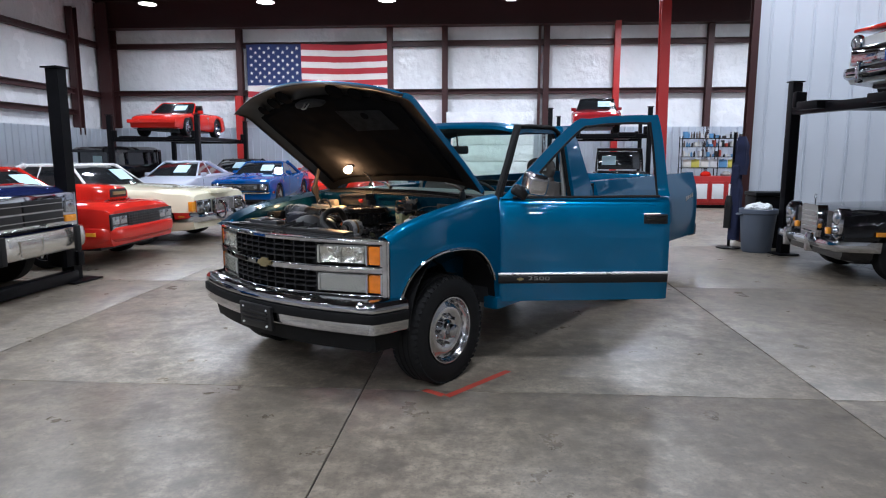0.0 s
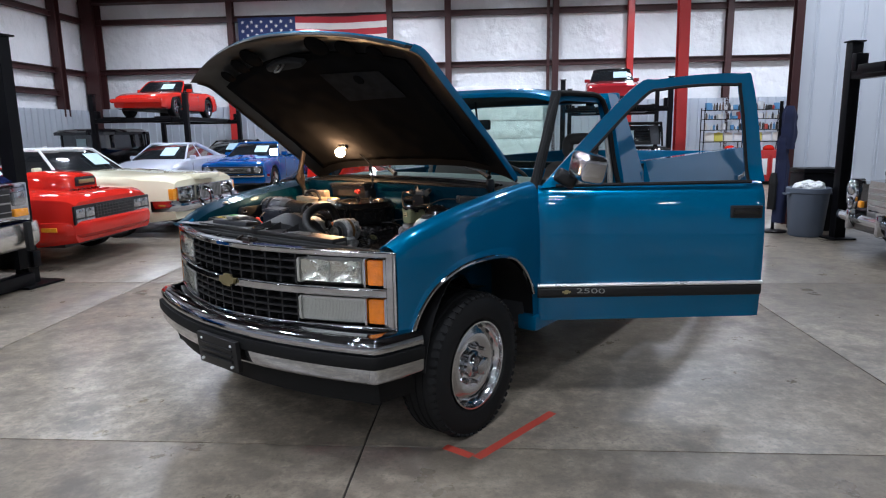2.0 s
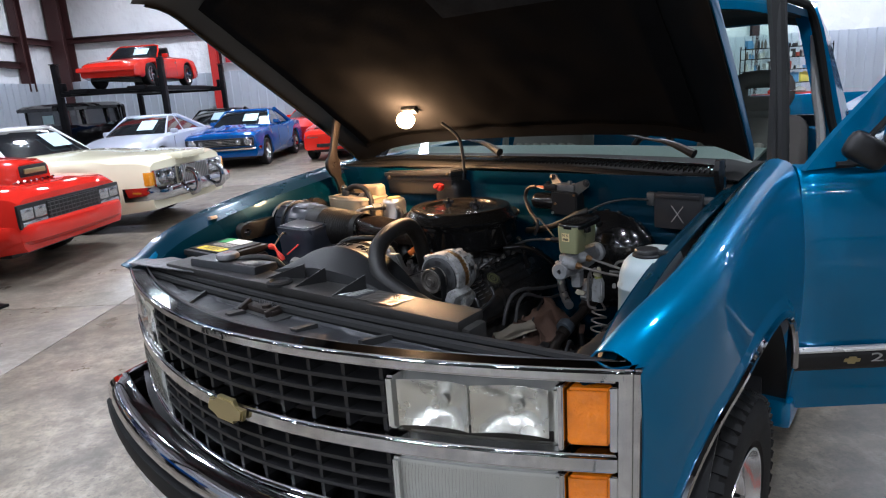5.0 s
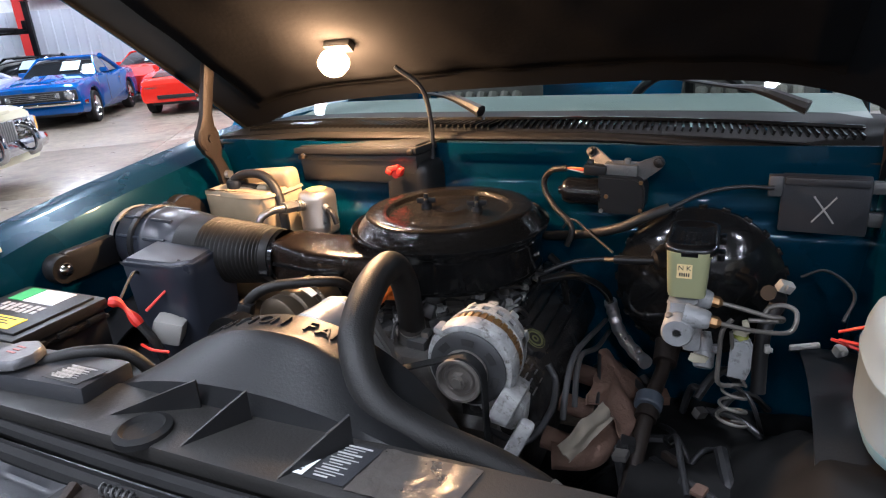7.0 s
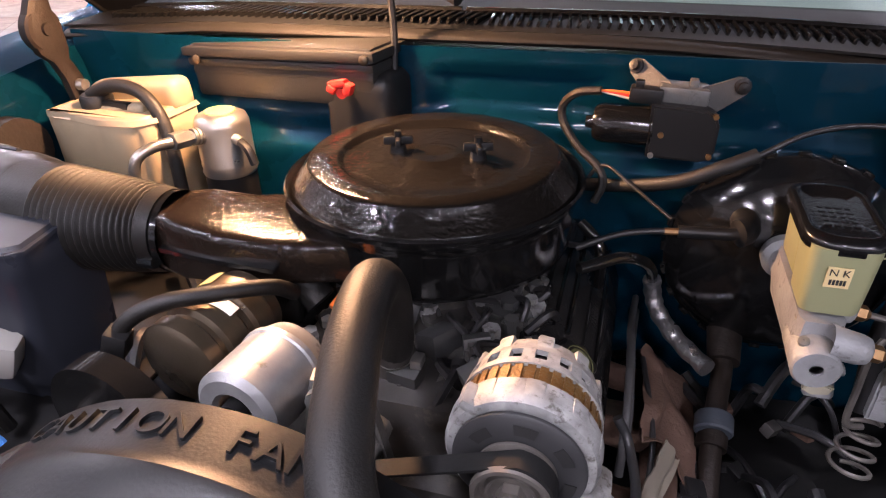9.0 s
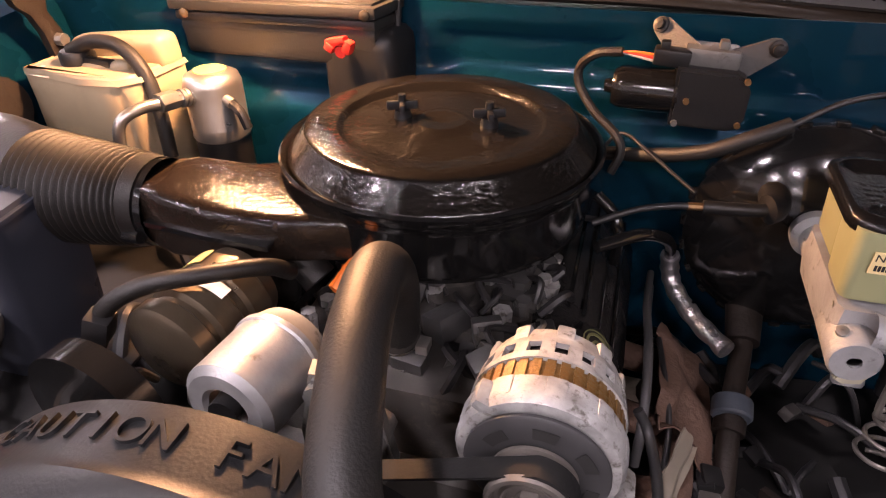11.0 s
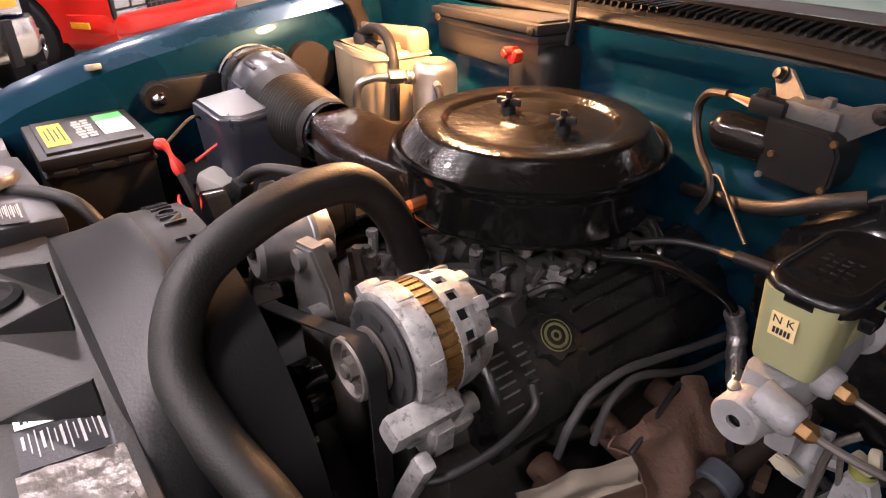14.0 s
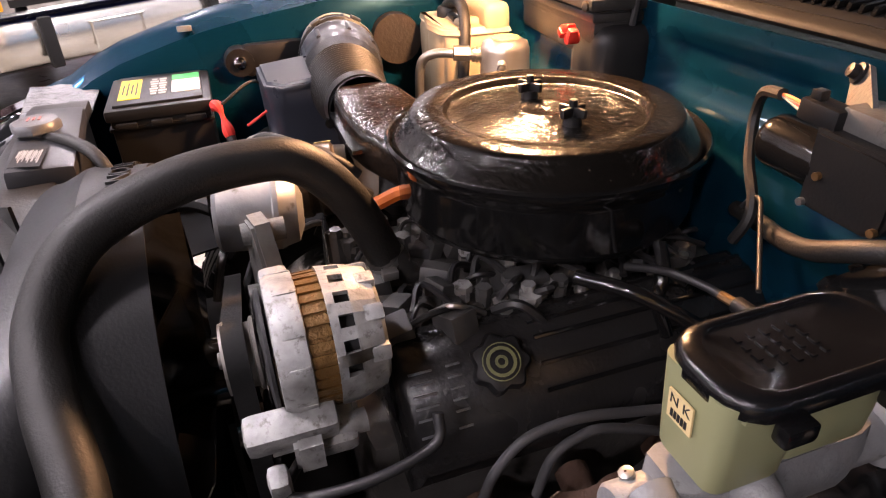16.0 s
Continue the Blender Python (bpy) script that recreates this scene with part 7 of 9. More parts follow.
part("clip", bm, CREAM_PLATE, bracket, "cream plastic clip")
bm = bmesh.new()
lathe(bm, [(0.010, -0.005), (0.012, 0.0), (0.010, 0.006)], (0.560, 0.068, 1.024), (0.2, 0, 1), 14)
part("rubber_ring", bm, material("yellow_green_rubber", (0.16, 0.17, 0.03), 0.6), bracket, "yellow-green rubber ring")
bm = bmesh.new()
plate(bm, [(-0.016, -0.004), (-0.006, -0.009), (0.012, -0.006), (0.017, 0.003), (0.004, 0.006), (-0.012, 0.007)], 0.008, pose(0.498, 0.088, 0.966, 80, 0, 0), 0.002)
part("clip", bm, CREAM_PLATE, bracket, "cream plastic clip")
bm = bmesh.new()
tube(bm, [(0.545, 0.085, 1.045), (0.532, 0.070, 1.03), (0.530, 0.066, 0.99), (0.530, 0.066, 0.945), (0.536, 0.068, 0.932), (0.552, 0.072, 0.930)], 0.0040, 8, 5)
part("pipe", bm, PULLEY_STEEL, bracket, "bent steel pipe")
for p, s, r in (((0.625, 0.205, 1.062), (0.035, 0.022, 0.025), (20, 20, 30)), ((0.60, 0.085, 1.00), (0.012, 0.014, 0.018), (0, 0, 10)), ((0.665, 0.20, 0.955), (0.065, 0.012, 0.012), (0, -10, 10)), ((0.715, 0.18, 0.965), (0.022, 0.022, 0.024), (20, 0, 30))):
    bm = bmesh.new()
    s = tuple(0.75 * q for q in s)
    box(bm, p, s, turn(*r), 0.003)
    box(bm, Vector(p) + Vector((0.006, -s[1] * 0.6, 0.002)), (s[0] * 0.5, s[1] * 0.4, s[2] * 0.6), turn(*r), 0.002)
    bay("connector", bm, TRIM_GREY, None, "grey wiring connector")

# wiper motor
bm = bmesh.new()
plate(bm, [(0.277, 1.138), (0.350, 1.136), (0.362, 1.140), (0.369, 1.152), (0.370, 1.190), (0.362, 1.206), (0.350, 1.212), (0.277, 1.216)], 0.060, pose(0, 0.392, 0, 90), 0.004)
wm = bay("wiper_motor", bm, BLACK, None, "black wiper motor on the firewall")
bm = bmesh.new()
lathe(bm, [(0.001, -0.020), (0.009, -0.020), (0.011, -0.010), (0.024, -0.008), (0.029, 0.0), (0.030, 0.008), (0.030, 0.072), (0.032, 0.074), (0.032, 0.078)], (0.207, 0.368, 1.174), (1, -0.06, 0), 24)
part("motor_can", bm, GLOSS_BLACK, wm, "", 40)
bm = bmesh.new()
box(bm, (0.318, 0.372, 1.224), (0.068, 0.045, 0.024), turn(0, 3, 0), 0.005)
box(bm, (0.330, 0.366, 1.240), (0.012, 0.016, 0.012), None, 0.003)
part("motor_bracket", bm, CAST_DARK, wm, "bare cast bracket")
for tip, root, w0, w1 in ((Vector((0.252, 0.405, 1.250)), Vector((0.288, 0.370, 1.222)), 0.013, 0.020), (Vector((0.392, 0.362, 1.241)), Vector((0.352, 0.362, 1.218)), 0.013, 0.020)):
    bm = bmesh.new()
    d = (root - tip).normalized()
    up = d.cross(Vector((0, 1, 0))).normalized()
    up = up if up.z > 0 else -up
    out = d.cross(up).normalized() * 0.003
    loft(bm, [[p + up * w * a + out * b for a, b in ((-1, -1), (1, -1), (1, 1), (-1, 1))] for p, w in ((tip - d * 0.008, w0 * 0.6), (tip, w0), (root, w1), (root + d * 0.012, w1))])
    arm = part("mounting_arm", bm, CAST_DIRTY, wm, "bare cast mounting arm")
    bm = bmesh.new()
    n0 = out.normalized() * (1 if out.y < 0 else -1)
    lathe(bm, [(0.011, 0.0), (0.011, 0.004), (0.007, 0.005), (0.007, 0.012), (0.001, 0.013)], tip + n0 * 0.002, n0, 12)
    part("bolt", bm, BLACK, arm)
for q in ((0.294, 1.174), (0.362, 1.147), (0.362, 1.205), (0.284, 1.143)):
    bm = bmesh.new()
    cyl(bm, (q[0], 0.333, q[1]), (q[0], 0.327, q[1]), 0.0042, seg=8)
    part("screw", bm, BRASS if q[0] > 0.29 else STEEL, wm)
bm = bmesh.new()
box(bm, (0.268, 0.352, 1.224), (0.046, 0.026, 0.022), turn(0, 4, 0), 0.004)
box(bm, (0.258, 0.350, 1.239), (0.012, 0.012, 0.012), None, 0.002)
part("motor_plug", bm, BLACK, wm)
for dz, mt in ((0.0, ORANGE), (-0.004, RED), (-0.008, PAPER_DULL)):
    bm = bmesh.new()
    tube(bm, [(0.247, 0.348, 1.226 + dz), (0.222, 0.355, 1.226 + dz * 0.6), (0.202, 0.362, 1.223)], 0.0020, 6, 4)
    part("wire", bm, mt, wm)
bm = bmesh.new()
tube(bm, [(0.206, 0.360, 1.224), (0.172, 0.372, 1.216), (0.150, 0.388, 1.192), (0.152, 0.385, 1.165), (0.178, 0.365, 1.135), (0.212, 0.345, 1.112), (0.222, 0.335, 1.090), (0.212, 0.330, 1.060)], 0.0065, 8, 6)
part("loom", bm, HOSE, wm)
# control module
bm = bmesh.new()
box(bm, (0.685, 0.375, 1.165), (0.145, 0.03, 0.11), turn(4, 0, -4), 0.006)
box(bm, (0.685, 0.356, 1.212), (0.135, 0.012, 0.014), turn(4, 0, -4), 0.003)
ecm = bay("control_module", bm, GREY_PLASTIC, None, "grey-black control module with a chalked cross")
bm = bmesh.new()
for a in (35, -35):
    box(bm, (0.685, 0.3585, 1.158), (0.0028, 0.0008, 0.062), turn(4, 0, -4) @ turn(0, a, 0))
part("chalk_mark", bm, TRIM_GREY, ecm, "chalked cross mark")
bm = bmesh.new()
bm.free()
for c0, s0 in (((0.602, 0.37, 1.20), (0.024, 0.022, 0.04)), ((0.772, 0.375, 1.20), (0.03, 0.02, 0.022)), ((0.772, 0.375, 1.14), (0.03, 0.02, 0.026))):
    bm = bmesh.new()
    box(bm, c0, s0, None, 0.003)
    part("module_bracket", bm, DARK_STEEL, ecm)
# cables and pipes across the firewall
COLLAR = material("blue_grey_collar", (0.055, 0.068, 0.085), 0.5, 0, 0.3, 30, 0.1, 200)
HOSE_GREY = material("dusty_grey_hose", (0.050, 0.050, 0.052), 0.55, 0, 0.4, 20, 0.1, 200, spec=0.3)
HOSE_A = [(0.288, -0.01, 0.86), (0.289, 0.005, 0.90), (0.289, 0.04, 0.935), (0.289, 0.10, 0.940), (0.289, 0.165, 0.925), (0.289, 0.25, 0.903), (0.295, 0.35, 0.885)]
HOSE_B = [(0.295, 0.05, 0.85), (0.294, 0.066, 0.898), (0.292, 0.095, 0.915), (0.292, 0.135, 0.915), (0.295, 0.25, 0.868), (0.30, 0.36, 0.852)]
for pts, r, mat in (([(0.60, 0.355, 1.198), (0.54, 0.352, 1.198), (0.48, 0.335, 1.188), (0.43, 0.315, 1.165), (0.40, 0.30, 1.150)], 0.004, CABLE),
                    ([(0.42, 0.31, 1.162), (0.38, 0.298, 1.146), (0.33, 0.305, 1.118), (0.27, 0.335, 1.092), (0.21, 0.370, 1.072), (0.15, 0.39, 1.06)], 0.0105, HOSE),
                    ([(0.200, 0.345, 1.095), (0.213, 0.345, 1.112), (0.228, 0.340, 1.116), (0.250, 0.322, 1.108), (0.285, 0.293, 1.093), (0.322, 0.262, 1.078)], 0.0028, CABLE),
                    ([(0.20, 0.24, 1.07), (0.225, 0.23, 1.05), (0.235, 0.22, 1.02), (0.235, 0.24, 0.97)], 0.008, GLOSS_BLACK),
                    ([(0.21, 0.13, 1.06), (0.26, 0.17, 1.06), (0.29, 0.22, 1.03), (0.306, 0.27, 0.99), (0.312, 0.30, 0.955)], 0.0085, GLOSS_BLACK),
                    ([(0.20, 0.20, 1.05), (0.25, 0.212, 1.07), (0.29, 0.222, 1.076), (0.318, 0.227, 1.077)], 0.0045, CABLE),
                    (HOSE_A, 0.0058, HOSE_GREY),
                    (HOSE_B, 0.0055, HOSE_GREY),
                    ([(0.325, 0.02, 0.77), (0.33, 0.05, 0.82), (0.328, 0.10, 0.85), (0.31, 0.2, 0.88)], 0.004, CABLE),
                    ([(0.21, -0.17, 0.93), (0.28, -0.20, 0.945), (0.30, -0.13, 0.955), (0.29, -0.06, 0.965), (0.275, -0.05, 0.99)], 0.0055, CABLE),
                    ([(0.72, 0.22, 1.0), (0.74, 0.28, 1.03), (0.70, 0.33, 1.05), (0.66, 0.34, 1.03)], 0.003, CABLE),
                    ([(0.60, 0.20, 1.05), (0.62, 0.24, 1.02), (0.60, 0.22, 0.96), (0.60, 0.2, 0.85)], 0.014, CABLE)):
    bm = bmesh.new()
    tube(bm, pts, r, 10, 8)
    bay("cable", bm, mat, None, "black cable or hose")
for pts in ([(0.71, 0.18, 1.0), (0.76, 0.14, 1.04), (0.80, 0.12, 1.06)], [(0.71, 0.17, 0.99), (0.77, 0.13, 1.0), (0.80, 0.10, 1.01)], [(0.70, 0.18, 0.985), (0.76, 0.15, 0.985), (0.80, 0.13, 1.04)]):
    bm = bmesh.new()
    tube(bm, pts, 0.003, 6, 5)
    bay("red_wire", bm, RED, None, "red wire")
# foil-wrapped pipe
bm = bmesh.new()
tube(bm, [(0.312, 0.300, 0.955), (0.318, 0.312, 0.920), (0.330, 0.298, 0.895), (0.362, 0.255, 0.878), (0.400, 0.208, 0.872)], lambda t: 0.0135 + 0.001 * math.sin(t * 40), 12, 8)
bay("foil_sleeve", bm, FOIL, None, "crinkled foil heat sleeve", 60)
# exhaust manifold, shields, steering shaft
bm = bmesh.new()
tube(bm, [(0.27, -0.02, 0.79), (0.33, 0.0, 0.79), (0.345, 0.08, 0.775), (0.345, 0.2, 0.755), (0.33, 0.3, 0.68)], 0.027, 12, 6)
exhaust = part("exhaust_manifold", bm, RUST, engine, "rusty exhaust manifold", 50)
for y in (0.0, 0.12, 0.24):
    bm = bmesh.new()
    tube(bm, [(0.25, y, 0.81), (0.30, y, 0.80), (0.34, y + 0.03, 0.775)], 0.021, 10, 5)
    part("exhaust_port", bm, RUST, exhaust, "", 50)
bm = bmesh.new()
sheet(bm, lambda u, v: Vector((mix(0.300, 0.345, u) + 0.020 * v + 0.006 * noise.noise(Vector((u * 3, v * 3, 1))), mix(-0.09, 0.06, u) + 0.008 * noise.noise(Vector((u * 4, v * 4, 5))), mix(0.865, 0.835, v) + 0.008 * noise.noise(Vector((u * 3, v * 2, 9))))), 16, 14, 0.002)
part("heat_shield", bm, TIN, engine, "stained heat shield")
bm = bmesh.new()
sheet(bm, lambda u, v: Vector((mix(0.315, 0.395, v) + 0.02 * noise.noise(Vector((u * 3, v * 3, 2))), mix(0.065, 0.25, u) + 0.02 * noise.noise(Vector((u * 4, v * 4, 6))), mix(0.87, 0.79, v) + 0.03 * noise.noise(Vector((u * 3, v * 2, 7))))), 16, 14, 0.002)
part("heat_shield", bm, RUST, engine, "rusty heat shield")
bm = bmesh.new()
tube(bm, [(0.432, 0.36, 0.90), (0.43, 0.26, 0.848), (0.415, 0.15, 0.81), (0.40, -0.05, 0.72)], 0.015, 10, 5)
cyl(bm, (0.432, 0.32, 0.878), (0.430, 0.26, 0.848), 0.027, 0.024, 16)
cyl(bm, (0.418, 0.17, 0.820), (0.412, 0.125, 0.800), 0.021, seg=14)
part("steering_shaft", bm, HINGE, BAY, "greasy steering shaft")
bm = bmesh.new()
cyl(bm, (0.4335, 0.37, 0.906), (0.4315, 0.315, 0.876), 0.038, 0.026, 18)
part("shaft_boot", bm, RUST, BAY, "dusty brown shaft boot")
bm = bmesh.new()
lathe(bm, [(0.016, 0.0), (0.025, 0.0), (0.0265, 0.003), (0.0265, 0.024), (0.024, 0.027), (0.016, 0.027)], (0.4150, 0.163, 0.826), (-0.05, -0.93, -0.37), 20)
part("shaft_collar", bm, COLLAR, BAY, "grey shaft collar")
# cream heat plate on the exhaust
bm = bmesh.new()
plate(bm, [(-0.024, -0.075), (0.024, -0.075), (0.026, -0.01), (0.022, 0.004), (0.012, 0.009), (-0.004, 0.006), (-0.010, -0.006), (-0.020, -0.004), (-0.024, -0.012)], 0.003, pose(0.334, 0.150, 0.792, 78, 0, 50), 0.001)
part("heat_plate", bm, CREAM_PLATE, engine, "cream painted heat plate")
# dark splash panels round the engine
bm = bmesh.new()


def splash(u, v):
    x = mix(0.40, 0.78, v)
    y = mix(-0.43, 0.38, u)
    rise = max(0.0, (x - 0.57) / 0.10)
    return Vector((x, y, mix(0.84, 0.70, u) + 0.17 * min(1, rise) ** 0.7 * math.sin(math.pi * min(1, u + 0.15)) + 0.014 * noise.noise(Vector((x * 14, y * 14, 0))) + 0.016 * noise.noise(Vector((x * 7, y * 7, 3)))))


sheet(bm, splash, 60, 30, 0.004)
bay("splash_panel", bm, PILLAR_BLACK, None, "black plastic inner splash panel")
bm = bmesh.new()
sheet(bm, lambda u, v: Vector((mix(-0.78, -0.36, v), mix(-0.43, 0.38, u), 0.84 + 0.05 * math.sin(math.pi * u))), 20, 10, 0.004)
bay("splash_panel", bm, BLACK, None, "black plastic inner splash panel")
bm = bmesh.new()
box(bm, (0, -0.1, 0.58), (1.3, 0.9, 0.02))
bay("bay_undertray", bm, BLACK, None, "dark engine bay floor")
# low hoses and wires beside the engine
rng = random.Random(11)
for i in range(34):
    bm = bmesh.new()
    side = 1 if i % 3 else -1
    x, y, z = side * rng.uniform(0.34, 0.55), rng.uniform(-0.30, 0.32), rng.uniform(0.72, 0.80)
    if side < 0:
        x, z = rng.uniform(-0.55, -0.25), rng.uniform(0.86, 0.93)
    p = Vector((x, y, z))
    d = Vector((rng.uniform(-0.12, 0.12), rng.uniform(-0.12, 0.12), rng.uniform(-0.03, 0.04)))
    tube(bm, [p, p + d * 0.5 + Vector((0, 0, rng.uniform(0.0, 0.04))), p + d, p + d * 1.5 - Vector((0, 0, 0.06))], rng.uniform(0.004, 0.012), 8, 5)
    bay("loom_hose", bm, CABLE if side > 0 else (CABLE, HOSE, GREASY)[i // 3 % 3], None, "dark hose or wire low in the bay")
for i in range(16):
    bm = bmesh.new()
    p = Vector((rng.uniform(0.36, 0.56), rng.uniform(-0.2, 0.3), rng.uniform(0.74, 0.80)))
    box(bm, p, (rng.uniform(0.012, 0.03), rng.uniform(0.012, 0.04), rng.uniform(0.008, 0.02)), turn(rng.uniform(-15, 15), rng.uniform(-15, 15), rng.uniform(0, 90)), 0.003)
    bay("bracket", bm, (GREASY, RUST, HINGE, BLACK)[i % 4], None, "small greasy bracket")
# washer bottle
bm = bmesh.new()
WB = Vector((0.765, -0.08, 0.03))
ring = [(math.cos(2 * math.pi * i / 28), math.sin(2 * math.pi * i / 28)) for i in range(28)]


def tank(rows):
    return [[(WB.x + rx * math.copysign(abs(c) ** 0.7, c), WB.y + ry * math.copysign(abs(s) ** 0.7, s), z + WB.z) for c, s in ring] for z, rx, ry in rows]


loft(bm, tank(((0.978, 0.0635, 0.1115), (0.995, 0.064, 0.112), (1.052, 0.064, 0.112), (1.055, 0.066, 0.114), (1.060, 0.066, 0.114), (1.063, 0.0635, 0.1115), (1.09, 0.061, 0.109), (1.112, 0.054, 0.10), (1.124, 0.043, 0.085), (1.131, 0.02, 0.05))))
washer = bay("washer_bottle", bm, WASHER_PLASTIC, None, "milky plastic washer bottle with blue fluid", 60)
bm = bmesh.new()
loft(bm, tank(((0.945, 0.040, 0.085), (0.950, 0.050, 0.096), (0.958, 0.058, 0.105), (0.978, 0.0634, 0.1114))))
part("fluid_level", bm, material("blue_washer_fluid", (0.30, 0.50, 0.58), 0.4, 0, 0.1, 12), washer, "pale blue fluid seen through the plastic", 60)
bm = bmesh.new()
lathe(bm, [(0.030, 0.0), (0.034, 0.003), (0.034, 0.012), (0.029, 0.015), (0.029, 0.022), (0.026, 0.025), (0.012, 0.023), (0.001, 0.023)], WB + Vector((0.0, -0.04, 1.118)), (0, 0, 1), 24)
box(bm, WB + Vector((0.036, -0.035, 1.135)), (0.024, 0.022, 0.010), None, 0.004)
part("washer_cap", bm, BLACK, washer, "black flip filler cap", 50)
bm = bmesh.new()
tube(bm, [WB + Vector((0.03, -0.125, 1.05)), WB + Vector((0.0, -0.13, 0.99)), WB + Vector((0.0, -0.125, 0.93)), WB + Vector((0.04, -0.11, 0.88))], 0.007, 8, 6)
part("washer_hose", bm, CABLE, washer)

# ---- parked cars ----
def paint(name, colour, metal=0.0):
    return material(name, colour, 0.34, metal, 0.05, 3, coat=1.0, spread=0.03, spec=0.0)


P_RED, P_CREAM, P_WHITE = paint("red_paint", (0.58, 0.022, 0.014)), paint("cream_paint", (0.75, 0.70, 0.52)), paint("white_paint", (0.75, 0.75, 0.74))
P_SILVER, P_BLUE, P_BLACK = paint("silver_paint", (0.50, 0.53, 0.62), 0.4), paint("blue_paint", (0.0, 0.062, 0.24), 0.1), paint("black_paint", (0.008, 0.008, 0.009))
P_NAVY, P_WINE = paint("navy_paint", (0.008, 0.014, 0.06)), paint("dark_red_paint", (0.30, 0.016, 0.022))
AMBER_LAMP = material("amber_lamp", (0.8, 0.3, 0.02), 0.25, 0, 0.1, 30, coat=0.8)
LAMP_GLASS = material("lamp_glass", (0.34, 0.35, 0.36), 0.12, 0.7, 0.2, 30, coat=1.0)
SHEET_PAPER = material("windshield_paper", (0.42, 0.58, 0.63), 0.6, 0, 0.05, 9)


def road_wheel(parent, x, y, r, w, rim_mat, dish=0.6):
    side = 1 if x > 0 else -1
    g = new("wheel")
    g.parent = parent
    g.location = (x, y, r)
    k = w / 2
    bm = bmesh.new()
    lathe(bm, [(r * 0.5, -k), (r * 0.9, -k), (r, -k * 0.75), (r, k * 0.75), (r * 0.93, k * 0.97), (r * 0.72, k), (r * 0.66, k * 0.9)], (0, 0, 0), (side, 0, 0), 36)
    part("tyre", bm, RUBBER, g)
    bm = bmesh.new()
    q = r * 0.67
    lathe(bm, [(q, k * 0.92), (q * 0.95, k * 0.95), (q * 0.88, k * 0.7), (q * 0.78, k * 0.35), (q * 0.3, k * dish), (q * 0.22, k * 0.85), (0.001, k * 0.88)], (0, 0, 0), (side, 0, 0), 30)
    for i in range(5):
        a = 2 * math.pi * i / 5
        box(bm, (side * k * 0.62, q * 0.52 * math.cos(a), q * 0.52 * math.sin(a)), (k * 0.2, q * 0.8, q * 0.2), Matrix.Rotation(a, 4, "X"), 0.004)
    part("rim", bm, rim_mat, g)
    return g


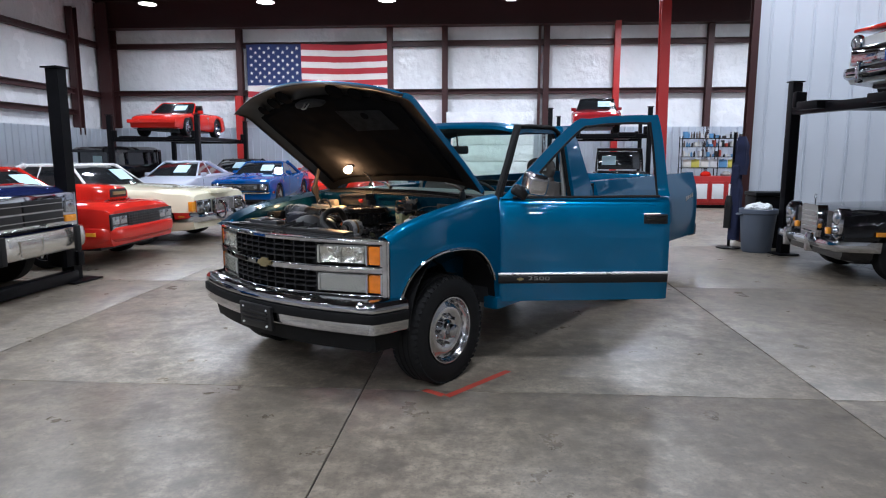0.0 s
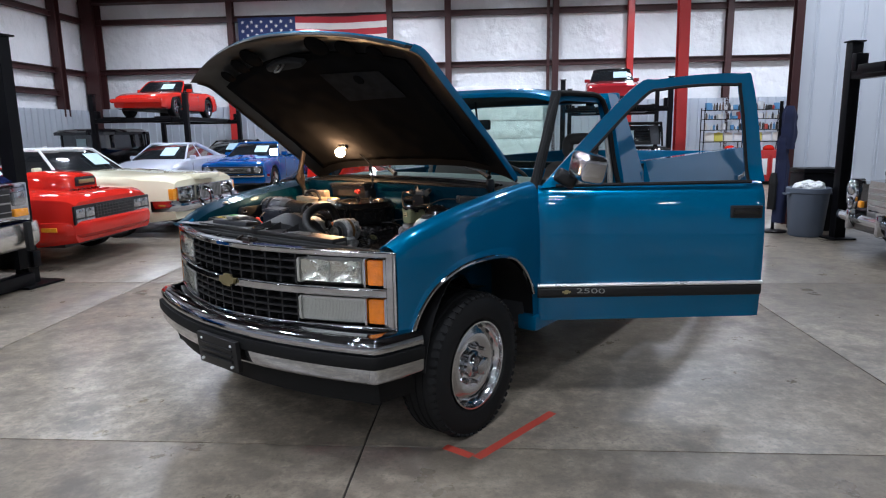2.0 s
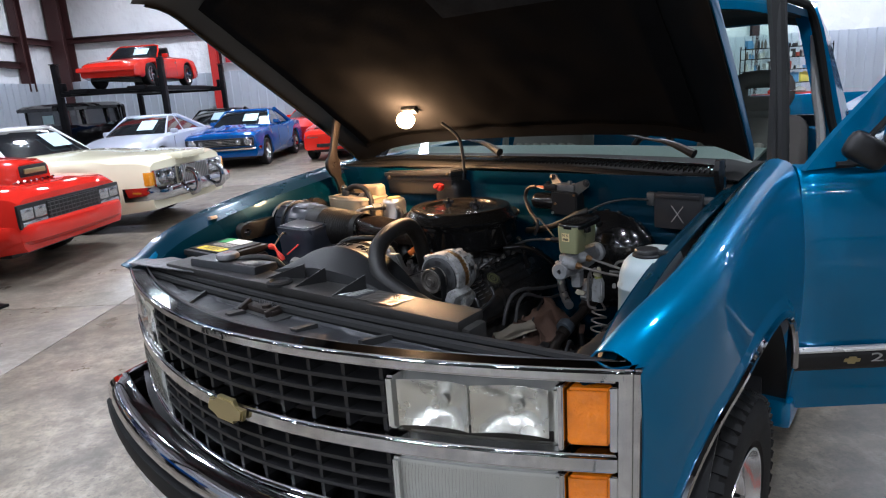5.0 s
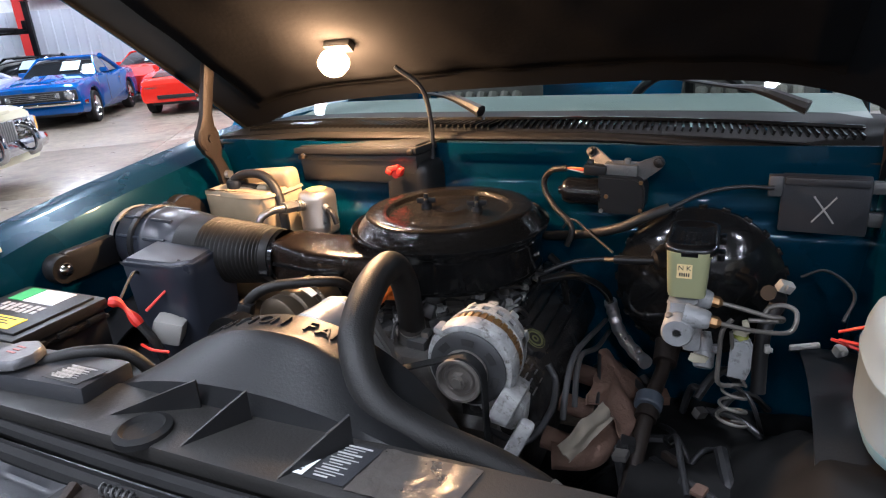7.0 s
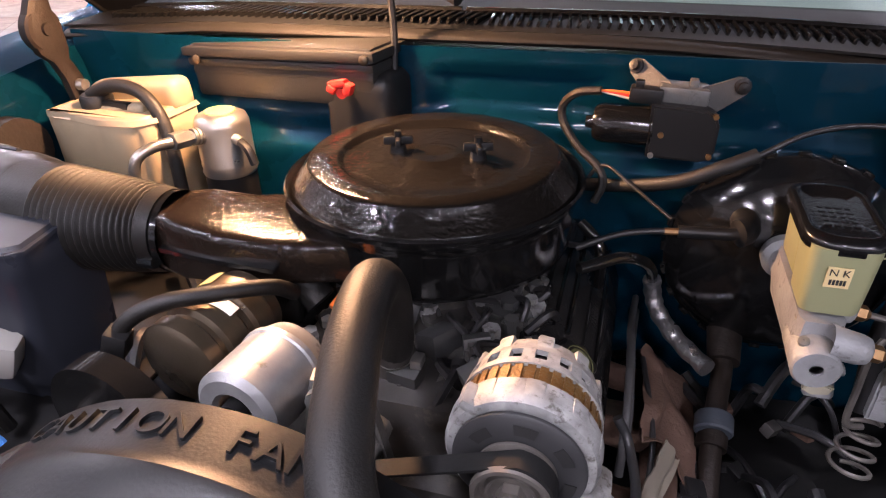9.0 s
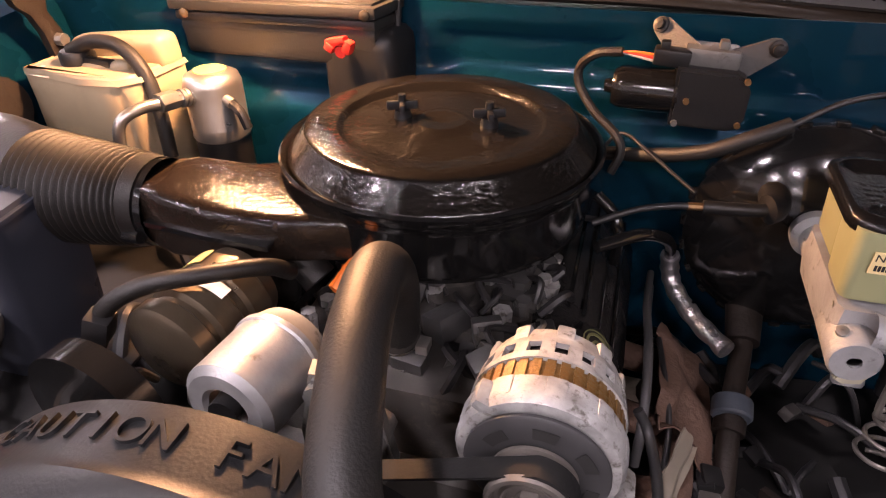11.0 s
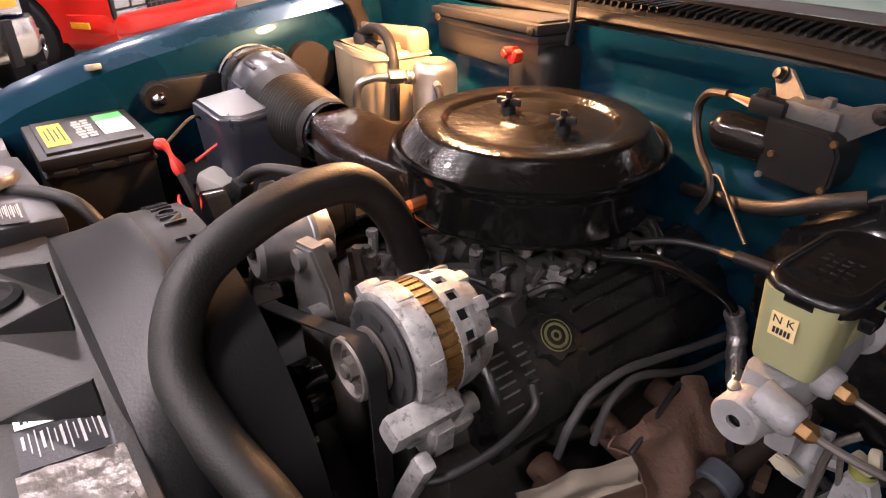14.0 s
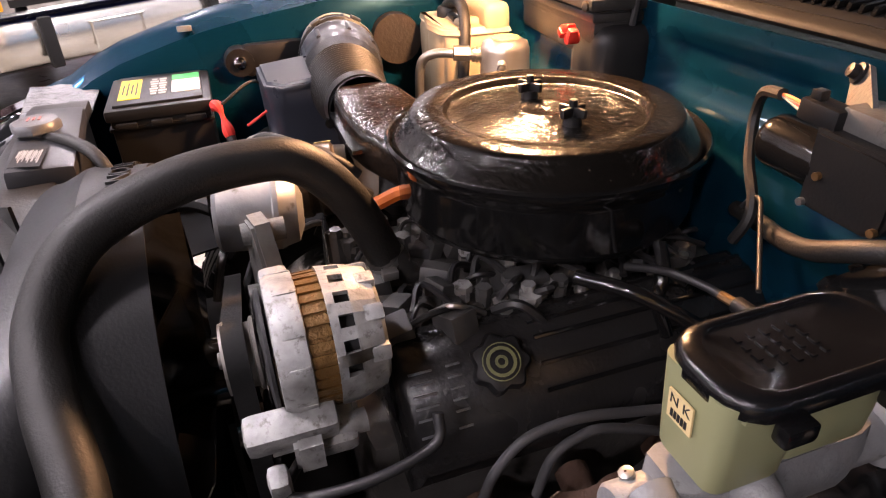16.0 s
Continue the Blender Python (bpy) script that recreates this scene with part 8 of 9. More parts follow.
def car(name, place, label, L, W, mat, top, cabin, wheels, roof_mat=None, rim=None, r=0.33, low=0.24, tuck=0.86, open_top=False,
        category="car", paper=True, glass_mat=None):
    """A car whose nose is at y = 0 and tail at y = L. top: heights of hood, belt and deck along it.
    cabin: base front, roof front, roof rear, base rear, roof height, half widths at belt and roof. wheels: the two axles."""
    g = thing(name, place, label, category, "parked cars")
    n = 72
    bm = bmesh.new()
    rings = []
    for i in range(n + 1):
        y = L * i / n
        hw = W / 2 * soft_at([(0, tuck), (0.05, mix(tuck, 1, 0.55)), (0.16, 0.985), (0.4, 1), (0.75, 1), (0.93, 0.96), (1, 0.88)], i / n)
        zt = soft_at(top, y)
        zb = low + 0.05 * max(0, 1 - y / 0.5) + 0.06 * max(0, (y - L + 0.5) / 0.5)
        for yw in wheels:
            d = abs(y - yw)
            if d < r + 0.07:
                zb = max(zb, r + math.sqrt((r + 0.075) ** 2 - d * d) * 0.98)
        zb = min(zb, zt - 0.12)
        half = [(hw - 0.05, zb), (hw - 0.01, mix(zb, zt, 0.10)), (hw, mix(zb, zt, 0.45)), (hw - 0.015, mix(zb, zt, 0.72)), (hw - 0.05, mix(zb, zt, 0.93)), (hw - 0.13, zt), (hw * 0.4, zt + 0.018)]
        rings.append([(x, y, z) for x, z in half] + [(-x, y, z) for x, z in half[::-1]])
    loft(bm, rings)
    body = part("body", bm, mat, g, "", 42)
    bm = bmesh.new()
    box(bm, (0, L / 2, (low + r) / 2 + 0.05), (W * 0.72, L * 0.9, 0.24), None, 0.02)
    part("underbody", bm, BLACK, g)
    y0, y1, y2, y3, zr, wb, wr = cabin
    zf, zk = soft_at(top, y0), soft_at(top, y3)
    if open_top:
        bm = bmesh.new()
        box(bm, (0, (y0 + y3) / 2 + 0.25, zf - 0.02), (2 * wb * 0.86, (y3 - y0) * 0.75, 0.16), None, 0.03)
        part("cockpit", bm, BLACK, g)
        bm = bmesh.new()
        sheet(bm, lambda u, v: Vector((mix(-1, 1, u) * mix(wb, wr, v), mix(y0, y1, v) + 0.10 * (2 * u - 1) ** 2, mix(zf, zr, v))), 10, 4, 0.006)
        part("windshield", bm, GLASS_DARK, g)
        bm = bmesh.new()
        rim_pts = [(-wb, y0 + 0.10, zf), (-wr, y1 + 0.10, zr), (-wr * 0.5, y1 + 0.03, zr + 0.01), (wr * 0.5, y1 + 0.03, zr + 0.01), (wr, y1 + 0.10, zr), (wb, y0 + 0.10, zf)]
        tube(bm, rim_pts, 0.022, 8, 2)
        part("windshield_frame", bm, mat, g)
        for s in (-1, 1):
            bm = bmesh.new()
            box(bm, (s * 0.36, y2, zf + 0.14), (0.42, 0.14, 0.36), turn(14, 0, 0), 0.05, 3)
            part("seat", bm, BLACK, g)
    else:
        bm = bmesh.new()
        rows = []
        for k, v in enumerate((0.0, 0.5, 1.0)):
            bow = 0.012 * (1 if k == 1 else 0)
            w = mix(wb, wr, v) + bow
            ya, yb = mix(y0, y1, v), mix(y3, y2, v)
            z0, z1 = mix(zf, zr, v), mix(zk, zr, v)
            rows.append([(-w, ya + 0.12, z0), (-w * 0.5, ya + 0.02, z0), (w * 0.5, ya + 0.02, z0), (w, ya + 0.12, z0), (w, yb - 0.10, z1), (w * 0.5, yb, z1), (-w * 0.5, yb, z1), (-w, yb - 0.10, z1)])
        loft(bm, rows)
        part("glasshouse", bm, glass_mat or GLASS_DARK, g, "dark car glass")
        bm = bmesh.new()
        loft(bm, [[(x * k, (y1 + y2) / 2 + (y - (y1 + y2) / 2) * ky, zr + dz) for x, y, _ in rows[2]] for dz, k, ky in ((-0.03, 1.02, 1.02), (0.005, 1.025, 1.02), (0.03, 0.93, 0.93), (0.04, 0.6, 0.6))])
        part("roof", bm, roof_mat or mat, g, "", 50)
        for s in (-1, 1):
            for a, b, t in (((wb, y0 + 0.12, zf), (wr, y1 + 0.12, zr), 0.028), ((wb, y3 - 0.12, zk), (wr, y2 - 0.12, zr), 0.075), ((wb + 0.004, mix(y1, y2, 0.62), mix(zf, zk, 0.5) + 0.01), (wr, mix(y1, y2, 0.62), zr), 0.02)):
                bm = bmesh.new()
                cyl(bm, (s * a[0], a[1], a[2] - 0.03), (s * b[0], b[1], b[2]), t, t * 0.8, 10)
                part("pillar", bm, roof_mat or mat, g)
    for s in (-1, 1):
        bm = bmesh.new()
        box(bm, (s * (wb + 0.09), y0 + 0.42, zf + 0.06), (0.16, 0.07, 0.10), None, 0.025)
        part("mirror", bm, mat, g)
        bm = bmesh.new()
        box(bm, (s * (W / 2 + 0.001), mix(y1, y2, 0.75), mix(zf, low, 0.22)), (0.016, 0.13, 0.022), None, 0.006)
        part("door_handle", bm, CHROME, g)
        for yy in (y0 + 0.28, mix(y1, y2, 0.8)):
            bm = bmesh.new()
            box(bm, (s * (W / 2 - 0.002), yy, mix(zf, low, 0.45)), (0.006, 0.008, (zf - low) * 0.75))
            part("door_gap", bm, BLACK, g)
    if paper:
        bm = bmesh.new()
        sheet(bm, lambda u, v: Vector((mix(0.04, 0.42, u) * 1.0, mix(y0, y1, mix(0.25, 0.75, v)) - 0.02, mix(zf, zr, mix(0.25, 0.75, v)) + 0.015)), 3, 3, 0.002)
        part("paper_sheet", bm, SHEET_PAPER, g, "white paper in the windshield")
    for yw in wheels:
        for s in (-1, 1):
            road_wheel(g, s * (W / 2 - 0.13), yw, r, 0.21, rim or CHROME)
            bm = bmesh.new()

            def well(u, v, s=s, yw=yw):
                a = mix(-0.1, math.pi + 0.1, u)
                return Vector((s * mix(W / 2 - 0.4, W / 2 - 0.05, v), yw + (r + 0.07) * math.cos(a), r + (r + 0.07) * math.sin(a)))
            sheet(bm, well, 16, 2, 0.004)
            part("wheel_well", bm, BLACK, g)
    return g


def fit(parent, name, c, s, mat, bevel=0.01, rot=None, label=""):
    bm = bmesh.new()
    box(bm, c, s, rot, bevel)
    return part(name, bm, mat, parent, label)


def round_lamp(parent, x, y, z, r, name="headlight"):
    bm = bmesh.new()
    lathe(bm, [(r * 1.18, 0.03), (r * 1.18, -0.005), (r * 1.0, -0.02), (r * 0.98, -0.008)], (x, y, z), (0, 1, 0), 24)
    ring = part("lamp_ring", bm, CHROME, parent)
    bm = bmesh.new()
    lathe(bm, [(r, -0.006), (r * 0.7, -0.022), (r * 0.3, -0.03), (0.001, -0.032)], (x, y, z), (0, 1, 0), 24)
    part(name, bm, LAMP_GLASS, parent)


def bars(parent, x0, x1, z0, z1, y, nx, nz, mat, t=0.008, name="grille_bar"):
    bm = bmesh.new()
    for i in range(nx):
        box(bm, (mix(x0, x1, (i + 0.5) / nx), y, (z0 + z1) / 2), (t, 0.03, z1 - z0))
    for i in range(nz):
        box(bm, ((x0 + x1) / 2, y, mix(z0, z1, (i + 0.5) / nz)), (x1 - x0, 0.03, t))
    return part(name, bm, mat, parent)


def rod_bumper(parent, w, y, z, h, mat=None, wrap=0.25, guards=()):
    mat = mat or CHROME
    bm = bmesh.new()
    rings = []
    for i in range(25):
        a = mix(-1, 1, i / 24)
        x = w * a
        yy = y + wrap * max(0, (abs(a) - 0.86) / 0.14) ** 1.6 + 0.05 * a * a
        rings.append([(x, yy + p, z + q * h) for p, q in ((0, -0.35), (-0.02, -0.1), (-0.02, 0.2), (0.0, 0.5), (0.06, 0.5), (0.05, -0.5))])
    loft(bm, rings)
    b = part("bumper", bm, mat, parent, "", 50)
    for gx in guards:
        fit(b, "bumper_guard", (gx, y - 0.03, z), (0.07, 0.09, h * 1.9), mat, 0.02)
    return b


def ground(x, y, deg, z=0.0):
    return pose(x, y, z, 0, 0, deg)


# red coupe with a hood scoop
c = car("red_coupe", ground(-4.493, 9.323, 84), "red coupe with a tall hood scoop", 5.0, 1.86, P_RED,
        [(0, 0.80), (0.1, 0.86), (0.7, 0.90), (1.5, 0.95), (2.2, 0.97), (3.8, 0.97), (4.8, 0.93), (5.0, 0.86)], (1.75, 2.35, 3.3, 3.9, 1.36, 0.76, 0.60), (0.95, 3.75), low=0.26)
bm = bmesh.new()
rings = []
for i in range(25):
    a = mix(-1, 1, i / 24)
    y = 0.05 * a * a + 0.34 * max(0, (abs(a) - 0.72) / 0.28) ** 2.2
    rings.append([(0.93 * a, y + p, z) for p, z in ((-0.01, 0.572), (-0.08, 0.565), (-0.105, 0.545), (-0.115, 0.48), (-0.10, 0.41), (-0.07, 0.395), (-0.065, 0.385), (0.02, 0.335), (0.10, 0.34), (0.10, 0.56))])
loft(bm, rings)
part("front_bumper", bm, P_RED, c, "body-coloured wrap-round bumper", 40)
fit(c, "grille_frame", (0, -0.005, 0.645), (1.60, 0.03, 0.23), BLACK, 0.01)
fit(c, "grille_recess", (0, -0.014, 0.645), (0.82, 0.03, 0.19), BLACK, 0.005)
bars(c, -0.41, 0.41, 0.55, 0.74, -0.02, 13, 5, DARK_STEEL, 0.007)
for s in (-1, 1):
    for x in (0.51, 0.69):
        fit(c, "headlight", (s * x, -0.012, 0.665), (0.165, 0.03, 0.115), LAMP_GLASS, 0.015)
    fit(c, "parking_lamp", (s * 0.60, -0.012, 0.57), (0.34, 0.03, 0.05), LAMP_GLASS, 0.008)
    fit(c, "side_marker", (s * 0.925, 0.24, 0.49), (0.02, 0.20, 0.05), AMBER_LAMP, 0.006)
bm = bmesh.new()
loft(bm, [[(x * w, y, z0 + z * h) for x, z in ((-1, 0), (-0.95, 0.7), (-0.7, 1), (0.7, 1), (0.95, 0.7), (1, 0))] for y, w, h, z0 in ((0.37, 0.24, 0.17, 0.92), (0.45, 0.27, 0.22, 0.90), (0.9, 0.30, 0.24, 0.91), (1.6, 0.30, 0.16, 0.93))])
scoop = part("hood_scoop", bm, P_RED, c, "red hood scoop", 50)
fit(scoop, "scoop_mouth", (0, 0.37, 1.015), (0.40, 0.03, 0.12), BLACK, 0.02)
fit(scoop, "scoop_flap", (0, 0.35, 1.015), (0.30, 0.02, 0.05), GOLD, 0.006)
for i in range(7):
    bm = bmesh.new()
    cyl(bm, (-0.26 + 0.087 * i, 0.41, 0.90), (-0.26 + 0.087 * i, 0.35, 0.92), 0.013, seg=8)
    part("scoop_stud", bm, CHROME, scoop)
# cream coupe
c = car("cream_coupe", ground(-4.154, 11.677, 81), "large cream coupe with a white roof and chrome bumper guards", 5.6, 2.0, P_CREAM,
        [(0, 0.88), (0.15, 0.93), (1.2, 0.97), (1.9, 1.0), (3.2, 1.0), (4.5, 0.98), (5.4, 0.92), (5.6, 0.85)], (1.95, 2.42, 3.6, 4.5, 1.38, 0.82, 0.62), (1.05, 4.15), roof_mat=P_WHITE, r=0.36, tuck=0.93)
fit(c, "grille", (0, -0.05, 0.67), (0.70, 0.12, 0.27), CHROME, 0.02)
bars(c, -0.32, 0.32, 0.55, 0.79, -0.105, 14, 0, STEEL, 0.01)
fit(c, "nose_peak", (0, 0.05, 0.92), (0.62, 0.35, 0.09), P_CREAM, 0.04)
for s in (-1, 1):
    fit(c, "lamp_bezel", (s * 0.64, -0.02, 0.675), (0.48, 0.06, 0.24), CHROME, 0.01)
    for x in (0.53, 0.73):
        round_lamp(c, s * x, -0.05, 0.68, 0.075)
    fit(c, "corner_lamp", (s * 0.925, 0.02, 0.69), (0.10, 0.08, 0.17), AMBER_LAMP, 0.01)
rod_bumper(c, 1.0, -0.20, 0.50, 0.17, wrap=0.45)
for s in (-1, 1):
    bm = bmesh.new()
    tube(bm, [(s * 0.34, -0.20, 0.42), (s * 0.34, -0.30, 0.46), (s * 0.34, -0.32, 0.58), (s * 0.34, -0.28, 0.70), (s * 0.34, -0.18, 0.74)], 0.04, 10, 5)
    part("bumper_guard", bm, CHROME, c)
# pickup with a chrome grille on the low lift
c = car("navy_pickup", ground(-4.62, 6.70, 85), "navy blue older pickup truck with a chrome grille", 5.2, 1.98, P_NAVY,
        [(0, 1.10), (0.12, 1.20), (1.2, 1.25), (1.6, 1.27), (3.0, 1.27), (5.0, 1.27), (5.2, 1.25)], (1.5, 1.95, 2.75, 2.95, 1.82, 0.84, 0.70), (0.95, 4.1), r=0.39, low=0.48, category="truck", tuck=0.95, paper=False)
fit(c, "grille_surround", (0, -0.02, 0.93), (1.84, 0.07, 0.42), CHROME, 0.03)
for x in (-0.33, 0.33):
    for z in (0.86, 1.01):
        fit(c, "grille_opening", (x, -0.045, z), (0.63, 0.05, 0.13), BLACK, 0.008)
bars(c, -0.64, 0.64, 0.80, 1.07, -0.062, 0, 3, STEEL, 0.008)
for s in (-1, 1):
    fit(c, "headlight", (s * 0.78, -0.05, 0.97), (0.17, 0.05, 0.15), LAMP_GLASS, 0.02)
    fit(c, "turn_lamp", (s * 0.78, -0.05, 0.825), (0.19, 0.05, 0.085), AMBER_LAMP, 0.015)
rod_bumper(c, 1.0, -0.20, 0.59, 0.26, SATIN_BUMPER, wrap=0.16)
for s in (-0.55, 0.62):
    fit(c, "bumper_guard", (s, -0.24, 0.60), (0.075, 0.05, 0.30), RUBBER, 0.015)
bm = bmesh.new()
tube(bm, [(-0.27, -0.222, 0.51), (-0.27, -0.222, 0.66), (-0.26, -0.222, 0.67), (0.06, -0.222, 0.67), (0.07, -0.222, 0.66), (0.07, -0.222, 0.51)], 0.007, 6, 2)
part("bumper_bead", bm, SATIN_BUMPER, c)
fit(c, "hood_stripe", (0, 0.45, 1.246), (1.3, 0.10, 0.012), P_RED, 0.003)
# silver coupe
car("silver_coupe", ground(-7.60, 16.2, -2), "silver coupe behind the cream car", 4.4, 1.70, P_SILVER,
    [(0, 0.66), (0.15, 0.76), (0.8, 0.90), (1.35, 0.98), (2.0, 1.01), (3.2, 1.02), (4.2, 1.0), (4.4, 0.90)], (1.22, 1.95, 2.6, 3.7, 1.365, 0.71, 0.51), (0.85, 3.3))
# blue coupe
c = car("blue_coupe", ground(-5.855, 18.18, -2.3), "deep blue classic muscle coupe", 4.7, 1.86, P_BLUE,
        [(0, 0.80), (0.12, 0.85), (1.0, 0.94), (1.7, 0.97), (2.6, 0.93), (3.6, 0.98), (4.5, 0.95), (4.7, 0.88)], (1.55, 2.15, 2.95, 3.7, 1.33, 0.76, 0.58), (0.85, 3.6), tuck=0.96)
fit(c, "grille", (0, -0.01, 0.64), (1.66, 0.05, 0.20), BLACK, 0.02)
bars(c, -0.5, 0.5, 0.57, 0.71, -0.03, 0, 4, STEEL, 0.005)
fit(c, "badge", (0, -0.045, 0.66), (0.12, 0.02, 0.05), CHROME, 0.005)
for s in (-1, 1):
    round_lamp(c, s * 0.68, -0.03, 0.64, 0.09)
    round_lamp(c, s * 0.46, -0.03, 0.64, 0.055, "parking_lamp")
rod_bumper(c, 0.93, -0.09, 0.48, 0.08, wrap=0.25)
bm = bmesh.new()
loft(bm, [[(x * w, y, 0.90 + z * h) for x, z in ((-1, 0), (-0.6, 1), (0.6, 1), (1, 0))] for y, w, h in ((0.35, 0.25, 0.02), (0.9, 0.36, 0.12), (1.4, 0.38, 0.10))])
part("hood_bulge", bm, P_BLUE, c)
# dark car behind it
car("black_coupe", ground(-7.95, 21.3, -10), "black coupe with paper in its windshield", 4.7, 1.84, P_BLACK,
    [(0, 0.82), (1.2, 0.95), (1.9, 0.98), (3.6, 0.98), (4.7, 0.88)], (1.5, 2.1, 3.0, 3.8, 1.38, 0.76, 0.60), (0.85, 3.6))
# red cars beyond
c = car("red_black_coupe", ground(-3.2, 18.7, -5), "red coupe with a dark hood", 4.6, 1.8, P_RED,
        [(0, 0.66), (0.2, 0.74), (1.0, 0.86), (1.6, 0.93), (3.4, 0.97), (4.6, 0.88)], (1.4, 2.1, 2.9, 3.7, 1.28, 0.74, 0.56), (0.85, 3.5), paper=False)
for s in (-1, 1):
    fit(c, "headlight", (s * 0.55, 0.06, 0.60), (0.32, 0.12, 0.07), LAMP_GLASS, 0.02)
fit(c, "lower_grille", (0, -0.01, 0.40), (0.9, 0.05, 0.08), BLACK, 0.01)
fit(c, "hood_panel", (0, 0.85, 0.862), (1.2, 0.9, 0.02), P_BLACK, 0.006, turn(9, 0, 0))
c = car("red_winged_coupe", ground(-5.2, 22.9, -12), "red coupe with a rear wing", 4.5, 1.8, P_RED,
        [(0, 0.70), (1.0, 0.90), (1.6, 0.95), (3.4, 0.98), (4.5, 0.92)], (1.4, 2.0, 2.8, 3.6, 1.30, 0.74, 0.56), (0.85, 3.5))
fit(c, "rear_wing", (0, 4.2, 1.42), (1.5, 0.28, 0.03), P_WINE, 0.01)
for s in (-1, 1):
    fit(c, "wing_post", (s * 0.55, 4.25, 1.16), (0.04, 0.12, 0.50), P_WINE, 0.01)
# antique sedan
c = thing("antique_sedan", ground(-11.7, 19.0, -25), "black antique sedan with an upright cab", "car", "parked cars")
bm = bmesh.new()
loft(bm, [[(x * w, y, z) for x, z in ((-1, 0.55), (-1, zt - 0.15), (-0.8, zt), (0.8, zt), (1, zt - 0.15), (1, 0.55))] for y, w, zt in ((0.1, 0.32, 1.02), (0.3, 0.38, 1.10), (1.3, 0.55, 1.16))])
part("hood", bm, P_BLACK, c)
bm = bmesh.new()
loft(bm, [[(x * w, mix(1.3 + dy, 3.4, v), z) for x, v in ((-1, 0), (1, 0), (1, 0.9), (0.85, 1), (-0.85, 1), (-1, 0.9))] for z, w, dy in ((0.5, 0.68, 0), (1.15, 0.72, 0), (1.25, 0.72, 0.0))])
part("lower_cab", bm, P_BLACK, c)
bm = bmesh.new()
loft(bm, [[(x * w, mix(1.34, 3.36, v), z) for x, v in ((-1, 0), (1, 0), (1, 0.9), (0.85, 1), (-0.85, 1), (-1, 0.9))] for z, w in ((1.25, 0.69), (1.66, 0.67))])
part("glasshouse", bm, GLASS_DARK, c)
bm = bmesh.new()
loft(bm, [[(x * w, mix(1.12 + dy, 3.42 - dy, v), z) for x, v in ((-1, 0), (1, 0), (1, 0.9), (0.85, 1), (-0.85, 1), (-1, 0.9))] for z, w, dy in ((1.64, 0.72, 0.0), (1.72, 0.72, 0.0), (1.80, 0.62, 0.12), (1.83, 0.4, 0.3))])
part("roof", bm, P_BLACK, c)
for s in (-1, 1):
    for y in (1.36, 2.0, 2.75, 3.3):
        fit(c, "pillar", (s * 0.69, y, 1.45), (0.06, 0.09, 0.42), P_BLACK, 0.01)
    round_lamp(c, s * 0.5, 0.12, 0.98, 0.11)
    bm = bmesh.new()
    tube(bm, [(s * 0.68, -0.15, 0.5), (s * 0.68, 0.15, 0.78), (s * 0.68, 0.6, 0.76), (s * 0.68, 1.2, 0.45), (s * 0.68, 2.3, 0.42), (s * 0.68, 2.8, 0.78), (s * 0.68, 3.4, 0.6)], 0.07, 8, 6)
    part("mudguard", bm, P_BLACK, c)
    for y in (0.3, 3.0):
        road_wheel(c, s * 0.68, y, 0.37, 0.12, P_BLACK)
fit(c, "paper_sheet", (0.2, 1.325, 1.42), (0.42, 0.012, 0.22), SHEET_PAPER, 0.002)
fit(c, "radiator", (0, 0.08, 0.82), (0.56, 0.06, 0.5), CHROME, 0.03)
# white car far behind
car("white_wagon", ground(-11.2, 13.2, 60), "white car behind the red coupe", 4.8, 1.8, P_WHITE,
    [(0, 0.8), (1.2, 0.98), (1.8, 1.0), (3.6, 1.02), (4.8, 0.95)], (1.4, 1.9, 3.6, 4.3, 1.58, 0.78, 0.66), (0.9, 3.6), paper=False)


def four_post(place, label, half, length, deck, height, z=0.0):
    """A four-post parking lift."""
    g = thing("car_lift", place, label, "car lift", "parking lifts")
    for s in (-1, 1):
        for y in (0.2, length - 0.2):
            bm = bmesh.new()
            box(bm, (s * half, y, height / 2), (0.13, 0.16, height), None, 0.012)
            box(bm, (s * half, y, height + 0.012), (0.17, 0.20, 0.02), None, 0.004)
            box(bm, (s * half, y, 0.012), (0.34, 0.34, 0.024), None, 0.004)
            part("post", bm, LIFT_BLACK, g)
        bm = bmesh.new()
        box(bm, (s * half * 0.55, length / 2, deck - 0.06), (0.46, length, 0.12), None, 0.01)
        part("runway", bm, LIFT_BLACK, g)
    for y in (0.2, length - 0.2):
        bm = bmesh.new()
        box(bm, (0, y, deck - 0.10), (2 * half + 0.1, 0.14, 0.14), None, 0.01)
        part("crossbeam", bm, LIFT_BLACK, g)
        for s in (-1, 1):
            bm = bmesh.new()
            box(bm, (s * (half - 0.12), y, deck + 0.05), (0.10, 0.18, 0.24), None, 0.02)
            part("lock_bracket", bm, LIFT_BLACK, g)
    return g


# red convertible on a lift at the back
LB = ground(-8.8, 19.2, -2)
four_post(LB, "black four-post lift carrying a red convertible", 1.35, 4.6, 2.13, 2.75)
c = car("red_convertible", LB @ pose(0, 0.15, 2.13), "red convertible parked on top of a lift", 4.0, 1.6, P_RED,
        [(0, 0.50), (0.12, 0.58), (0.5, 0.66), (1.0, 0.72), (1.5, 0.76), (3.0, 0.79), (3.6, 0.78), (3.85, 0.73), (4.0, 0.62)], (1.3, 1.75, 2.4, 3.0, 1.08, 0.68, 0.55), (0.8, 3.1), open_top=True, r=0.30, low=0.2)
fit(c, "front_bumper", (0, -0.04, 0.44), (1.5, 0.12, 0.12), P_RED, 0.04)
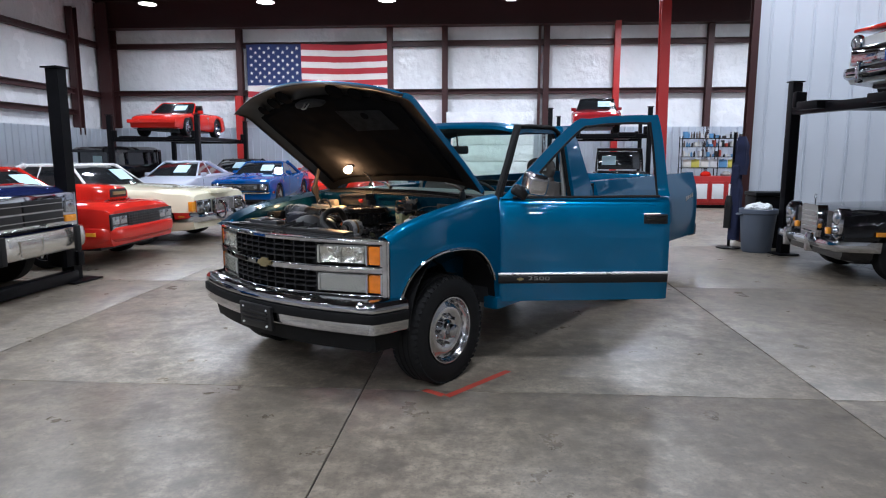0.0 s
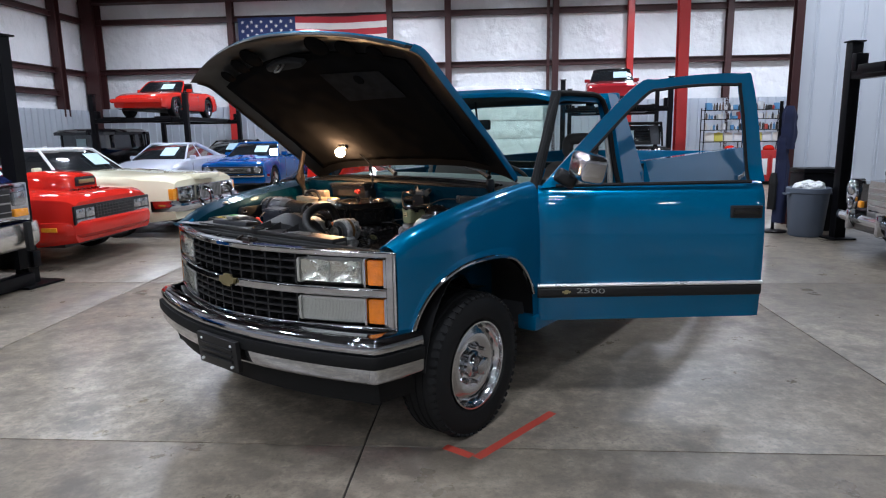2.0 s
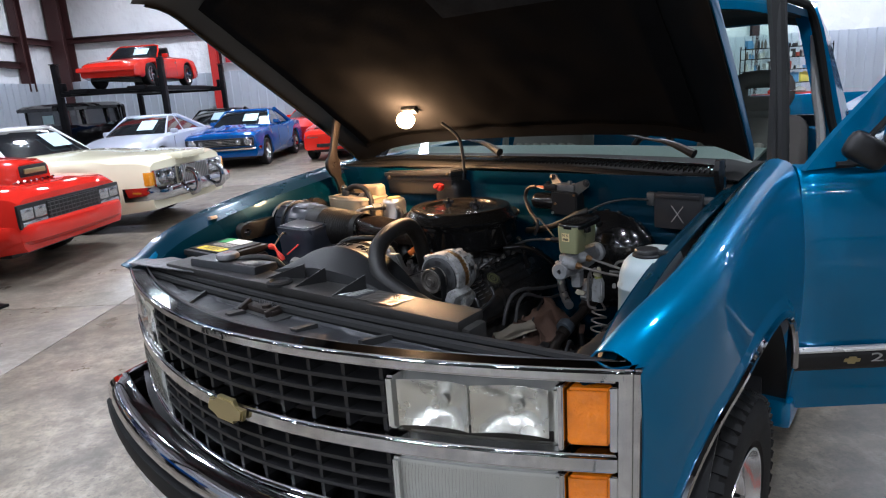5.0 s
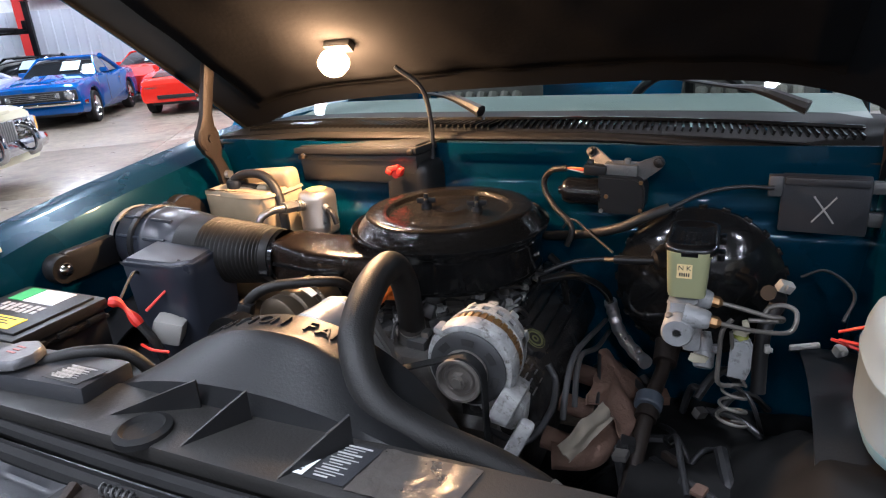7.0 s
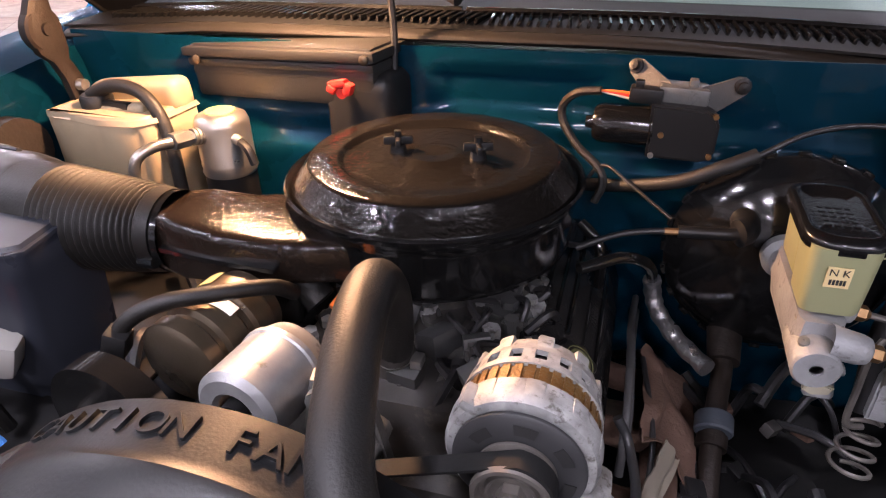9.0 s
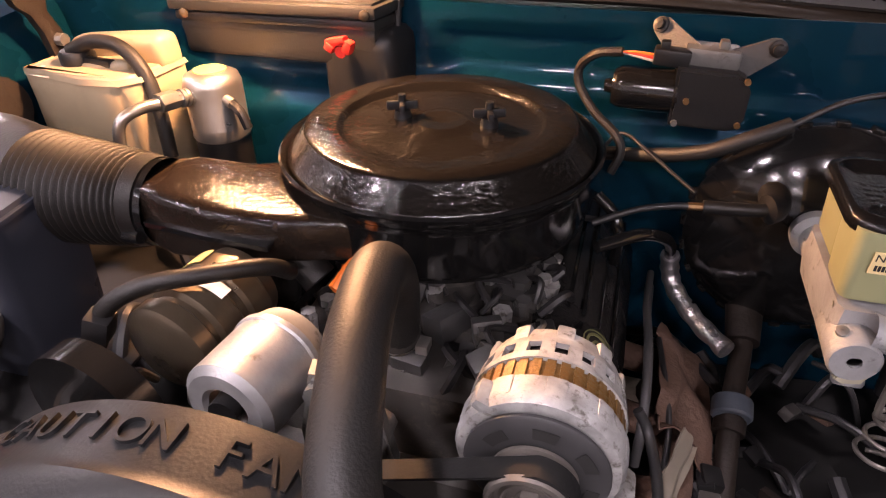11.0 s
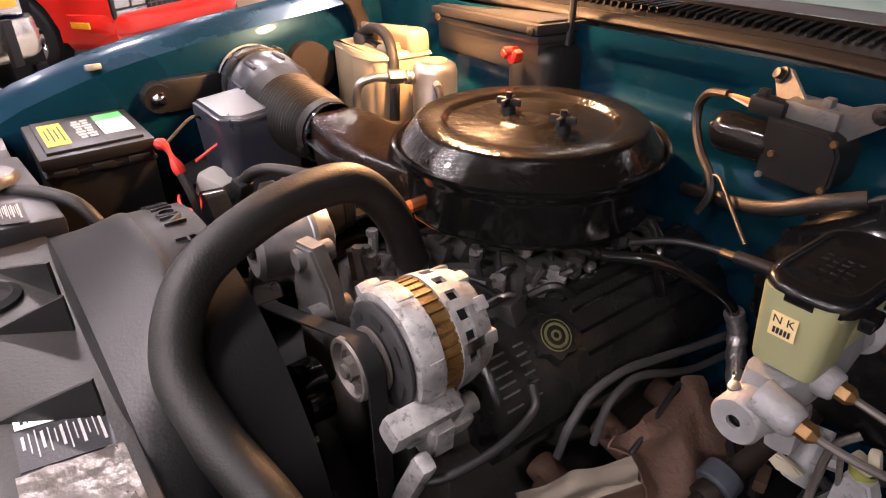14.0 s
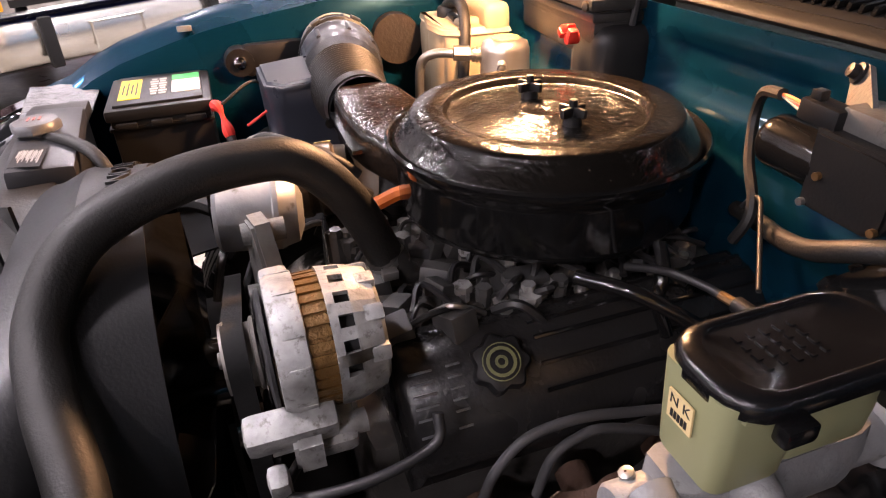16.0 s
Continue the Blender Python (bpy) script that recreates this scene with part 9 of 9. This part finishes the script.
# dark red convertible on a second lift, an off-roader under it
LR = ground(4.45, 18.4, -13)
four_post(LR, "black four-post lift carrying a dark red convertible", 1.4, 4.6, 2.2, 2.9)
c = car("wine_convertible", LR @ pose(-0.1, 0.1, 2.2), "dark red convertible parked on top of a lift", 3.8, 1.45, P_WINE,
        [(0, 0.50), (0.15, 0.57), (1.0, 0.68), (1.5, 0.73), (3.0, 0.75), (3.8, 0.68)], (1.25, 1.75, 2.4, 3.0, 1.08, 0.60, 0.48), (0.8, 3.0), roof_mat=P_BLACK, r=0.28, low=0.2)
c = thing("off_roader", ground(4.85, 17.4, -13), "dark off-road vehicle with a slotted grille and round lamps", "car", "parked cars")
fit(c, "body", (0, 1.7, 0.78), (1.5, 3.2, 0.62), P_BLACK, 0.05)
fit(c, "hood", (0, 0.75, 1.06), (1.3, 1.35, 0.12), P_BLACK, 0.04)
fit(c, "grille", (0, 0.04, 0.92), (1.2, 0.10, 0.34), P_BLACK, 0.03)
for i in range(7):
    fit(c, "grille_slot", (-0.24 + 0.08 * i, -0.015, 0.94), (0.045, 0.02, 0.24), STEEL, 0.006)
for s in (-1, 1):
    round_lamp(c, s * 0.44, -0.02, 0.95, 0.10)
    fit(c, "mudguard", (s * 0.72, 0.5, 0.88), (0.30, 1.0, 0.08), P_BLACK, 0.03)
    for y in (0.5, 2.8):
        road_wheel(c, s * 0.70, y, 0.37, 0.24, STEEL)
rod_bumper(c, 0.82, -0.18, 0.58, 0.14)
bm = bmesh.new()
tube(bm, [(-0.66, 1.42, 1.10), (-0.62, 1.52, 1.66), (-0.5, 1.53, 1.70), (0.5, 1.53, 1.70), (0.62, 1.52, 1.66), (0.66, 1.42, 1.10)], 0.03, 8, 3)
part("windshield_frame", bm, P_BLACK, c)
fit(c, "windshield", (0, 1.47, 1.40), (1.22, 0.02, 0.52), GLASS_DARK, 0.004, turn(-10, 0, 0))
fit(c, "paper_sheet", (-0.30, 1.44, 1.40), (0.40, 0.012, 0.26), SHEET_PAPER, 0.002, turn(-10, 0, 0))
fit(c, "soft_top", (0, 2.4, 1.72), (1.3, 1.7, 0.08), BLACK, 0.03)
# lift on the right with a black saloon below and a two-tone car above
LS = ground(5.42, 8.62, -84)
g = four_post(LS, "black four-post lift over a black classic saloon", 1.28, 4.9, 2.36, 2.68)
for k, (z, h) in enumerate(((1.95, 0.16), (1.62, 0.36))):
    fit(g, "paper_notice", (1.28, 0.112, z), (0.11, 0.004, h), PAPER, 0.001)
c = car("black_saloon", ground(5.05, 8.36, -95), "black classic saloon with an upright chrome grille", 4.8, 1.72, P_BLACK,
        [(0, 0.86), (0.3, 0.90), (1.2, 0.93), (1.8, 0.96), (3.6, 0.96), (4.6, 0.92), (4.8, 0.85)], (1.6, 2.15, 3.1, 3.7, 1.44, 0.74, 0.62), (0.75, 3.5), paper=False, tuck=0.93)
bm = bmesh.new()
loft(bm, [[(x * w, y, z) for x, y in ((-1, 0.06), (-0.9, -0.06), (0.9, -0.06), (1, 0.06))] for z, w in ((0.48, 0.22), (0.60, 0.25), (0.86, 0.255), (0.93, 0.22))])
gr = part("grille", bm, CHROME, c, "upright chrome grille")
for i in range(5):
    fit(gr, "grille_bar", (0, -0.064, 0.54 + 0.07 * i), (0.40, 0.01, 0.05), STEEL, 0.004)
bm = bmesh.new()
cyl(bm, (0, 0, 0.93), (0, 0, 1.0), 0.008, seg=6)
lathe(bm, [(0.032, -0.004), (0.036, 0), (0.032, 0.004), (0.028, 0)], (0, 0, 1.03), (0, 1, 0), 16)
part("hood_ornament", bm, CHROME, gr, "ring on a stalk")
for s in (-1, 1):
    bm = bmesh.new()
    loft(bm, [[(s * 0.66 + 0.105 * math.cos(2 * math.pi * i / 20) * k, y, 0.73 + 0.20 * math.sin(2 * math.pi * i / 20) * k) for i in range(20)] for y, k in ((0.10, 1.0), (-0.02, 1.0), (-0.04, 0.9))])
    part("lamp_bezel", bm, CHROME, c)
    round_lamp(c, s * 0.66, -0.04, 0.80, 0.075)
    round_lamp(c, s * 0.66, -0.04, 0.64, 0.05, "fog_lamp")
    fit(c, "indicator", (s * 0.44, -0.02, 0.62), (0.09, 0.05, 0.09), AMBER_LAMP, 0.025)
    fit(c, "side_marker", (s * 0.865, 0.42, 0.62), (0.02, 0.16, 0.055), AMBER_LAMP, 0.006)
rod_bumper(c, 0.9, -0.16, 0.46, 0.13, wrap=0.45, guards=(-0.32, 0.32))
c = car("two_tone_coupe", LS @ pose(0, 0.72, 2.32), "red and white classic coupe with a chrome front on a lift", 4.8, 1.8, P_WHITE,
        [(0, 0.92), (0.2, 0.98), (1.2, 1.02), (1.8, 1.04), (3.6, 1.04), (4.8, 0.92)], (1.7, 2.2, 3.1, 3.7, 1.5, 0.76, 0.62), (0.8, 3.6), roof_mat=P_RED, paper=False, tuck=0.94)
fit(c, "red_hood", (0, 0.7, 1.03), (1.5, 1.5, 0.05), P_RED, 0.02)
fit(c, "grille", (0, -0.03, 0.66), (1.5, 0.08, 0.26), CHROME, 0.04)
fit(c, "plate", (0.1, -0.085, 0.60), (0.32, 0.012, 0.15), P_BLUE, 0.003)
for s in (-1, 1):
    round_lamp(c, s * 0.68, -0.03, 0.86, 0.10)
rod_bumper(c, 0.94, -0.14, 0.42, 0.16, wrap=0.3, guards=(-0.4, 0.4))
# two-post lift at the left with swing arms
g = thing("two_post_lift", ground(-4.66, 7.70, 76), "black two-post lift with a low swing arm", "car lift", "parking lifts")
for x, nm in ((0.0, 0), (-3.0, 0)):
    bm = bmesh.new()
    plate(bm, [(-0.065, -0.09), (0.065, -0.09), (0.065, 0.09), (0.04, 0.09), (0.04, -0.05), (-0.04, -0.05), (-0.04, 0.09), (-0.065, 0.09)], 2.62, pose(x, 0, 0))
    part("post", bm, LIFT_BLACK, g)
    fit(g, "base_plate", (x, 0, 0.012), (0.46, 0.5, 0.024), LIFT_BLACK, 0.004)
    fit(g, "top_cap", (x, 0, 2.63), (0.22, 0.24, 0.02), LIFT_BLACK, 0.004)
fit(g, "carriage", (-0.12, 0, 0.42), (0.2, 0.3, 0.42), LIFT_BLACK, 0.02)
fit(g, "swing_arm", (-0.9, -0.2, 0.09), (1.7, 0.14, 0.13), LIFT_BLACK, 0.02, turn(0, 0, 8))
fit(g, "control_box", (-0.03, -0.15, 0.30), (0.10, 0.08, 0.18), LIFT_BLACK, 0.02)
fit(g, "floor_plate", (-1.5, 0.05, 0.02), (2.8, 0.4, 0.03), LIFT_BLACK, 0.005)

# ---- flag, rack, bins and small things ----
FLAG_RED, FLAG_WHITE, FLAG_BLUE = (material("flag_" + n, c, 0.8, 0, 0.1, 4, 0.3, 30) for n, c in
                                   (("red", (0.42, 0.03, 0.04)), ("white", (0.68, 0.64, 0.60)), ("blue", (0.015, 0.03, 0.11))))
flag = thing("flag", BUILDING, "large striped cloth flag with starred blue field on the wall", "flag")
FU0, FU1, FZ0, FZ1, FV = -8.62, -3.05, 2.92, 5.83, V1 - 0.30


def cloth(u, z):
    return FV - 0.03 - 0.03 * math.sin(u * 3.1 + 0.6) - 0.02 * math.sin(u * 7.7 + z * 1.3)


for i in range(13):
    z0, z1 = mix(FZ1, FZ0, (i + 1) / 13), mix(FZ1, FZ0, i / 13)
    left = FU0 + 2.18 if i < 7 else FU0
    bm = bmesh.new()
    sheet(bm, lambda u, v: Vector((mix(left, FU1, u), cloth(mix(left, FU1, u), z0), mix(z0, z1, v) - 0.05 * math.sin(u * 3.0))), 40, 3, 0.004)
    part("stripe", bm, FLAG_WHITE if i % 2 else FLAG_RED, flag)
bm = bmesh.new()
ZC = mix(FZ1, FZ0, 7 / 13)
sheet(bm, lambda u, v: Vector((mix(FU0, FU0 + 2.18, u), cloth(mix(FU0, FU0 + 2.18, u), ZC), mix(ZC, FZ1, v))), 20, 8, 0.004)
field = part("blue_field", bm, FLAG_BLUE, flag)
star_bm = bmesh.new()
star = []
for k in range(10):
    rr, a = (0.075 if k % 2 == 0 else 0.032), math.pi / 2 + k * math.pi / 5
    star.append((rr * math.cos(a), rr * math.sin(a)))
plate(star_bm, star, 0.004, pose(0, 0, 0, 90))
first = part("star", star_bm, FLAG_WHITE, field)
n = 0
for row in range(9):
    for col in range(6 if row % 2 == 0 else 5):
        u = FU0 + 0.18 + 0.364 * col + (0.182 if row % 2 else 0)
        z = FZ1 - 0.16 - (FZ1 - ZC - 0.32) * row / 8
        p = (u, cloth(u, ZC) - 0.008, z)
        if n == 0:
            first.location = p
        else:
            ob = new("star", first.data)
            ob.parent = field
            ob.location = p
        n += 1

# parts rack with goods
rack = thing("parts_rack", BUILDING @ pose(0, 16.0, 0), "black wire rack on the wall full of parts and bottles", "rack")
RU0, RU1 = 6.72, 8.85
for z in (1.17, 1.50, 1.80, 2.05):
    bm = bmesh.new()
    box(bm, ((RU0 + RU1) / 2, 0.0, z), (RU1 - RU0, 0.32, 0.02), None, 0.004)
    part("shelf", bm, LIFT_BLACK, rack)
for u in (RU0, mix(RU0, RU1, 0.5), RU1):
    for y in (-0.15, 0.15):
        bm = bmesh.new()
        cyl(bm, (u, y, 0), (u, y, 2.12), 0.014, seg=8)
        part("upright", bm, LIFT_BLACK, rack)
goods = [material("goods_" + str(i), c, 0.5, 0, 0.15, 12) for i, c in enumerate(((0.45, 0.06, 0.04), (0.10, 0.28, 0.5), (0.7, 0.7, 0.7), (0.02, 0.02, 0.02), (0.05, 0.04, 0.04), (0.16, 0.12, 0.10), (0.55, 0.58, 0.6), (0.7, 0.68, 0.62), (0.62, 0.55, 0.10)))]
rng = random.Random(8)
for z in (1.18, 1.51, 1.81, 2.06):
    u = RU0 + 0.06
    while u < RU1 - 0.06:
        w = rng.uniform(0.04, 0.11)
        h = rng.uniform(0.07, 0.22)
        kind = "pack" if z == 1.18 else rng.choice(("box", "bottle", "bottle"))
        bm = bmesh.new()
        if kind == "bottle":
            w = 0.062
            lathe(bm, [(0.001, 0), (0.028, 0), (0.029, h * 0.6), (0.024, h * 0.72), (0.014, h * 0.8), (0.014, h), (0.001, h)], (0, 0, 0), (0, 0, 1), 12)
            nm, lb = "bottle", "small bottle on the parts rack"
        elif kind == "pack":
            w, h = 0.25, 0.24
            box(bm, (0, -0.03, h / 2), (0.24, 0.05, h), turn(-4, 0, 0), 0.022)
            cyl(bm, (0, -0.03, h - 0.005), (0, -0.03, h + 0.02), 0.03, seg=10)
            nm, lb = "hanging_pack", "clear pack of parts on the rack"
        else:
            box(bm, (0, 0, h / 2), (w, 0.16, h), None, 0.006)
            nm, lb = "carton", "small carton on the parts rack"
        ob = part(nm, bm, goods[rng.choice((2, 7, 2, 7, 8, 1)) if kind == "pack" else rng.randrange(8)])
        tagged(ob, lb, nm.split("_")[-1], "goods on the rack")
        ob.matrix_world = BUILDING @ pose(u + w / 2, 16.0 - 0.02, z + 0.002, 0, 0, rng.uniform(-8, 8))
        u += w + rng.uniform(0.004, 0.03)
chest = thing("tool_chest", BUILDING @ pose(7.85, 15.55, 0), "red tool chest with white drawer labels", "tool chest")
fit(chest, "body", (0, 0, 0.52), (1.9, 0.6, 0.84), RED_STEEL, 0.02)
for k in range(4):
    fit(chest, "drawer", (-0.7 + 0.47 * k, -0.31, 0.48), (0.42, 0.03, 0.62), RED_STEEL, 0.01)
    fit(chest, "drawer_label", (-0.7 + 0.47 * k, -0.33, 0.50), (0.33, 0.01, 0.44), PAPER, 0.003)
fit(chest, "plinth", (0, 0.02, 0.05), (1.8, 0.5, 0.10), LIFT_BLACK, 0.01)
for k, (u, m) in enumerate(((-0.5, P_RED), (0.1, TRIM_GREY), (0.55, P_RED))):
    bm = bmesh.new()
    lathe(bm, [(0.001, 0), (0.14, 0), (0.16, 0.05), (0.10, 0.12), (0.04, 0.14), (0.001, 0.14)], (0, 0, 0), (0, 0, 1), 14)
    ob = tagged(part("tool_case", bm, m), "rounded tool case on the red chest", "tool case", "cases on the chest")
    ob.matrix_world = BUILDING @ pose(7.85 + u, 15.55, 0.941, 0, 0, 0)

# waste bin with crumpled paper
can = thing("waste_bin", ground(5.20, 10.22, 0), "grey plastic waste bin full of crumpled paper", "bin")
bm = bmesh.new()
lathe(bm, [(0.001, 0.0), (0.21, 0.0), (0.225, 0.02), (0.275, 0.62), (0.285, 0.63), (0.295, 0.64), (0.295, 0.70), (0.28, 0.71), (0.262, 0.70), (0.21, 0.1), (0.001, 0.08)], (0, 0, 0), (0, 0, 1), 36)
part("bin_body", bm, material("grey_bin", (0.085, 0.105, 0.14), 0.55, 0, 0.1, 5, 0.1, 60), can)
for s in (-1, 1):
    fit(can, "bin_handle", (s * 0.31, 0, 0.62), (0.07, 0.12, 0.03), material("bin_grip", (0.085, 0.105, 0.14), 0.55), 0.01)
for k in range(6):
    bm = bmesh.new()
    bmesh.ops.create_icosphere(bm, subdivisions=3, radius=0.11)
    for v in bm.verts:
        v.co *= 1 + 0.45 * noise.noise(v.co * 16 + Vector((k * 3, 0, 0)))
        v.co.z *= 0.7
    ob = tagged(part("crumpled_paper", bm, PAPER, None, "", 20), "crumpled white paper in the waste bin", "paper", "paper in the bin")
    ob.matrix_world = ground(5.20 + 0.11 * math.cos(k * 1.1), 10.22 + 0.11 * math.sin(k * 1.1), 40 * k, 0.69 + 0.03 * (k % 2))
stand = thing("coat_stand", ground(4.92, 10.62, 0), "coat stand hung with dark blue jackets", "coat stand")
bm = bmesh.new()
cyl(bm, (0, 0, 0), (0, 0, 1.95), 0.025, seg=10)
part("pole", bm, LIFT_BLACK, stand)
bm = bmesh.new()
lathe(bm, [(0.001, 0.0), (0.2, 0.0), (0.2, 0.02), (0.03, 0.04)], (0, 0, 0), (0, 0, 1), 20)
part("foot", bm, LIFT_BLACK, stand)
NAVY_CLOTH = material("navy_cloth", (0.010, 0.015, 0.05), 0.9, 0, 0.3, 8, 0.4, 40)
for k, (z0, z1, w, dx, m) in enumerate(((1.25, 1.88, 0.105, 0.10, NAVY_CLOTH), (0.15, 1.25, 0.095, 0.05, NAVY_CLOTH), (0.35, 0.9, 0.07, -0.06, BLACK), (1.1, 1.45, 0.08, 0.03, NAVY_CLOTH))):
    bm = bmesh.new()
    rings = []
    for i in range(13):
        z = mix(z1, z0, i / 12)
        ww = w * (0.55 + 0.45 * min(1, i / 3)) * (1 + 0.06 * math.sin(i))
        rings.append([(dx + ww * (1 + 0.18 * math.sin(5 * a + i * 0.4)) * math.cos(a), -0.06 + ww * 0.7 * (1 + 0.18 * math.sin(4 * a + 1)) * math.sin(a), z) for a in [2 * math.pi * j / 20 for j in range(20)]])
    loft(bm, rings)
    ob = tagged(part("jacket", bm, m), "dark blue jacket hanging on the stand", "jacket", "hanging jackets")
    ob.matrix_world = ground(4.92, 10.62, 0)
crate = thing("black_crate", ground(5.55, 10.75, 0), "black plastic crates stacked by the partition", "crate")
fit(crate, "crate_body", (0, 0, 0.44), (0.5, 0.4, 0.88), LIFT_BLACK, 0.02)
fit(crate, "crate_lid", (0.05, 0, 0.92), (0.62, 0.44, 0.07), LIFT_BLACK, 0.02)

# blue floor jack at the edge
jack = thing("wheeled_cart", ground(-4.05, 4.35, 20), "blue wheeled shop cart", "cart")
fit(jack, "tray", (0, 0, 0.62), (0.5, 0.7, 0.30), P_BLUE, 0.03)
fit(jack, "frame", (0, 0, 0.30), (0.42, 0.6, 0.34), LIFT_BLACK, 0.03)
for sx in (-0.2, 0.2):
    for sy in (-0.28, 0.28):
        bm = bmesh.new()
        cyl(bm, (sx - 0.02, sy, 0.065), (sx + 0.02, sy, 0.065), 0.065, seg=16)
        part("caster", bm, RUBBER, jack)

# red floor tape beside the front wheel
for a, b in (((0.552, 4.292), (0.098, 3.785)), ((0.098, 3.785), (-0.06, 3.905))):
    a, b = Vector((*a, 0.0012)), Vector((*b, 0.0012))
    d = (b - a).normalized()
    w = Vector((-d.y, d.x, 0)) * 0.026
    bm = bmesh.new()
    if b.x < 0:
        a = a + d * 0.03
    sheet(bm, lambda u, v: a.lerp(b, u) + w * (2 * v - 1) + Vector((0, 0, 0.0004 * noise.noise(Vector((u * 9, v * 3, 0))))), 14, 2, 0.0006)
    tagged(part("floor_tape", bm, TAPE), "strip of red tape on the concrete floor", "tape", "tape marks")

# concrete slabs of the floor
SX, SY, GAP = 3.10, 3.60, 0.009
slab_bm = bmesh.new()
box(slab_bm, (0, 0, -0.006), (SX - GAP, SY - GAP, 0.012), None, 0.003)
slab = part("slab", slab_bm, CONCRETE, floor)
slabs = [(i, j) for i in range(-5, 7) for j in range(-5, 6)]
for k, (i, j) in enumerate(slabs):
    ob = slab if k == 0 else new("slab", slab.data)
    ob.parent = floor
    ob.location = ((i + 0.5) * SX, (j + 0.5) * SY, 0)
